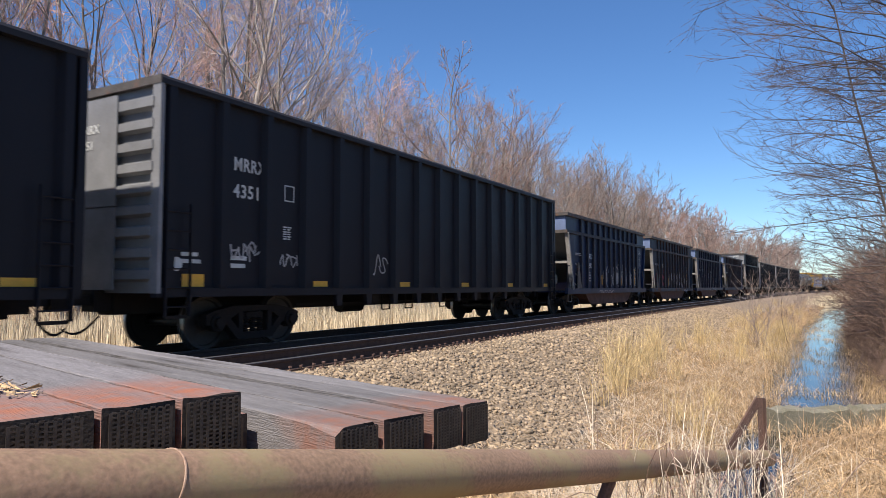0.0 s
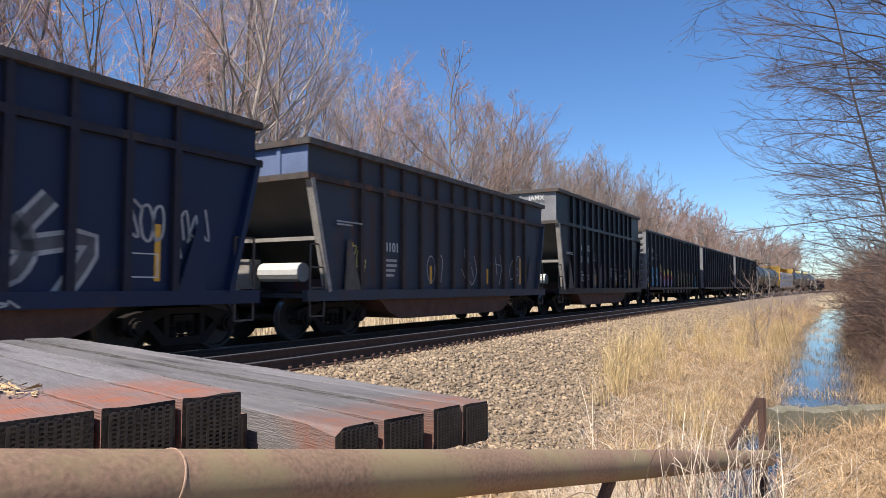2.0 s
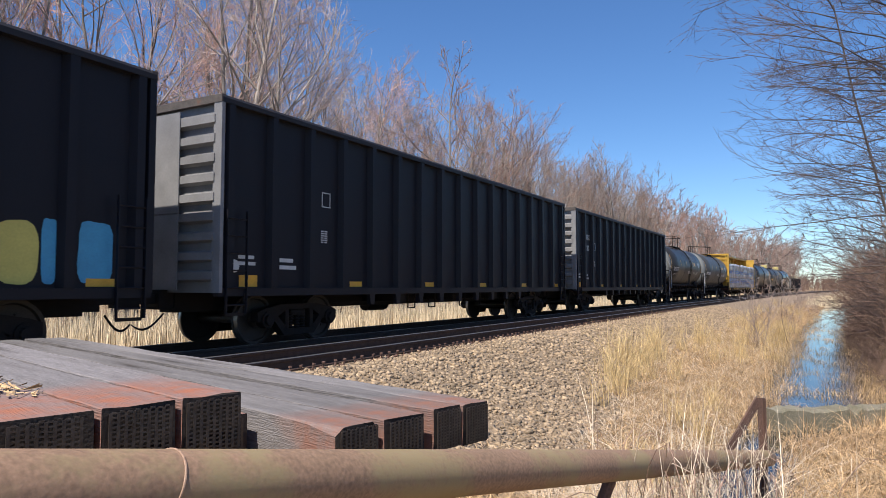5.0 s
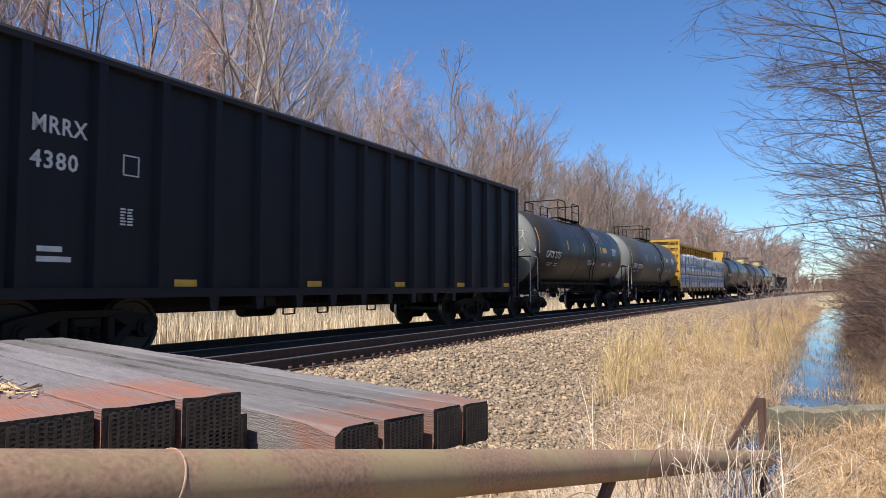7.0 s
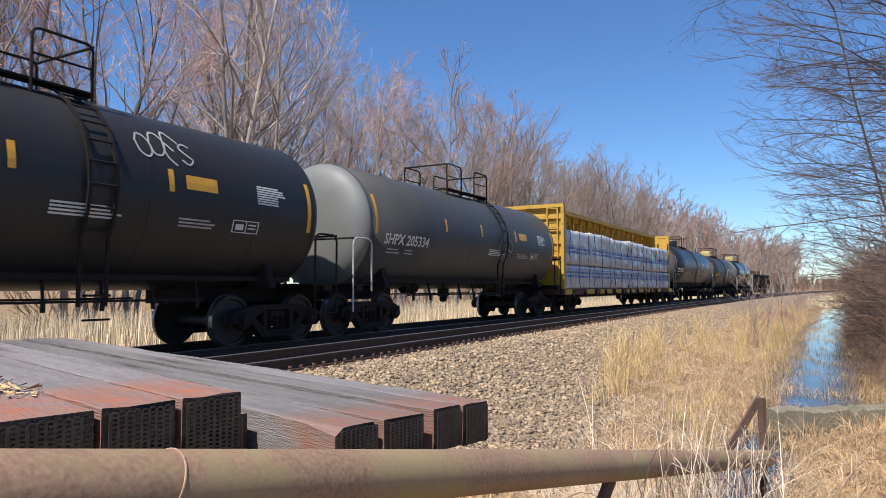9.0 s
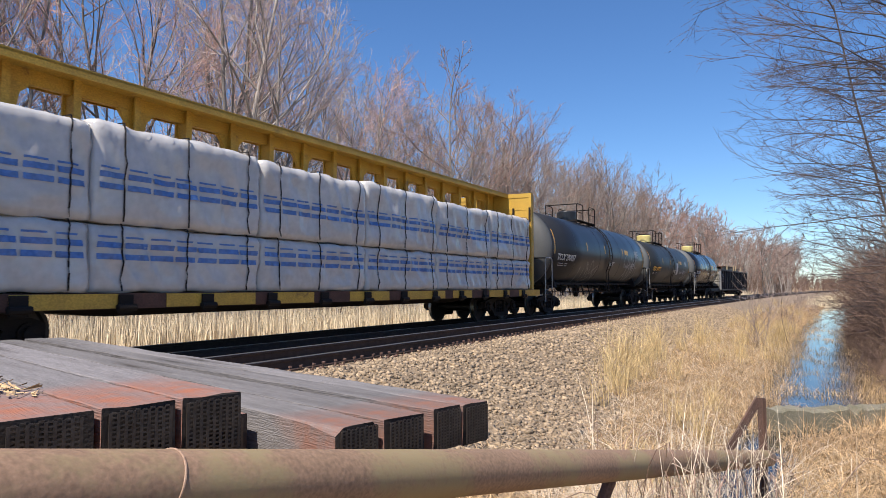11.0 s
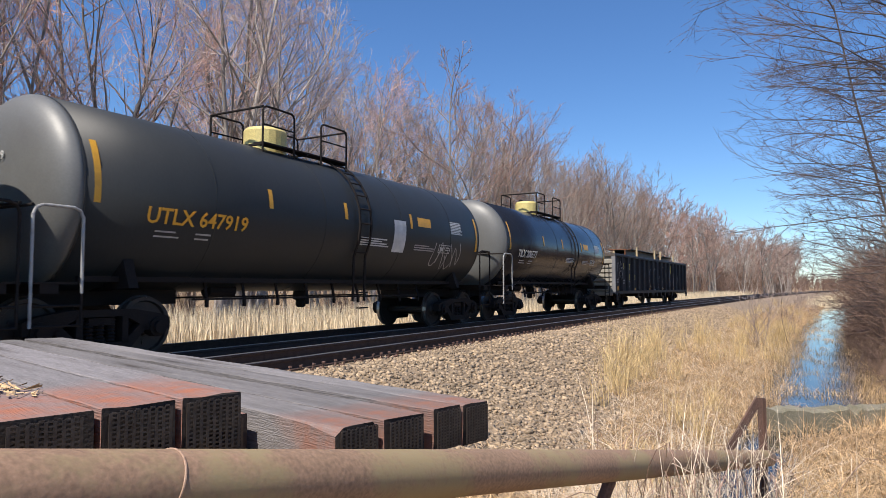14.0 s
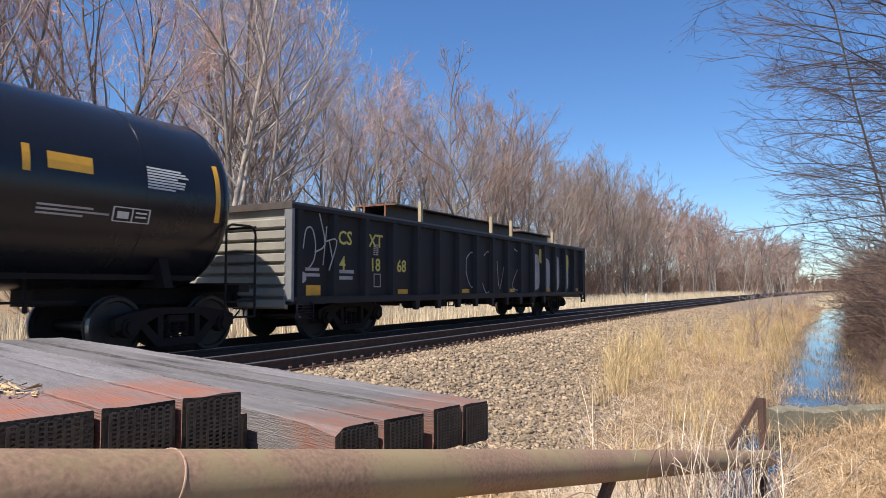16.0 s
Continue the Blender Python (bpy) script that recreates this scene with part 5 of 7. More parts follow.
    for b, k, kind in ((9, 1.14, "b"), (10, 1.0, "o"), (11, 1.02, "b"), (12, 1.0, "b"), (13, 0.98, "h")):
        puffs(car, [(bay[b] + 0.0, lo + 0.01, w - 0.08, k)], OLIVE, y, seed=b, power=3.5)
        puffs(car, [(bay[b] + 0.0, lo + k * 0.72, w - 0.1, k * 0.27)], LEMON, y - 0.002, seed=b + 40, power=2.6)
        holes = {"b": ((0.27, 0.2, 0.16, 0.22), (0.27, 0.6, 0.14, 0.2), (w - 0.13, 0.46, 0.12, 0.12)), "o": ((0.26, 0.34, 0.15, 0.36),), "h": ((0.27, -0.02, 0.15, 0.38), (0.27, 0.66, 0.15, 0.36))}[kind]
        puffs(car, [(bay[b] + p, lo + q, a, c) for p, q, a, c in holes], CRIMSON if kind == "o" else BLACK, y - 0.004, seed=b + 20, power=2.2)
    puffs(car, [(bay[14] + 0.0, lo + 0.0, 0.55, 0.8)], LEMON, y, seed=44)
    puffs(car, [(bay[14] + 0.58, lo + 0.0, 0.2, 0.85), (bay[15] + 0.05, lo, 0.5, 0.85)], CYAN, y, seed=45, power=5)
    for i, c in enumerate("DRUGSKILL"):
        x = -half + 0.225 + step * (4 + i)
        if abs(x) < half - 3.6:
            lettering(c, 0.20, PALE, car, x - 0.06, -1.52 - 0.026, 0.72)
    for z, h, k in ((3.05, 0.5, 1), (2.2, 0.45, 3), (1.62, 0.3, 5)):
        scrawl(car, -half + 0.36, z - 0.3, 0.75, h, PALE, y, 80 + k, 3, 0.04)
    scrawl(car, -half + 0.02, 1.2, 0.3, 0.8, PALE, -1.545, 90, 1, 0.05)


def panel_frame(car, x, y, z, w, h, material=WHITE):
    bm = bmesh.new()
    t = 0.018
    for a, b, c, d in ((0, w, 0, t), (0, w, h - t, h), (0, t, 0, h), (w - t, w, 0, h)):
        box(bm, x + a, x + b, y - 0.002, y + 0.002, z + c, z + d)
    return part("clearance_mark", bm, material, car)


def build_train():
    g = "tall black ribbed gondola car with dusty rim and white stencils"
    gondola(g, -194.34, -177.47, seed=1)
    c = gondola(g, -176.29, -159.42, marks="MRRX", number="4351", seed=2, mark_dx=0.15)
    scrawl(c, -6.95, 1.55, 0.75, 0.28, PALE, -1.407, 31, 4, 0.035)
    scrawl(c, -5.75, 1.45, 0.45, 0.25, PALE, -1.407, 32, 3, 0.03)
    scrawl(c, -2.9, 1.35, 0.6, 0.35, PALE, -1.407, 33, 2, 0.03)
    y = -1.42 - 0.010
    c = hopper("navy blue coal hopper car with sprayed pale markings", -158.06, -145.56, paint=NAVY, marks="MRRX", number="3242", seed=3)
    for i, (x, w, h) in enumerate(((-5.2, 0.7, 0.9), (-1.3, 0.8, 0.85), (-0.3, 0.75, 0.8), (0.6, 0.8, 0.95), (1.7, 0.7, 0.8), (3.0, 0.75, 0.7), (4.0, 0.7, 0.8))):
        scrawl(c, x, 1.12, w, h, PALE, y, 100 + i, 2, 0.06)
    puffs(c, [(-1.2, 1.15, 0.5, 0.6), (0.7, 1.2, 0.5, 0.55), (3.1, 1.15, 0.4, 0.5)], PALE, y + 0.002, seed=3)
    scrawl(c, -2.2, 0.82, 2.2, 0.1, PALE, -1.535, 108, 8, 0.02)
    panel_frame(c, 3.95, y, 1.12, 0.5, 0.4)
    scrawl(c, 3.7, 1.78, 0.72, 0.26, WHITE, y, 109, 4, 0.035)
    scrawl(c, 1.75, 1.1, 0.85, 1.15, PALE, y, 110, 2, 0.05)
    for k in range(4):
        scrawl(c, 5.12, 2.75 - 0.3 * k, 0.42, 0.22, PALE, y, 111 + k, 3, 0.022)
    scrawl(c, 4.98, 1.1, 0.3, 0.95, PALE, y, 116, 1, 0.035)
    c = hopper("faded teal coal hopper car with rust patches and graffiti", -144.05, -131.55, paint=TEAL, marks="MRRX", seed=4)
    for i, (x, paint) in enumerate(((-5.0, CRIMSON), (-3.3, CRIMSON), (-1.35, PALE), (-0.45, PALE), (0.55, PALE), (1.75, PALE), (2.65, PALE))):
        scrawl(c, x, 1.14, 0.72, 0.82, paint, y, 120 + i, 1, 0.19, outline=BLACK)
    scrawl(c, 3.72, 1.9, 0.55, 0.85, WHITE, y, 131, 1, 0.09)
    scrawl(c, 4.85, 1.1, 0.55, 0.5, PALE, y, 132, 2, 0.04)
    puffs(c, [(2.9, 2.5, 0.62, 0.72)], OXIDE, y + 0.003, seed=29, power=6, lab="dull red repair patch")
    panel_frame(c, 3.75, y, 1.15, 0.5, 0.35)
    scrawl(c, 2.8, 0.80, 1.2, 0.11, PALE, -1.535, 128, 6, 0.025)
    c = hopper("navy blue coal hopper car with large white graffiti", -130.12, -117.62, paint=NAVY, marks="MRRX", number="7271", seed=5)
    scrawl(c, -4.35, 2.1, 0.6, 0.75, PALE, y, 140, 2, 0.03)
    scrawl(c, -0.9, 1.05, 4.0, 0.95, GREY_SPRAY, y, 141, 5, 0.16, outline=PALE)
    scrawl(c, 0.3, 2.05, 0.9, 0.35, WHITE, y, 142, 2, 0.05)
    scrawl(c, 3.72, 1.75, 0.62, 0.62, PALE, y, 145, 3, 0.045)
    scrawl(c, 4.6, 1.62, 0.55, 0.7, PALE, y, 146, 3, 0.04)
    panel_frame(c, 3.78, y, 1.2, 0.46, 0.36)
    scrawl(c, -2.4, 1.15, 0.6, 0.9, PALE, y, 143, 1, 0.06)
    scrawl(c, -0.8, 0.80, 3.0, 0.12, PALE, -1.535, 144, 6, 0.03)
    c = hopper("grey-blue rust-streaked coal hopper car", -116.37, -103.87, paint=GREY_BLUE, number="3101", seed=6)
    for i, x in enumerate((-1.7, 0.2, 2.0, 3.4)):
        scrawl(c, x, 1.2, 0.8, 0.75, PALE, y, 150 + i, 2, 0.03)
    scrawl(c, -4.9, 1.3, 0.6, 0.6, LEMON, y, 155, 2, 0.03)
    c = hopper("extra tall black hopper car with overhung ends", -102.47, -89.97, height=4.76, waist=3.5, paint=BLACK, marks="", number="", seed=8)
    x0, st = -6.25 + 1.75, 9.0 / 11
    for i, (a, b) in enumerate((("JA", "10"), ("MX", "14"))):
        lettering(a, 0.36, WHITE, c, x0 + st * (1 + i) + 0.12, y, 2.55)
        lettering(b, 0.36, WHITE, c, x0 + st * (1 + i) + 0.10, y, 2.08)
        bars(c, PALE, x0 + st * (1 + i) + 0.1, y, 1.3, 0.5, 0.28, 2, 1, seed=160 + i)
    lettering("JAMX", 0.26, WHITE, c, -6.26, -0.35, 4.35, facing="end")
    lettering("1014", 0.26, WHITE, c, -6.26, -0.35, 4.05, facing="end")
    panel_frame(c, x0 + st * 3 + 0.25, y, 2.2, 0.3, 0.3)
    outlines = (((0, 0.8), (0.18, 0.8), (0.18, 0.42), (0.3, 0.42), (0.3, 0.8), (0.62, 0.8), (0.6, 0)), ((0, 0.8), (0.62, 0.74), (0.6, 0), (0.5, 0.3), (0.12, 0.3), (0.12, 0.62), (0.3, 0.62), (0.3, 0.3)),
                ((0, 0.8), (0.1, 0), (0.1, 0.5), (0.62, 0.5), (0.62, 0)), ((0, 0.8), (0.6, 0.74), (0.6, 0.35), (0.2, 0.3), (0.6, 0)), ((0, 0.8), (0.6, 0.74), (0.6, 0), (0.5, 0.1), (0.5, 0.45), (0.25, 0.45)))
    for i, shape in enumerate(outlines):             # block letters between the posts
        bm = bmesh.new()
        for (xa, za), (xb, zb) in zip(shape, shape[1:]):
            ribbon(bm, [(xa, za), ((xa + xb) / 2 + 0.01, (za + zb) / 2), (xb, zb)], 0.042)
        part("graffiti", bm, PALE, c, "block letter sprayed in outline", m=pose(0.69 + 0.77 * i + (0.06 if i == 1 else 0), y, 1.1))
    puffs(c, [(-0.85, 1.02, 1.0, 1.1), (-2.0, 1.02, 0.75, 0.85)], GREY_SPRAY, y + 0.003, seed=60, power=2.2)
    bars(c, PALE, 4.55, y, 1.1, 0.42, 0.5, 5, 2, seed=166)
    for i in range(16):                              # scuffs and chipped paint
        xx, zz = random.Random(300 + i).uniform(-4.2, 4.8), random.Random(330 + i).uniform(1.9, 4.4)
        bm = bmesh.new()
        ribbon(bm, [(xx, zz), (xx + 0.03, zz - 0.06), (xx + 0.01, zz - 0.10 - 0.02 * (i % 5))], 0.018)
        part("scuff", bm, PALE, c, m=pose(0, y, 0))
    for i, x in enumerate((x0 + st * 3.9, x0 + st * 6.0)):
        bm = bmesh.new()
        ribbon(bm, [(x + 0.03 * math.sin(k * 1.7 + i), 4.55 - k * 0.22) for k in range(6 if i else 12)], 0.045)
        part("drip_stain", bm, RIM, c, "pale dried drip", m=pose(0, -1.526 if i else y, 0))
    c = gondola("tall black ribbed gondola car with colourful graffiti letters", -88.69, -72.0, marks="CDEX", number="16310", seed=10, mark_dx=0.13)
    paint_graffiti(c, (88.69 - 72.0) / 2)
    gondola(g, -70.72, -53.94, seed=11)
    gondola(g, -52.64, -35.96, marks="MRRX", number="4380", seed=12)
    r, az = 1.45, 2.46
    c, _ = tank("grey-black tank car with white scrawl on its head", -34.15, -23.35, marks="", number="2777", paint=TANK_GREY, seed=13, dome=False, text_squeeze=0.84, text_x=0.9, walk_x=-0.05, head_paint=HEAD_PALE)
    scrawl(c, 1.6, 3.0, 1.0, 0.4, PALE, 0, 170, 4, 0.03, (r, az))
    scrawl_end(c, -5.4 - DISH * r, az, PALE, 171)
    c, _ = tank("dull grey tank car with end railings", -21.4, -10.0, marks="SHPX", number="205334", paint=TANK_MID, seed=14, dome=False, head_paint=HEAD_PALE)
    scrawl(c, 1.0, 1.9, 0.9, 0.6, PALE, 0, 172, 2, 0.03, (r, az))
    flat, half, deck = bulkhead_flat("yellow bulkhead flat car with centre beam", -8.91, 10.40)
    mid = (-8.91 + 10.40) / 2
    n, gap = 6, 0.02
    span = (2 * half - 0.5) / n
    k = 0
    for row in range(2):
        for i in range(n):
            x0 = -half + 0.25 + i * span + gap / 2
            z0 = deck + 0.03 + row * 0.97
            lumber_pack(mid, x0, x0 + span - gap, -1.43, -0.36, z0, z0 + (1.36 + 0.06 * (i % 2) if row else 0.95), k)
            k += 1
    c, _ = tank("glossy black tank car with chalked graffiti", 12.2, 25.9, marks="TCLX", number="290057", seed=15, radius=1.50, axis_z=2.50, head_paint=HEAD_DARK, walk_x=-0.6)
    scrawl(c, -3.3, 1.25, 2.3, 0.95, PALE, 0, 180, 3, 0.03, (1.50, 2.50))
    scrawl(c, 3.0, 1.5, 2.5, 0.95, PALE, 0, 181, 5, 0.045, (1.50, 2.50))
    c, put_on = tank("black tank car with a yellow dome", 27.45, 39.3, marks="UTLX", number="647919", paint=TANK_DUSTY, seed=16, dome_paint=DOME, mark_paint=STRIPE, radius=1.44, axis_z=2.42, text_x=0.95, walk_x=-0.65)
    put_on("notice_panel", 1.55, 2.05, -22, 8, WHITE, "faded pale notice panel")
    scrawl(c, 3.4, 1.6, 1.5, 0.6, PALE, 0, 182, 4, 0.03, (1.44, 2.42))
    tank("black tank car with a pale yellow dome", 41.37, 51.85, marks="TILX", number="200577", paint=TANK_GLOSS, seed=17, dome_paint=DOME, front_out=-0.3, text_x=0.85, text_squeeze=0.86)
    car = gondola("low black gondola car loaded with steel beams", 53.43, 70.89, height=2.66, ribs=17, paint=BLACK_OLD, seed=18, slatted=False, base=0.80, number="", marks="", mark_paint=PALE, end_paint=END_PALE)
    step = (70.89 - 53.43 - 0.45) / 16
    for i, (d, hole) in enumerate((("4", 0), ("18", 1), ("68", 2))):
        lettering(d, 0.40, LEMON, car, -8.73 + 0.225 + step * (1 + i) + 0.25, -1.407, 1.42)
        if i < 2:
            lettering(("CS", "XT")[i], 0.40, LEMON, car, -8.73 + 0.225 + step * (1 + i) + 0.2, -1.407, 1.95)
    scrawl(car, -8.4, 1.55, 0.95, 0.8, PALE, -1.528, 191, 3, 0.03)
    for i in range(4):
        scrawl(car, -1.6 + step * i, 0.95, 0.7, 1.2, PALE, -1.407, 192 + i, 1, 0.035)
    puffs(car, [(3.2 + step * i * 0.95, 0.95, 0.75, 1.25 - 0.1 * (i % 2)) for i in range(4)], PALE, -1.407, seed=70, power=4)
    puffs(car, [(3.9, 1.9, 0.35, 0.5), (6.5, 1.7, 0.5, 0.6)], LEMON, -1.409, seed=77, power=4)
    beams(62.16, 8.73)


def beams(mid, half):
    """Stacks of steel beams with wooden stakes, lying in the low wagon."""
    for x0, x1, z1, y0 in ((-6.6, -5.2, 2.80, -0.5), (-4.9, 2.6, 3.06, -1.25), (2.75, 6.0, 2.98, -1.2), (-5.2, 6.0, 2.9, 0.1)):
        thing = new("beam_stack")
        tagged(thing, "dark steel beams stacked in a gondola car with wooden stakes", "steel beams", "beam stacks in the gondola")
        CARS.append((thing, mid))
        z0 = 1.06
        n = 3
        for i in range(n):
            for j in range(2):
                h = (z1 - z0) / n
                bm = bmesh.new()
                za, zb = z0 + i * h, z0 + (i + 1) * h - 0.01
                ya = y0 + j * 0.62
                out = [(ya, za), (ya + 0.6, za), (ya + 0.6, za + 0.03), (ya + 0.32, za + 0.03), (ya + 0.32, zb - 0.03), (ya + 0.6, zb - 0.03), (ya + 0.6, zb), (ya, zb), (ya, zb - 0.03), (ya + 0.28, zb - 0.03), (ya + 0.28, za + 0.03), (ya, za + 0.03)]
                prism(bm, [(a, b) for a, b in out], "x", x0, x1)
                for f in bm.faces:
                    c = f.calc_center_median()
                    f.material_index = 1 if c.x < x0 + 0.001 else 0
                part("beam", bm, [BEAM, BEAM_END], thing)
        if y0 < 0:
            for x in ((x0 + 1.0, x1 - 2.4, x1 - 0.9) if x1 - x0 > 4 else (x1 - 0.4,)):
                bm = bmesh.new()
                box(bm, x, x + 0.1, y0 - 0.1, y0 - 0.01, 1.06, z1 + 0.14)
                part("stake", bm, WOOD, thing, "pale wooden stake")


# the train's run: seconds and metres rolled
RUN = [(0.0, -182.87), (0.5, -168.71), (1.0, -154.56), (1.5, -140.4), (2.0, -126.26), (2.4, -115.04), (2.6, -109.44), (2.7, -106.64), (2.8, -103.85), (2.9, -102.20), (3.0, -101.06), (3.1, -99.93), (3.3, -97.66), (3.6, -94.25),
       (4.0, -89.71), (4.2, -87.44), (5.0, -78.47), (6.0, -67.26), (6.5, -61.66), (7.0, -56.03), (7.5, -50.39), (8.0, -44.74), (8.5, -39.1), (9.0, -33.48), (9.5, -27.87), (10.5, -16.69), (11.3, -7.76), (12.0, 0.0), (12.5, 5.52), (13.0, 11.01),
       (13.5, 16.5), (14.0, 21.97), (14.5, 27.45), (15.0, 32.94), (15.5, 38.45), (16.0, 43.97)]


def motions():
    rt, rs = zip(*RUN)
    for car, mid in CARS:
        rows = []
        for t, r in RUN:
            s = mid - r
            rows.append((t, Matrix.Translation(at(s, TRACK, RAIL)) @ pose(0, 0, 0, 0, 0, math.degrees(math.atan(-BEND * max(s, 0))))))
        walk(car, rows)
    # wheels roll while they are in sight
    mids = {car: mid for car, mid in CARS}
    for car, wheel, place, off in WHEELSETS:
        rows, turn, last = [], 0.0, None
        for i in range(0, 481):
            t = i / 30
            r = float(np.interp(t, rt, rs))
            s = mids[car] + off - r
            seen = -3 < s < 75
            if last is not None and seen:
                turn -= min((r - last) / 0.457, 1.4)
            edge = i in (0, 480)
            if seen or edge:
                rows.append((t, Matrix.Translation(place) @ Matrix.Rotation(turn, 4, 'Y')))
            last = r
        walk(wheel, rows)


# ---------------------------------------------------------------- the timber stack and the pipe
E1 = Vector((0.970, -0.241, 0)).normalized()      # along the row of timber ends
E2 = Vector((0.241, 0.970, 0)).normalized()       # along the timbers
FW = Vector((math.cos(_head), math.sin(_head), 0))
RT = Vector((math.sin(_head), -math.cos(_head), 0))


def spot(x, y, depth):
    """A place at a depth along the view's level axis, x and y as tangents right and up of it."""
    return FW * depth + RT * (x * depth) + Vector((0, 0, EYE + y * depth))


def timber_mesh(length, width, height, seed, top_mat, ends_mat):
    """A squared timber with worn arrises; x across, y along, z up, its near end at y = 0."""
    rng = random.Random(seed)
    bm = bmesh.new()
    rng_wear = 11.0 if seed == 30 else rng.uniform(0.1, 0.8)
    n = max(4, int(length / 0.18))
    c = 0.0025
    rings = []
    for i in range(n + 1):
        y = length * i / n
        wear = 1.0 + rng_wear * max(0, 1 - y / 0.22)
        ring = []
        if i > 0:
            wear += 2.2 * max(0, noise.noise((y * 3.1, seed * 1.3, 5)))
        for x, z in ((0, 0), (width, 0), (width, height - c * wear), (width - c * wear, height), (width * 0.66, height), (width * 0.33, height), (c * wear, height), (0, height - c * wear)):
            k = 0.005
            ring.append(bm.verts.new((x + k * noise.noise((x * 9, y * 4, seed)), y + (0.012 * noise.noise((x * 30, z * 30, seed)) if i == 0 else 0), z + k * noise.noise((x * 11 + 5, y * 3, seed * 1.7)))))
        rings.append(ring)
    for a, b in zip(rings, rings[1:]):
        for i in range(8):
            f = bm.faces.new((a[i], a[(i + 1) % 8], b[(i + 1) % 8], b[i]))
    f = bm.faces.new(rings[0][::-1])
    f.material_index = 1
    f = bm.faces.new(rings[-1])
    f.material_index = 1
    return to_mesh(bm, "timber", [top_mat, ends_mat])


def plate_mesh(width, height, seed):
    """A pressed nail plate: a lattice of slots over a timber's end."""
    bm = bmesh.new()
    nx, nz = 8, 12
    t = 0.003
    for i in range(nx + 1):
        x = width * i / nx
        box(bm, x - 0.0045, x + 0.0045, -t, 0, 0, height)
    for k in range(nz + 1):
        z = height * k / nz
        for i in range(nx):
            off = 0.003 * (i % 2)
            box(bm, width * i / nx + 0.004, width * (i + 1) / nx - 0.004, -t * 0.9, 0, z - 0.0026 + off, z + 0.0026 + off)
    return to_mesh(bm, "nail_plate", PLATE)


def build_stack():
    """Old track timbers piled beside the line, some with nail plates on their ends."""
    base = Matrix(((E1.x, E2.x, 0, 0), (E1.y, E2.y, 0, 0), (0, 0, 1, 0), (0, 0, 0, 1)))
    tw, thk = 0.222, 0.176
    d = 1.96                                      # from the eye to the plane of the ends
    plate = plate_mesh(0.17, 0.155, 1)

    def lay(u, v, top, length, width, m, seed, plated=True, label=""):
        """u along the ends' row, v along the timbers."""
        me = timber_mesh(length, width, thk, seed, m, TAR)
        ob = put("timber", me, None, Matrix.Translation(E1 * u + E2 * v + Vector((0, 0, EYE + top - thk))) @ base)
        tagged(ob, label or "weathered grey railway timber with a tarred end in a stack", "timber", "stacked track timbers")
        if plated:
            put("nail_plate", plate, ob, pose((width - 0.17) / 2 if width > 0.18 else 0.012, -0.012, 0.008) @ Matrix.Diagonal((min(1.0, (width - 0.024) / 0.17), 1, 1, 1)), "rusty pressed nail plate")
        return ob
    # u of a point on the ends' plane at a given tangent x right of the axis
    phi = math.atan2(E1.dot(RT), E1.dot(FW))

    def u_of(px):
        x = (px - 784) / 1184
        way = FW + RT * x
        k = d / way.dot(E2)
        return (way * k).dot(E1)
    red = "red-brown worn railway timber with a plated end in a stack"
    for i, (a, b) in enumerate(((-8, 183), (187, 323), (328, 436))):
        lay(u_of(a), d, -0.337, 4.3 + 0.2 * i, u_of(b) - u_of(a) - 0.012, TIMBER_RED, 10 + i, True, red)
    lay(u_of(8) - 0.25, d + 0.02, -0.340, 4.0, 0.235, TIMBER_RED, 21, True, red)
    lay(u_of(8) - 0.50, d - 0.03, -0.338, 4.2, 0.235, TIMBER_RED, 22, True, red)
    for i, (a, b) in enumerate(((597, 674), (682, 752), (768, 815), (819, 862))):
        lay(u_of(a), d, -0.513 - 0.004 * (i % 2), 5.6, u_of(b) - u_of(a) - 0.008, TIMBER, 30 + i)
    u = u_of(597)
    for i in range(6):
        lay(u - 0.245 * (i + 1) - 0.03, d + 0.52 + 0.04 * (i % 3), -0.517 - 0.006 * (i % 2), 5.2, 0.222, TIMBER, 40 + i)
    for row in range(1, 5):
        for i in range(8):
            lay(u + 0.62 - 0.26 * i - 0.05 * row, d + 0.28 + 0.05 * ((i * 7 + row) % 4), -0.517 - row * 0.179, 5.0, 0.235, TIMBER, 60 + row * 10 + i, plated=False)
    # straw and splinters lying on the upper timbers
    rng = random.Random(3)
    vs, fs = [], []
    for i in range(420):
        p = E1 * (u_of(160) + rng.uniform(-0.75, 0.1) * 0.4 - 0.05) + E2 * (d + rng.uniform(0.35, 1.4)) + Vector((0, 0, EYE - 0.334 + rng.uniform(0.001, 0.012)))
        a = rng.gauss(0.2, 0.5)
        q = (E2 * math.cos(a) + E1 * math.sin(a)) * rng.uniform(0.03, 0.10)
        n = Vector((-q.y, q.x, 0)).normalized() * rng.uniform(0.002, 0.006)
        k = len(vs)
        vs += [p - n, p + q - n * 0.4 + Vector((0, 0, rng.uniform(0, 0.01))), p + q + n * 0.4, p + n]
        fs.append((k, k + 1, k + 2, k + 3))
    tagged(new("straw_litter", raw_mesh("straw_litter", [tuple(v) for v in vs], fs, STRAW)), "loose straw and splinters lying on the timbers", "straw", kind="stuff")


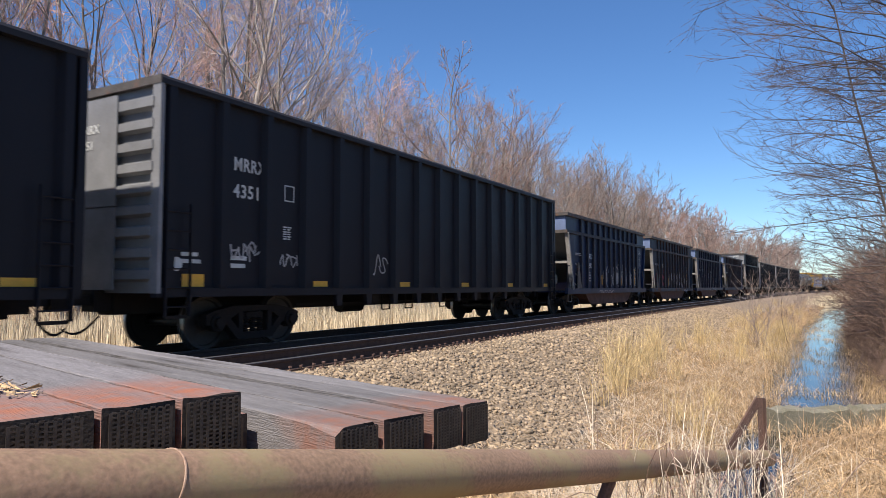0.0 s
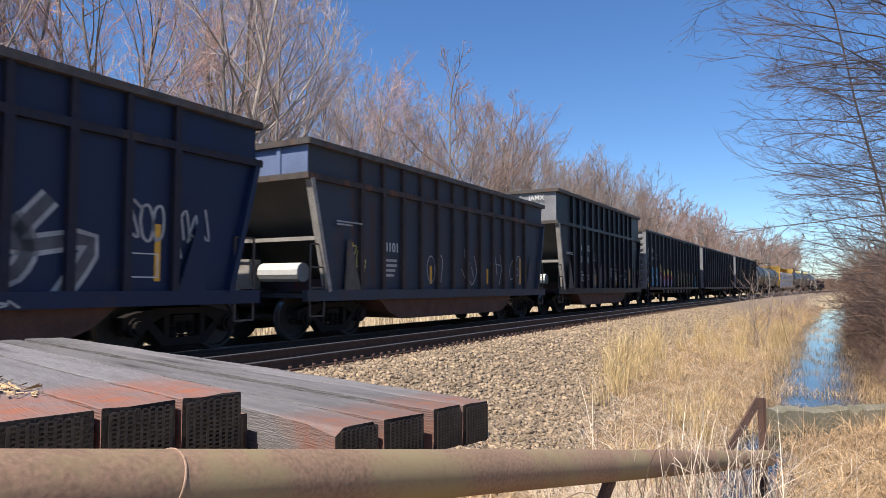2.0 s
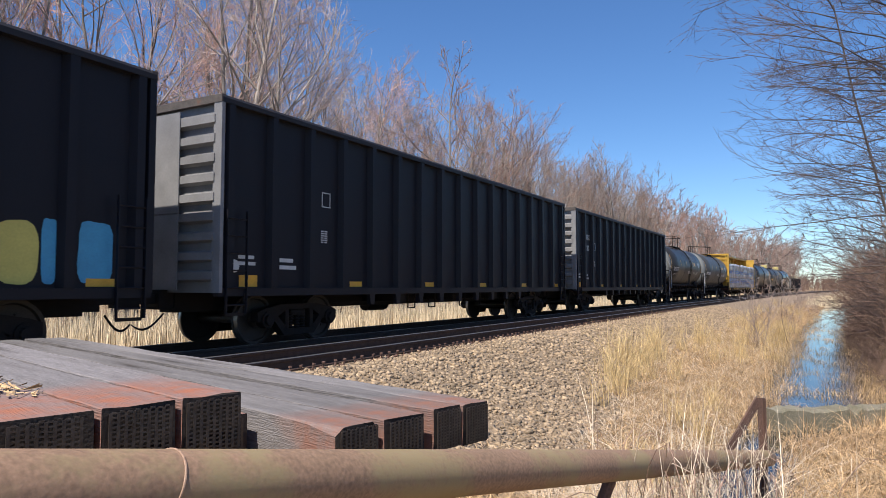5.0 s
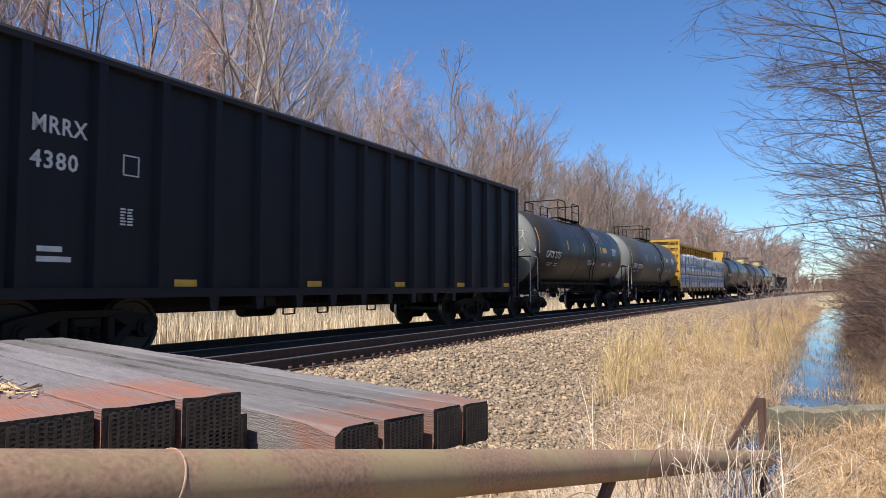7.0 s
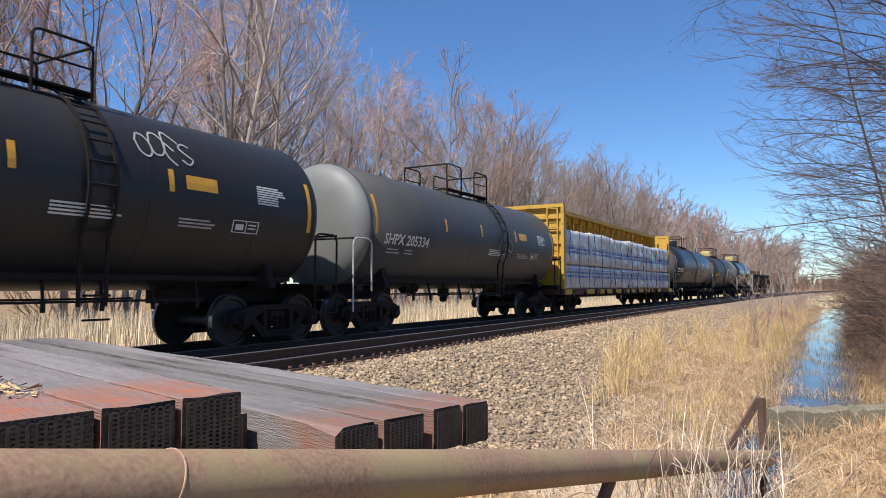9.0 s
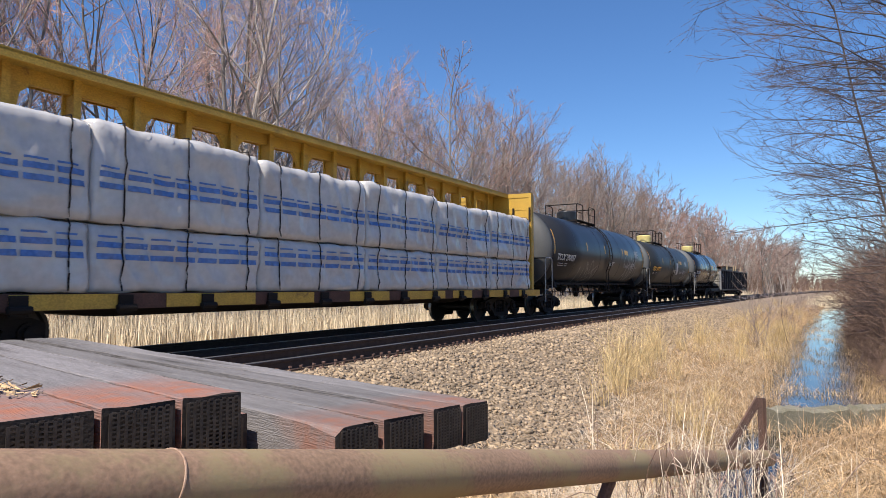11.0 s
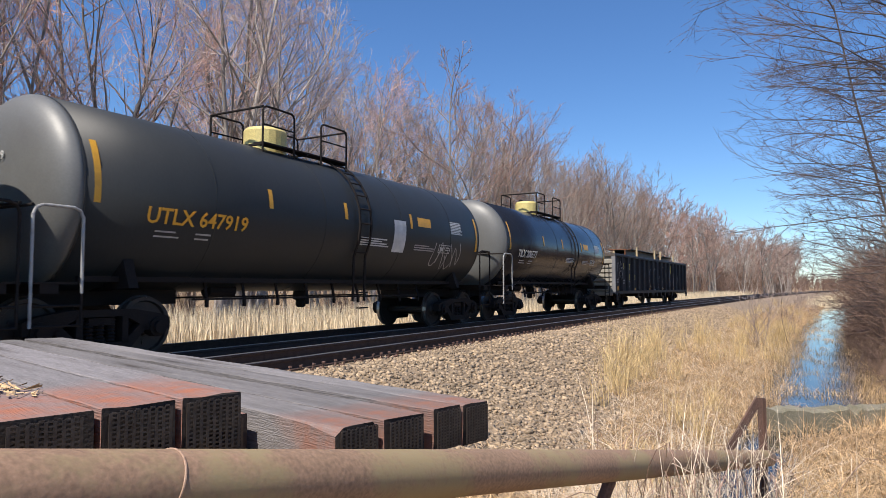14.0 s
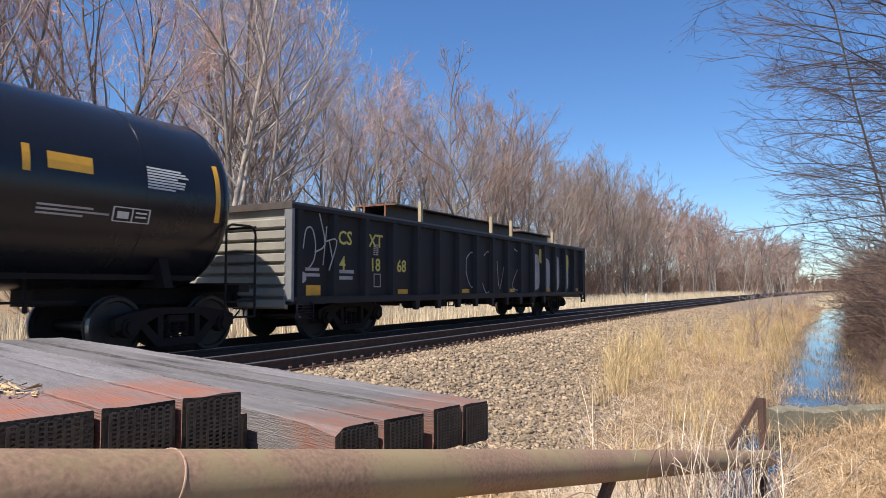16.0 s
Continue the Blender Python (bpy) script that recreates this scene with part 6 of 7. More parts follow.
def build_pipe():
    thing = new("steel_pipe")
    tagged(thing, "rust-brown sloping steel pipe rail with lichen stains", "pipe rail")
    r = 0.084

    def axis_at(px):
        dia = 156 - 0.095 * px
        depth = 2 * r * 1184 / dia
        yc = 799 + (156 - 0.095 * px) / 2 - max(0, px - 850) * 0.004
        y = (441 - yc) / 1184
        ang = math.atan(y) + radians(3.24)
        return spot((px - 784) / 1184, math.tan(ang), depth)
    a, b = axis_at(-260), axis_at(1350)
    bm = bmesh.new()
    n = 40
    d = (b - a).normalized()
    u = d.cross(Vector((0, 0, 1))).normalized()
    w = u.cross(d)
    prev = None
    for i in range(n + 1):
        p = a.lerp(b, i / n)
        ring = [bm.verts.new(p + (u * math.cos(k * math.tau / 32) + w * math.sin(k * math.tau / 32)) * r) for k in range(32)]
        if prev:
            for k in range(32):
                bm.faces.new((prev[k], prev[(k + 1) % 32], ring[(k + 1) % 32], ring[k]))
        else:
            bm.faces.new(ring[::-1])
        prev = ring
    bm.faces.new(prev)
    part("pipe", bm, PIPE, thing, smooth_faces=True)
    seam = axis_at(292)
    bm = bmesh.new()
    for i in range(36):
        t0, t1 = i * math.tau / 36, (i + 1) * math.tau / 36
        p0 = seam + (u * math.cos(t0) + w * math.sin(t0)) * (r + 0.001) + d * 0.02 * math.sin(t0 * 1.0)
        p1 = seam + (u * math.cos(t1) + w * math.sin(t1)) * (r + 0.001) + d * 0.02 * math.sin(t1 * 1.0)
        rod(bm, p0, p1, 0.003, 6)
    part("weld_seam", bm, BEAD, thing, "raised weld bead")
    for px, lean in ((1085, (-0.28, 0.0)), (1330, (0.0, 0.0))):
        p = axis_at(px)
        g = ground_z(p.x, p.y - bend(p.x)) - 0.15
        bm = bmesh.new()
        q = Vector((p.x, p.y, g)) + RT * lean[0]
        rod(bm, p, q, 0.035, 10)
        part("support_leg", bm, IRON, thing)
    p = axis_at(790)
    bm = bmesh.new()
    rod(bm, p + Vector((0, 0, -r - 0.22)) + u * -r, p + Vector((0, 0, 0.01)) - u * (r + 0.006), 0.008, 8)
    part("bolt", bm, IRON, thing)
    # the upright angle post with its brace at the pipe's far end
    post = new("brace_post")
    tagged(post, "rusty angle-iron post with a diagonal brace by the ditch", "post")
    p = axis_at(1347) + FW * 0.10
    g = ground_z(p.x, p.y - bend(p.x)) - 0.4
    dep = p.dot(FW)
    topz = EYE + math.tan(math.atan((441 - 704) / 1184) + radians(3.24)) * dep
    bm = bmesh.new()
    box(bm, -0.032, 0.032, -0.008, 0.0, g, topz)
    box(bm, 0.024, 0.032, -0.06, 0.0, g, topz)
    part("upright", bm, IRON, post, m=Matrix.Translation((p.x, p.y, 0)) @ pose(0, 0, 0, 0, 0, -60))
    bm = bmesh.new()
    top = Vector((p.x, p.y, topz - 0.02)) - RT * 0.02
    low = spot((1276 - 784) / 1184, math.tan(math.atan((441 - 806) / 1184) + radians(3.24)), dep - 0.15)
    bar(bm, top, low, 0.02, 0.085)
    part("brace", bm, IRON, post)


def build_marker():
    post = new("marker_post")
    tagged(post, "small white marker post beyond the rails", "marker post")
    bm = bmesh.new()
    box(bm, -0.06, 0.06, -0.06, 0.06, -0.4, 0.75)
    prism(bm, [(-0.06, 0.75), (0.06, 0.75), (0.0, 0.82)], "y", -0.06, 0.06)
    part("post", bm, WHITE, post)
    post.matrix_basis = Matrix.Translation(at(57, 13.2, ground_z(57, 13.2)))


def build_headwall():
    bm = bmesh.new()
    dep = 11.3
    a = spot((1366 - 784) / 1184, 0, dep)
    b = spot((1640 - 784) / 1184, 0, dep + 0.5)
    top = EYE - 2.06
    d = (b - a)
    d.z = 0
    ln = d.length
    n = 26
    rng = random.Random(8)
    rows = []
    for i in range(n + 1):
        t = i / n
        z = top + 0.05 * noise.noise((t * 5, 1, 0)) - (0.16 if 0.48 < t < 0.6 else 0.03) * rng.random()
        rows.append([bm.verts.new((ln * t, y, zz)) for y, zz in ((0, WATER - 0.7), (0.02 * noise.noise((t * 7, 0, 0)), z - 0.03), (0.03, z), (0.30, z + 0.01), (0.32, WATER - 0.7))])
    for p, q in zip(rows, rows[1:]):
        for i in range(4):
            bm.faces.new((p[i], q[i], q[i + 1], p[i + 1]))
    bm.faces.new(rows[0])
    bm.faces.new(rows[-1][::-1])
    tagged(part("headwall", bm, CONCRETE, m=Matrix.Translation((a.x, a.y, 0)) @ pose(0, 0, 0, 0, 0, math.degrees(math.atan2(d.y, d.x)))), "crumbling mossy concrete culvert wall in the ditch", "concrete wall")


# ---------------------------------------------------------------- loose stones, grass, reeds
def gravel_edge(s):
    """Where the ballast gives way to grass."""
    return 2.55 + 1.55 * smooth(6.5, 18, s) + 0.3 * noise.noise((s * 0.5, 3, 0))


def stones():
    rng = np.random.default_rng(4)
    ico = np.array([(x, y, z) for x in (-0.8, 0.8) for y in (-0.8, 0.8) for z in (-0.8, 0.8)])
    quad = ((0, 1, 3, 2), (4, 6, 7, 5), (0, 4, 5, 1), (2, 3, 7, 6), (0, 2, 6, 4), (1, 5, 7, 3))
    tri = np.array([t for a, b, c, d in quad for t in ((a, b, c), (a, c, d))])
    pts = []
    while len(pts) < 44000:
        u = rng.random()
        s = 2.0 + 46 * u ** 1.9
        q = rng.uniform(2.0, 6.8) if rng.random() < 0.9 else rng.uniform(2.4, 9.0)
        edge = gravel_edge(s)
        if q < edge + 0.4 and rng.random() > (q - edge + 0.5) / 0.9:
            continue
        pts.append((s, q))
    vs, fs = [], []
    for i, (s, q) in enumerate(pts):
        size = 0.014 + 0.030 * rng.random() ** 1.6 + (0.008 if s > 14 else 0.0)
        sh = (ico + rng.uniform(-0.6, 0.6, (8, 3))) * size * np.array((1.1, rng.uniform(0.5, 1), rng.uniform(0.4, 0.85)))
        a, b = rng.uniform(0, math.tau), rng.uniform(-0.8, 0.8)
        ca, sa, cb, sb = math.cos(a), math.sin(a), math.cos(b), math.sin(b)
        sh = sh @ np.array(((1, 0, 0), (0, cb, -sb), (0, sb, cb))) @ np.array(((ca, -sa, 0), (sa, ca, 0), (0, 0, 1)))
        vs.append(sh + np.array((s, q + bend(s), ground_z(s, q) + size * rng.uniform(-0.15, 0.4))))
        fs.append(tri + 8 * i)
    tagged(new("ballast", raw_mesh("ballast", np.concatenate(vs), np.concatenate(fs), STONE)), "loose pale broken ballast stones on the shoulder", "ballast", kind="stuff")


def blades(name, label, spots, height, width, material, lean=0.35, segs=2, seed=1, fold=0.0, category="grass", flat=False, level=None):
    """Many bent flat blades at (s, lat) spots."""
    rng = np.random.default_rng(seed)
    n = len(spots)
    base = np.array([(s, q + bend(s), ground_z(s, q) - 0.02 if level is None else level) for s, q in spots])
    h = rng.uniform(height[0], height[1], n)
    if fold:
        h *= np.array([0.5 + fold * (0.5 + noise.noise((s * 0.8, q * 0.8, 7))) for s, q in spots])
    a = rng.uniform(0, math.tau, n)
    tip = rng.normal(0, lean, n) * h
    if flat:
        ang = rng.uniform(0.85, 1.54, n)
        tip, h = h * np.sin(ang) * 1.6, h * np.cos(ang) + 0.03
    d = np.stack([np.cos(a), np.sin(a), np.zeros(n)], 1)
    wd = rng.uniform(width[0], width[1], n)
    # blades broadly face the line of the view, at a random turn
    f = rng.uniform(0, math.tau, n)
    side = np.stack([np.cos(f), np.sin(f), np.zeros(n)], 1)
    vs = np.zeros((n, 2 * segs + 1, 3))
    for k in range(segs):
        t = k / segs
        c = base + d * (tip * t * t)[:, None]
        c[:, 2] += h * (t ** 0.6 if flat else t) * (1 if flat else np.sqrt(np.clip(1 - (tip / h * t * 0.6) ** 2, 0.1, 1)))
        vs[:, 2 * k] = c - side * (wd * (1 - 0.55 * t))[:, None]
        vs[:, 2 * k + 1] = c + side * (wd * (1 - 0.55 * t))[:, None]
    c = base + d * tip[:, None]
    c[:, 2] += h * (0.85 if flat else np.sqrt(np.clip(1 - (tip / h * 0.6) ** 2, 0.1, 1)))
    vs[:, -1] = c
    m = 2 * segs + 1
    fs = []
    off = (np.arange(n) * m)[:, None]
    for k in range(segs - 1):
        fs.append(off + np.array((2 * k, 2 * k + 1, 2 * k + 3)))
        fs.append(off + np.array((2 * k, 2 * k + 3, 2 * k + 2)))
    fs.append(off + np.array((2 * segs - 2, 2 * segs - 1, 2 * segs)))
    me = raw_mesh(name, vs.reshape(-1, 3), np.concatenate(fs), material)
    return tagged(new(name, me), label, category, kind="stuff")


def build_grass():
    rng = random.Random(11)
    sp = []
    while len(sp) < 52000:                           # matted straw on the near bank
        s = 3.5 + 75 * rng.random() ** 1.9
        q = rng.uniform(0.6, 4.1)
        edge = gravel_edge(s) - 0.1
        if q > edge and rng.random() < 0.93:
            continue
        if noise.noise((s * 0.7, q * 1.1, 3)) < -0.25 and rng.random() < 0.6:
            continue
        sp.append((s, q))
    blades("dry_grass", "dry straw-coloured grass matted over the bank", sp, (0.12, 0.42), (0.0025, 0.006), STRAW, 1.5, 3, 1, 0.5, flat=True)
    sp = []
    for i in range(58):                              # standing tufts
        s = 7.0 + 45 * rng.random() ** 1.3
        q = rng.uniform(1.4, gravel_edge(s) + 0.25)
        if i < 7:
            s, q = rng.uniform(12.5, 18), rng.uniform(2.9, 4.2)
        elif i < 42:
            s = rng.uniform(18, 75)
            q = rng.uniform(1.3, gravel_edge(s) + 0.6)
        for k in range(rng.randint(50, 120)):
            sp.append((s + rng.gauss(0, 0.10), q + rng.gauss(0, 0.10)))
    blades("grass_tufts", "tall bleached grass tufts standing on the bank", sp, (0.25, 0.8), (0.0022, 0.005), TUFT, 0.62, 4, 2)
    sp = []
    for s, q, n, wide in ((13.4, 3.5, 120, 0.16), (14.3, 3.9, 90, 0.14), (16.2, 4.0, 170, 0.2), (18.1, 3.8, 180, 0.22), (19.5, 4.1, 110, 0.2), (24.4, 3.6, 170, 0.2), (11.4, 3.3, 45, 0.12), (27.5, 2.6, 140, 0.25), (21.5, 2.2, 90, 0.3), (33, 2.6, 160, 0.4), (29, 1.6, 160, 0.4), (24, 1.4, 110, 0.3)):
        for k in range(n):
            sp.append((s + rng.gauss(0, wide), q + rng.gauss(0, wide * 0.7)))
    blades("tall_grass", "tall pale clumps of arching switch grass", sp, (0.6, 1.35), (0.0024, 0.0055), TUFT, 0.8, 5, 22)
    sp = []
    while len(sp) < 24000:                           # right bank and beyond the ditch
        s = 3.5 + 80 * rng.random() ** 1.8
        q = rng.uniform(-7, -1.55) if s > 12.0 else rng.uniform(-5, 0.6)
        if len(sp) < 9000:
            s, q = rng.uniform(4.5, 11.3), rng.uniform(-2.2, 0.55)
        sp.append((s, q))
    blades("bank_grass", "tangled brown grass on the far ditch bank", sp, (0.15, 0.5), (0.0025, 0.006), STRAW, 0.8, 3, 3, 0.6, flat=True)
    sp = []
    for i in range(330):                             # tall pale stalks close by
        s = rng.uniform(4.2, 7.5)
        sp.append((s, rng.gauss(0.55, 0.35) - (s - 5) * 0.05 + 0.3))
    blades("pale_stalks", "pale dead stalks standing beside a rusty pipe", sp, (0.4, 1.2), (0.002, 0.0042), STALK, 0.5, 4, 4)
    canes = []                                       # briar canes arching by the pipe's end
    for i in range(110):
        s, q = rng.uniform(3.7, 6.4), rng.gauss(0.75, 0.38)
        a, run, rise = rng.uniform(0, math.tau), rng.uniform(0.25, 0.95), rng.uniform(0.35, 0.85)
        g, pts = ground_z(s, q) - 0.03, []
        for k in range(9):
            t = k / 8
            pts.append((s + math.cos(a) * run * t + rng.gauss(0, 0.008), q + math.sin(a) * run * t + rng.gauss(0, 0.008), g + rise * math.sin(math.pi * (0.08 + 0.8 * t)) / 1.0))
        r = rng.uniform(0.0022, 0.0042)
        canes.append((pts, [r * (1 - 0.6 * k / 8) for k in range(9)]))
    tagged(new("briar_canes", raw_mesh("briar_canes", *tubes(canes[::2], 4), CANE, True)), "thin brown briar canes arching beside a rusty pipe", "briars", kind="stuff")
    tagged(new("bent_stalks", raw_mesh("bent_stalks", *tubes(canes[1::2], 4), STALK, True)), "pale dead stalks bent over beside a rusty pipe", "dead stalks", kind="stuff")
    sp = []
    for i in range(900):
        sp.append((rng.uniform(4.5, 10.5), rng.uniform(-1.9, 0.5)))
    for i in range(10000):
        s = 5 + 30 * rng.random() ** 1.5
        sp.append((s, rng.uniform(1.0, gravel_edge(s))))
    blades("loose_stalks", "pale broken stalks lying over the straw", sp, (0.12, 0.45), (0.002, 0.0045), STALK, 1.0, 4, 15, flat=True)
    sp = []
    for i in range(300):
        s = 12.3 + 60 * rng.random() ** 2.0
        q = rng.choice((rng.uniform(0.45, 1.2), rng.uniform(-1.1, -0.3), rng.uniform(-1, 1)))
        for k in range(rng.randint(8, 60)):
            sp.append((s + rng.gauss(0, 0.28), q + rng.gauss(0, 0.13)))
    blades("ditch_weeds", "dead weeds and stems standing in the ditch water", sp, (0.12, 0.6), (0.003, 0.007), STRAW, 0.9, 3, 14)
    sp = []
    while len(sp) < 3200:                            # dead stems afloat in drifts
        s, q = 12.3 + 34 * rng.random() ** 1.6, rng.uniform(-1.3, 1.1)
        if noise.noise((s * 0.55, q * 1.6, 11)) > 0.08:
            sp.append((s, q))
    blades("floating_straw", "dead stems and straw afloat on ditch water", sp, (0.06, 0.2), (0.003, 0.007), STRAW, 1.0, 2, 31, flat=True, level=WATER + 0.002)
    sp = []
    for i in range(5000):
        sp.append((rng.uniform(88, 170), rng.uniform(-3.2, 3.2)))
    blades("far_grass", "pale grass where the ditch ends", sp, (0.4, 1.1), (0.012, 0.03), REED, 0.25, 2, 16)
    sp = []
    while len(sp) < 46000:                           # reed bed beyond the line
        s = -3 + 150 * rng.random() ** 1.5
        sp.append((s, rng.uniform(16.5, 24)))
    blades("reed_bed", "dense bleached reeds growing beyond the line", sp, (1.0, 1.75), (0.008, 0.02), REED, 0.12, 2, 5, category="reeds")


# ---------------------------------------------------------------- trees
def turned(rng, d, spread):
    """A direction that leaves d by an angle, to a random side."""
    u = np.cross(d, (rng.gauss(0, 1), rng.gauss(0, 1), rng.gauss(0, 1)))
    u = u / (np.linalg.norm(u) + 1e-9)
    return d * math.cos(spread) + u * math.sin(spread)


def polyline(rng, p, d, ln, n, gnarl, lift):
    pts = [np.array(p, float)]
    for j in range(n):
        d = d + np.array((rng.gauss(0, gnarl), rng.gauss(0, gnarl), rng.gauss(0, gnarl * 0.7) + lift))
        d = d / np.linalg.norm(d)
        pts.append(pts[-1] + d * ln / n)
    return pts


def along(pts, t):
    """The place at a share t of a polyline, and its direction there."""
    k = min(max(t, 0.0), 0.9999) * (len(pts) - 1)
    c = int(k)
    d = pts[c + 1] - pts[c]
    return pts[c] + d * (k - c), d / (np.linalg.norm(d) + 1e-9)


def tapered(r0, r1, n):
    return [r0 + (r1 - r0) * (j / n) for j in range(n + 1)]


def crown_tree(seed, height, stems=2, limbs=15, boughs=7, sprays=5, twigs=3, fat=1.0, bark=None, twig=None, low=0.3, stout=1.0):
    """A bare broad-leaved tree: upright stems, rising limbs, boughs, sprays of twigs."""
    rng = random.Random(seed)
    wood, fine = [], []
    for k in range(stems):
        az = rng.uniform(0, math.tau)
        tilt = rng.uniform(0.02, 0.09) if k == 0 else rng.uniform(0.10, 0.24)
        top = height * (0.93 if k == 0 else rng.uniform(0.72, 0.92))
        r0 = height * 0.0070 * stout * (1 if k == 0 else rng.uniform(0.6, 0.85))
        stem = polyline(rng, (0.12 * k * math.cos(az), 0.12 * k * math.sin(az), 0), np.array((math.cos(az) * tilt, math.sin(az) * tilt, 1.0)), top, 10, 0.05, 0.012)
        wood.append((stem, [r0 * (1 - j / 10) ** 0.85 + 0.014 for j in range(11)]))
        for i in range(limbs):
            t = low + (0.97 - low) * ((i + rng.random()) / limbs) ** 0.85
            p, d = along(stem, t)
            shape = math.sin(math.pi * min(1.0, 0.22 + 0.78 * (t - low) / (1 - low)) ** 0.8) ** 0.6
            ln = height * (0.07 + 0.23 * shape) * rng.uniform(0.6, 1.2)
            limb = polyline(rng, p, turned(rng, d, rng.uniform(0.45, 0.95)), ln, 6, 0.11, 0.075)
            rb = min(r0 * 0.5, r0 * 0.62 * (1 - t) + 0.016)
            wood.append((limb, tapered(rb, 0.010, 6)))
            for m in range(boughs):
                u = 0.18 + 0.82 * (m + rng.random()) / boughs
                p2, d2 = along(limb, u)
                l2 = ln * rng.uniform(0.28, 0.52) * (1.15 - 0.55 * u)
                bough = polyline(rng, p2, turned(rng, d2, rng.uniform(0.4, 0.85)), l2, 4, 0.14, 0.065)
                fine.append((bough, tapered(0.012, 0.006, 4)))
                for q in range(sprays):
                    p3, d3 = along(bough, 0.2 + 0.8 * (q + rng.random()) / sprays)
                    l3 = l2 * rng.uniform(0.25, 0.5) + 0.12
                    if not twigs:                     # far trees: plain spikes do
                        fine.append(([p3, p3 + turned(rng, d3, rng.uniform(0.35, 0.8)) * l3 * 1.3], [0.0066, 0.0]))
                        continue
                    spray = polyline(rng, p3, turned(rng, d3, rng.uniform(0.35, 0.8)), l3, 2, 0.18, 0.05)
                    fine.append((spray, [0.0066, 0.0056, 0.0042]))
                    for w in range(twigs):
                        p4, d4 = along(spray, rng.uniform(0.25, 1.0))
                        fine.append(([p4, p4 + turned(rng, d4, rng.uniform(0.3, 0.8)) * rng.uniform(0.14, 0.34)], [0.0052, 0.0]))
    v, f = tubes(wood, 5)
    return raw_mesh("trunk", v, f, bark or BARK, True), raw_mesh("crown", *spikes([(p, [x * fat for x in r]) for p, r in fine]), twig or TWIG)


def sweeping_tree(seed, stem, radius, toward, limbs, reach, low, bark, twig, fat=1.0):
    """A tree whose long thin branches sweep out to one side; stem: points of its trunk; reach: length low down and high up."""
    rng = random.Random(seed)
    stem = [np.array(p, float) for p in stem]
    n = len(stem) - 1
    wood, fine = [(stem, tapered(radius, radius * 0.35, n))], []
    for i in range(limbs):
        t = low + (1 - low) * (i + rng.random()) / limbs
        p, d = along(stem, t)
        az = toward + rng.gauss(0, 0.42) if rng.random() < 0.8 else rng.uniform(0, math.tau)
        el = rng.uniform(0.0, 0.45)
        ln = (reach[0] + (reach[1] - reach[0]) * t) * rng.uniform(0.55, 1.12)
        limb = polyline(rng, p, np.array((math.cos(az) * math.cos(el), math.sin(az) * math.cos(el), math.sin(el))), ln, 9, 0.10, -0.012)
        wood.append((limb, tapered(0.026, 0.006, 9)))
        for m in range(9):
            u = 0.15 + 0.85 * (m + rng.random()) / 9
            p2, d2 = along(limb, u)
            l2 = rng.uniform(0.7, 1.7) * (1.15 - 0.5 * u)
            d2 = turned(rng, d2, rng.uniform(0.3, 0.65))
            bough = polyline(rng, p2, d2, l2, 5, 0.12, 0.02)
            fine.append((bough, tapered(0.0085, 0.004, 5)))
            for q in range(6):
                p3, d3 = along(bough, 0.12 + 0.88 * (q + rng.random()) / 6)
                tip = polyline(rng, p3, turned(rng, d3, rng.uniform(0.25, 0.6)), rng.uniform(0.25, 0.75), 3, 0.13, 0.03)
                fine.append((tip, [0.0052, 0.0046, 0.004, 0.003]))
                for w in range(2):
                    p4, d4 = along(tip, rng.uniform(0.2, 0.9))
                    fine.append(([p4, p4 + turned(rng, d4, rng.uniform(0.3, 0.6)) * rng.uniform(0.12, 0.34)], [0.0042, 0.0]))
    v, f = tubes(wood, 5)
    return raw_mesh("trunk", v, f, bark, True), raw_mesh("crown", *spikes([(p, [x * fat for x in r]) for p, r in fine]), twig)


def thicket(seed, height, canes=11, fat=1.0, twig=None, arch=-0.10, shoots=8, sprigs=5):
    """A bush of arching canes that start together, with side shoots and sprigs."""
    rng = random.Random(seed)
    wood, fine = [], []
    for i in range(canes):
        az = rng.uniform(0, math.tau)
        tilt = rng.uniform(0.1, 0.75)
        p = np.array((rng.gauss(0, 0.22), rng.gauss(0, 0.22), 0.0)) * height * 0.25
        cane = polyline(rng, p, np.array((math.cos(az) * tilt, math.sin(az) * tilt, 1.0)), height * rng.uniform(0.65, 1.15), 6, 0.13, arch * 0.5)
        if i == 0:
            wood.append((cane, tapered(0.024, 0.008, 6)))
        else:
            fine.append((cane, tapered(0.014, 0.005, 6)))
        for m in range(shoots):
            p2, d2 = along(cane, 0.1 + 0.9 * (m + rng.random()) / shoots)
            l2 = height * rng.uniform(0.16, 0.36)
            shoot = polyline(rng, p2, turned(rng, d2, rng.uniform(0.4, 1.0)), l2, 2, 0.2, 0.02)
            fine.append((shoot, tapered(0.008, 0.004, 2)))
            for q in range(sprigs):
                p3, d3 = along(shoot, rng.uniform(0.15, 1.0))
                fine.append(([p3, p3 + turned(rng, d3, rng.uniform(0.3, 1.0)) * rng.uniform(0.1, 0.3) * (0.4 + height * 0.18)], [0.0048, 0.0]))
    v, f = tubes(wood, 4)
    return raw_mesh("trunk", v, f, twig, True), raw_mesh("crown", *spikes([(p, [x * fat for x in r]) for p, r in fine]), twig)


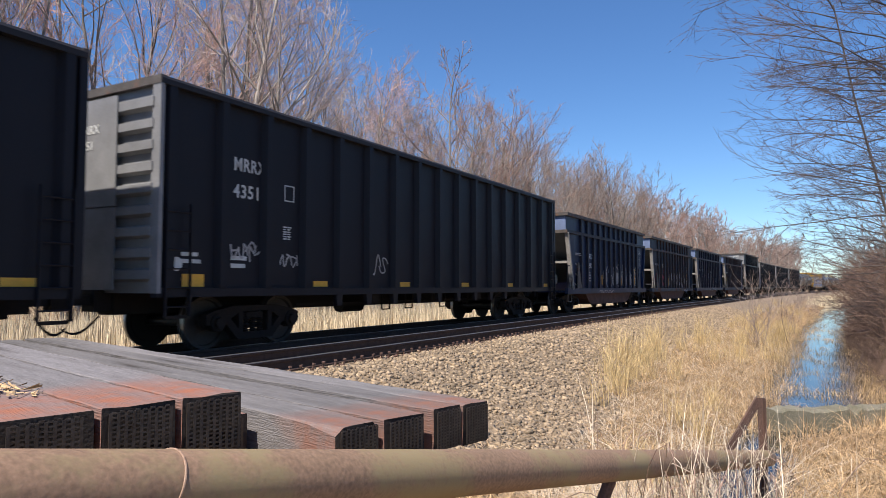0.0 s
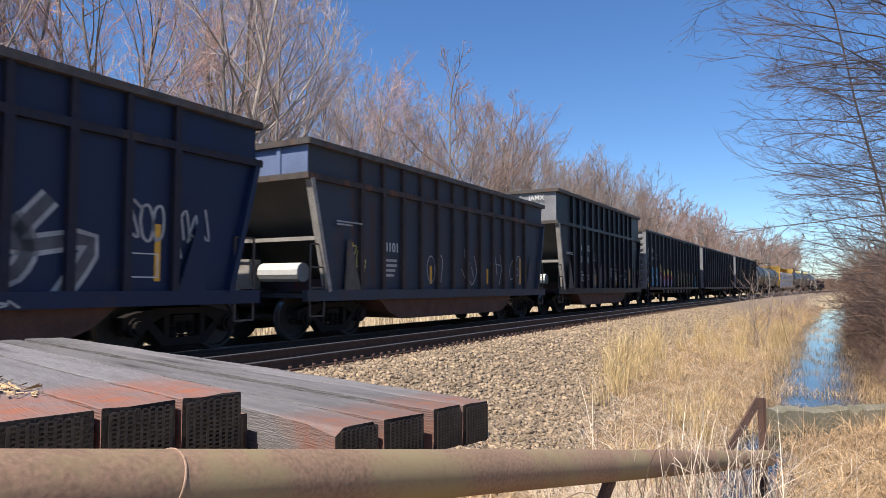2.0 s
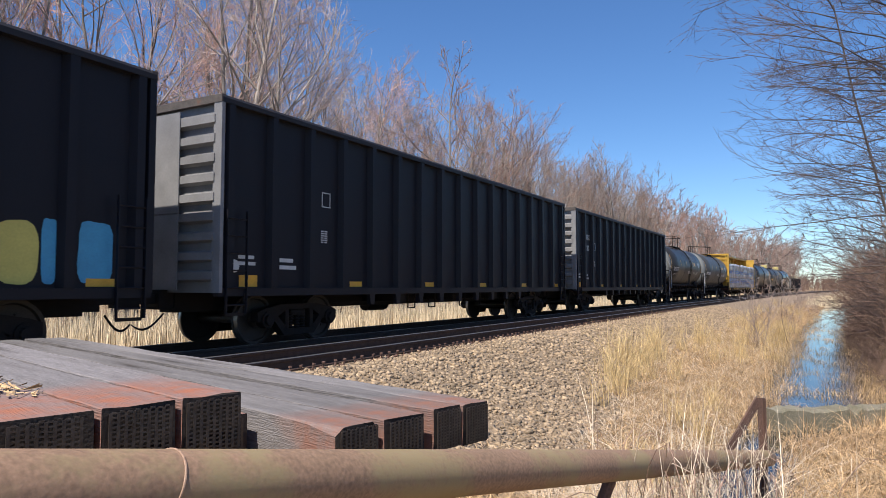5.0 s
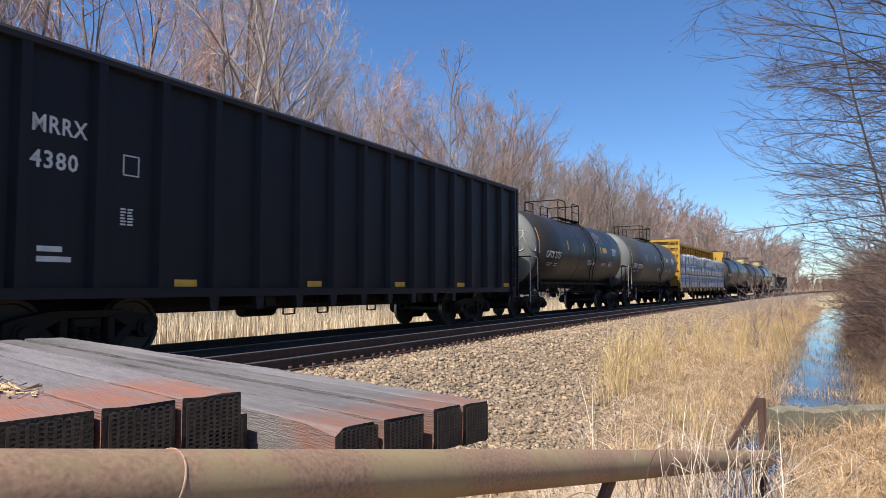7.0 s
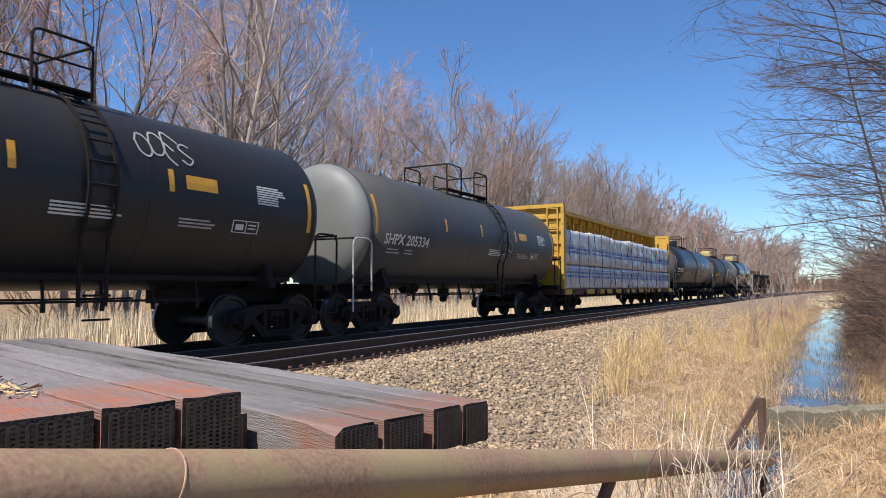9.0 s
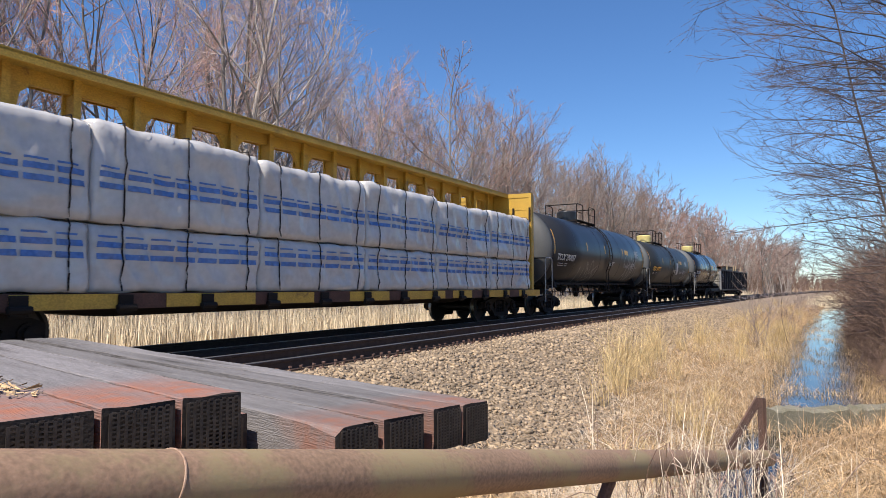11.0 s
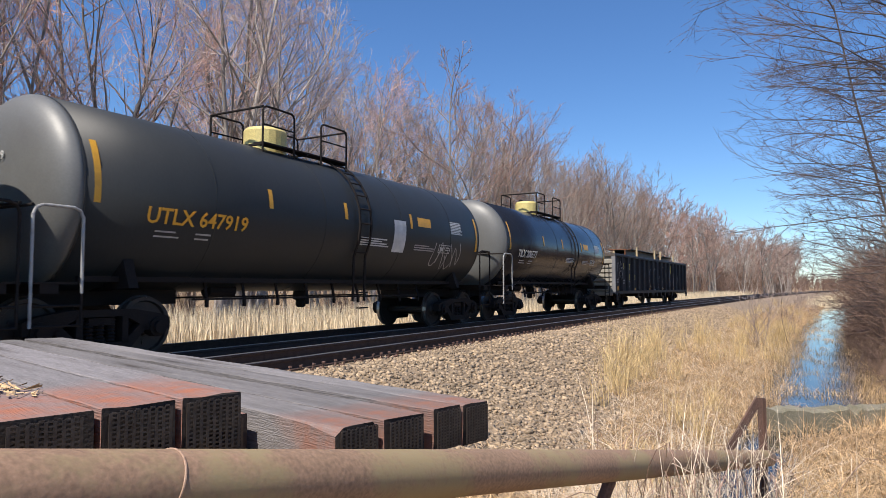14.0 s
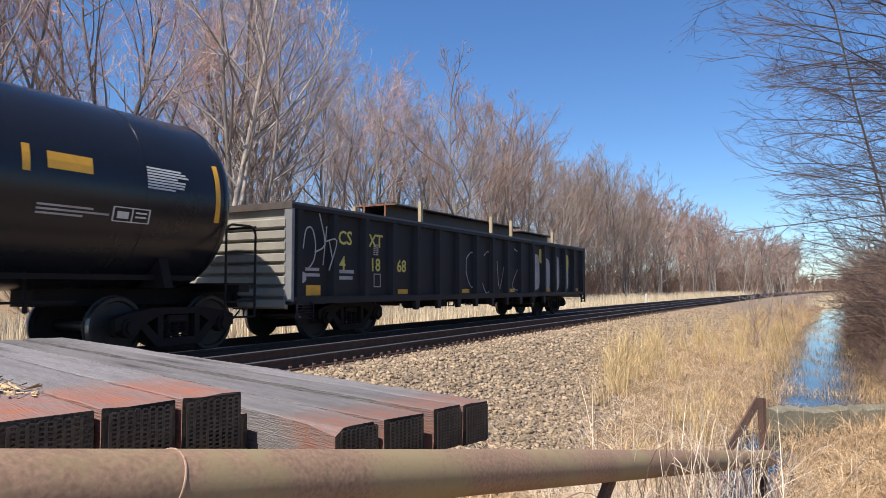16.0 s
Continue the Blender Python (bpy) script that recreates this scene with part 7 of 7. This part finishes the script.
def spikes(fine):
    """Thin branches as three-sided tubes, their twigs as folded spikes."""
    thick = [x for x in fine if len(x[0]) > 2 or x[1][-1] > 0]
    thin = [x for x in fine if not (len(x[0]) > 2 or x[1][-1] > 0)]
    v, f = tubes(thick, 3)
    f = np.concatenate([f[:, (0, 1, 2)], f[:, (0, 2, 3)]])
    if thin:
        v2, f2 = tubes(thin, 3)
        f2 = f2.reshape(-1, 3, 4)[:, :2].reshape(-1, 4)
        f = np.concatenate([f, f2[:, (0, 1, 2)] + len(v)])
        v = np.concatenate([v, v2])
    return v, f


def plant(name, meshes, place, turn, scale, label, group, category="tree"):
    t = new(name)
    t.matrix_basis = Matrix.Translation(place) @ pose(0, 0, 0, 0, 0, turn)
    t.scale = (scale, scale, scale)
    put("trunk", meshes[0], t)
    put("crown", meshes[1], t)
    return tagged(t, label, category, group)


def down_the_line(s, q):
    """Whether a place stands in the open gap where line and ditch run off."""
    return s > 60 and -0.034 < (q + bend(s)) / s < 0.026


def build_trees():
    rng = random.Random(21)
    near = [crown_tree(500 + i, 15, 2 + i % 2, 12, 6, 5, 3, 1.0, BARK_DARK if i == 2 else BARK, TWIG_RED if i % 3 == 1 else TWIG, 0.26 + 0.05 * (i % 3)) for i in range(7)]
    mid = [crown_tree(540 + i, 15, 2, 12, 6, 4, 2, 1.5, BARK, (TWIG_FAR, TWIG_BUD, TWIG_FAR)[i % 3], 0.25) for i in range(4)]
    lo = [crown_tree(560 + i, 15, 2, 11, 6, 6, 0, 2.6, BARK, (TWIG_FAR, TWIG_BUD)[i % 2], 0.18, 1.2) for i in range(4)]
    brush = [thicket(580 + i, 4.0, 12, 1.5, TWIG_BROWN, -0.06) for i in range(4)]
    slim = [thicket(610 + i, 3.6, 4, 1.0, TWIG_FAR, 0.0, 6, 3) for i in range(3)]
    briar = [thicket(590 + i, 2.6, 14, 1.1, TWIG_BROWN, -0.22, 9, 5) for i in range(4)]
    words = ("bare grey-brown deciduous tree", "bare early-spring tree with reddish buds")
    wood = "trees of the wood beyond the line"
    for i in range(29):                              # wood edge beyond the line
        s = -6 + i * 1.65 + rng.uniform(-0.7, 0.7)
        q = rng.uniform(23.0, 33)
        k = rng.randrange(7)
        size = rng.uniform(1.25, 1.5) if s < 31 else rng.uniform(1.08, 1.25)
        plant("bare_tree", near[k], at(s, q, ground_z(s, q) - 0.1), rng.uniform(0, 360), size, words[k % 3 == 1], wood)
    for i in range(18):                              # a second row behind it
        s, q = rng.uniform(0, 62), rng.uniform(33, 46)
        k = rng.randrange(4)
        plant("bare_tree", mid[k], at(s, q, ground_z(s, q) - 0.1), rng.uniform(0, 360), rng.uniform(0.9, 1.15), words[k % 3 == 1], wood)
    for i in range(44):                              # the wood's edge farther along
        s = 38 + 62 * i / 44 + rng.uniform(-1.2, 1.2)
        q = rng.uniform(20.5, 31)
        k = rng.randrange(4)
        plant("bare_tree", mid[k], at(s, q, ground_z(s, q) - 0.1), rng.uniform(0, 360), rng.uniform(1.05, 1.32), words[k % 3 == 1], wood)
    for i in range(110):
        s = 88 + 240 * (i / 110) ** 1.1 + rng.uniform(-2, 2)
        q = rng.uniform(19.5, 36)
        k = rng.randrange(4)
        if down_the_line(s, q):
            continue
        plant("bare_tree", lo[k], at(s, q, ground_z(s, q) - 0.1), rng.uniform(0, 360), rng.uniform(1.0, 1.32), words[k % 2], wood)
    for i in range(34):                              # where the line bends away
        s, q = rng.uniform(190, 330), rng.uniform(15.5, 28)
        k = rng.randrange(4)
        if down_the_line(s, q):
            continue
        plant("bare_tree", lo[k], at(s, q, ground_z(s, q) - 0.1), rng.uniform(0, 360), rng.uniform(0.95, 1.25), words[k % 2], wood)
    for i in range(90):
        s = 5 + 2.8 * i + rng.uniform(-1, 1)
        q = rng.uniform(21.5, 34)
        if down_the_line(s, q):
            continue
        plant("brush", brush[rng.randrange(4)], at(s, q, ground_z(s, q) - 0.05), rng.uniform(0, 360), rng.uniform(0.7, 1.3) * (1 + 0.7 * smooth(45, 90, s)), "leafless brush at the foot of the wood", "brush along the wood", "shrub")
    over = "tangled leafless brush overhanging the ditch"
    for i in range(64):                              # brush on the ditch's far side
        s = 17 + 2.1 * i + rng.uniform(-1, 1)
        q = -2.2 - rng.uniform(0, 1) ** 1.4 * 4.5 - 0.006 * s
        plant("brush", brush[rng.randrange(4)], at(s, q, ground_z(s, q) - 0.05), rng.uniform(0, 360), rng.uniform(0.5, 0.8) + 0.6 * smooth(22, 45, s), over, "brush along the ditch", "shrub")
    for i in range(58):                              # close briars leaning over the water
        s = 12.5 + 50 * rng.random() ** 1.3
        q = -1.55 - rng.uniform(0, 1.9)
        plant("brush", briar[rng.randrange(4)], at(s, q, ground_z(s, q) - 0.05), rng.uniform(0, 360), rng.uniform(0.5, 0.95) + 0.006 * s, over, "brush along the ditch", "shrub")
    for i in range(30):                              # low briars hanging into the water
        s, q = rng.uniform(16, 44), -0.85 - rng.uniform(0, 0.7)
        plant("brush", briar[rng.randrange(4)], at(s, q, max(WATER, ground_z(s, q)) - 0.05), rng.uniform(0, 360), rng.uniform(0.25, 0.5), over, "brush along the ditch", "shrub")
    for i in range(34):                              # a taller thicket behind it
        s, q = rng.uniform(21, 62), -3.2 - rng.uniform(0, 3.5)
        plant("brush", brush[rng.randrange(4)], at(s, q, ground_z(s, q) - 0.05), rng.uniform(0, 360), rng.uniform(1.0, 1.6), over, "brush along the ditch", "shrub")
    for i in range(16):                              # twigs standing in the water
        s, q = rng.uniform(13, 24), rng.uniform(-1.0, 0.1)
        plant("brush", slim[rng.randrange(3)], at(s, q, WATER - 0.05), rng.uniform(0, 360), rng.uniform(0.12, 0.26), "thin dead twigs standing in ditch water", "brush along the ditch", "shrub")
    for i in range(44):
        s = 45 + 6.2 * i + rng.uniform(-3, 3)
        q = -9 - rng.uniform(0, 14) - 0.01 * s
        if down_the_line(s, q):
            continue
        plant("bare_tree", lo[rng.randrange(4)], at(s, q, ground_z(s, q) - 0.1), rng.uniform(0, 360), rng.uniform(0.5, 0.8), words[0], "trees behind the ditch")
    for i in range(26):                              # saplings and briars at the track's side
        s, q = 26 + rng.uniform(0, 50), rng.uniform(1.2, 3.2)
        plant("sapling", slim[i % 3], at(s, q, ground_z(s, q) - 0.05), rng.uniform(0, 360), rng.uniform(0.35, 0.9), "leafless sapling on the ballast's grassy edge", "saplings by the line", "shrub")
    far = []                                         # distant woods closing the view
    for i in range(1500):
        s, q = rng.uniform(330, 620), rng.uniform(-160, 190)
        if -4 < q < 3:
            continue
        h = rng.uniform(7, 10) if down_the_line(s, q) else rng.uniform(9, 17)
        b = at(s, q, EYE - 2.3)
        for k in range(7):
            a = rng.uniform(0, math.tau)
            z0 = h * rng.uniform(0.0, 0.5)
            far.append(([b + Vector((0, 0, z0)), b + Vector((math.cos(a) * h * 0.2, math.sin(a) * h * 0.2, min(h, z0 + h * rng.uniform(0.4, 0.6))))], [0.22, 0.05]))
    v, f = tubes([([tuple(a) for a in p], r) for p, r in far], 3)
    tagged(new("far_woods", raw_mesh("far_woods", v, f, TWIG_BROWN)), "distant leafless woods closing the view", "woods", kind="stuff")
    # two trees that sweep out over the ditch
    left = math.atan2(0.874, -0.4856)
    a = sweeping_tree(601, [(0, 0, 0), (-0.2, 0.3, 3), (-0.3, 0.5, 6), (-0.5, 0.8, 9), (-0.8, 1.2, 13)], 0.12, left, 50, (4.2, 6.9), 0.2, BARK_DARK, TWIG_DARK, 0.85)
    p = (18.9, -3.7)
    plant("leaning_tree", a, at(*p, ground_z(*p) - 0.1), 0, 1.0, "bare tree with long thin branches sweeping over the ditch", "")
    b = sweeping_tree(602, [(0, 0, 0), (-0.35, 0.5, 2.5), (-0.8, 1.15, 5.5), (-1.25, 1.8, 8.5), (-1.7, 2.4, 12)], 0.07, left, 34, (3.2, 4.2), 0.12, BARK_DARK, TWIG_DARK, 0.95)
    p = (28.5, -3.0)
    plant("leaning_tree", b, at(*p, ground_z(*p) - 0.1), 0, 1.0, "pale-barked bare tree leaning over the ditch", "")
    c = sweeping_tree(603, [(0, 0, 0), (-0.2, 0.2, 2.5), (-0.3, 0.5, 5.5), (-0.6, 0.9, 8.5)], 0.08, left, 30, (3.0, 3.6), 0.1, BARK_DARK, TWIG_DARK, 0.95)
    p = (23.5, -4.2)
    plant("leaning_tree", c, at(*p, ground_z(*p) - 0.1), 0, 1.0, "slender bare tree behind the ditch's brush", "")


build_ground()
build_track()
build_train()
build_stack()
build_pipe()
build_headwall()
build_marker()
build_trees()
build_grass()
stones()
motions()
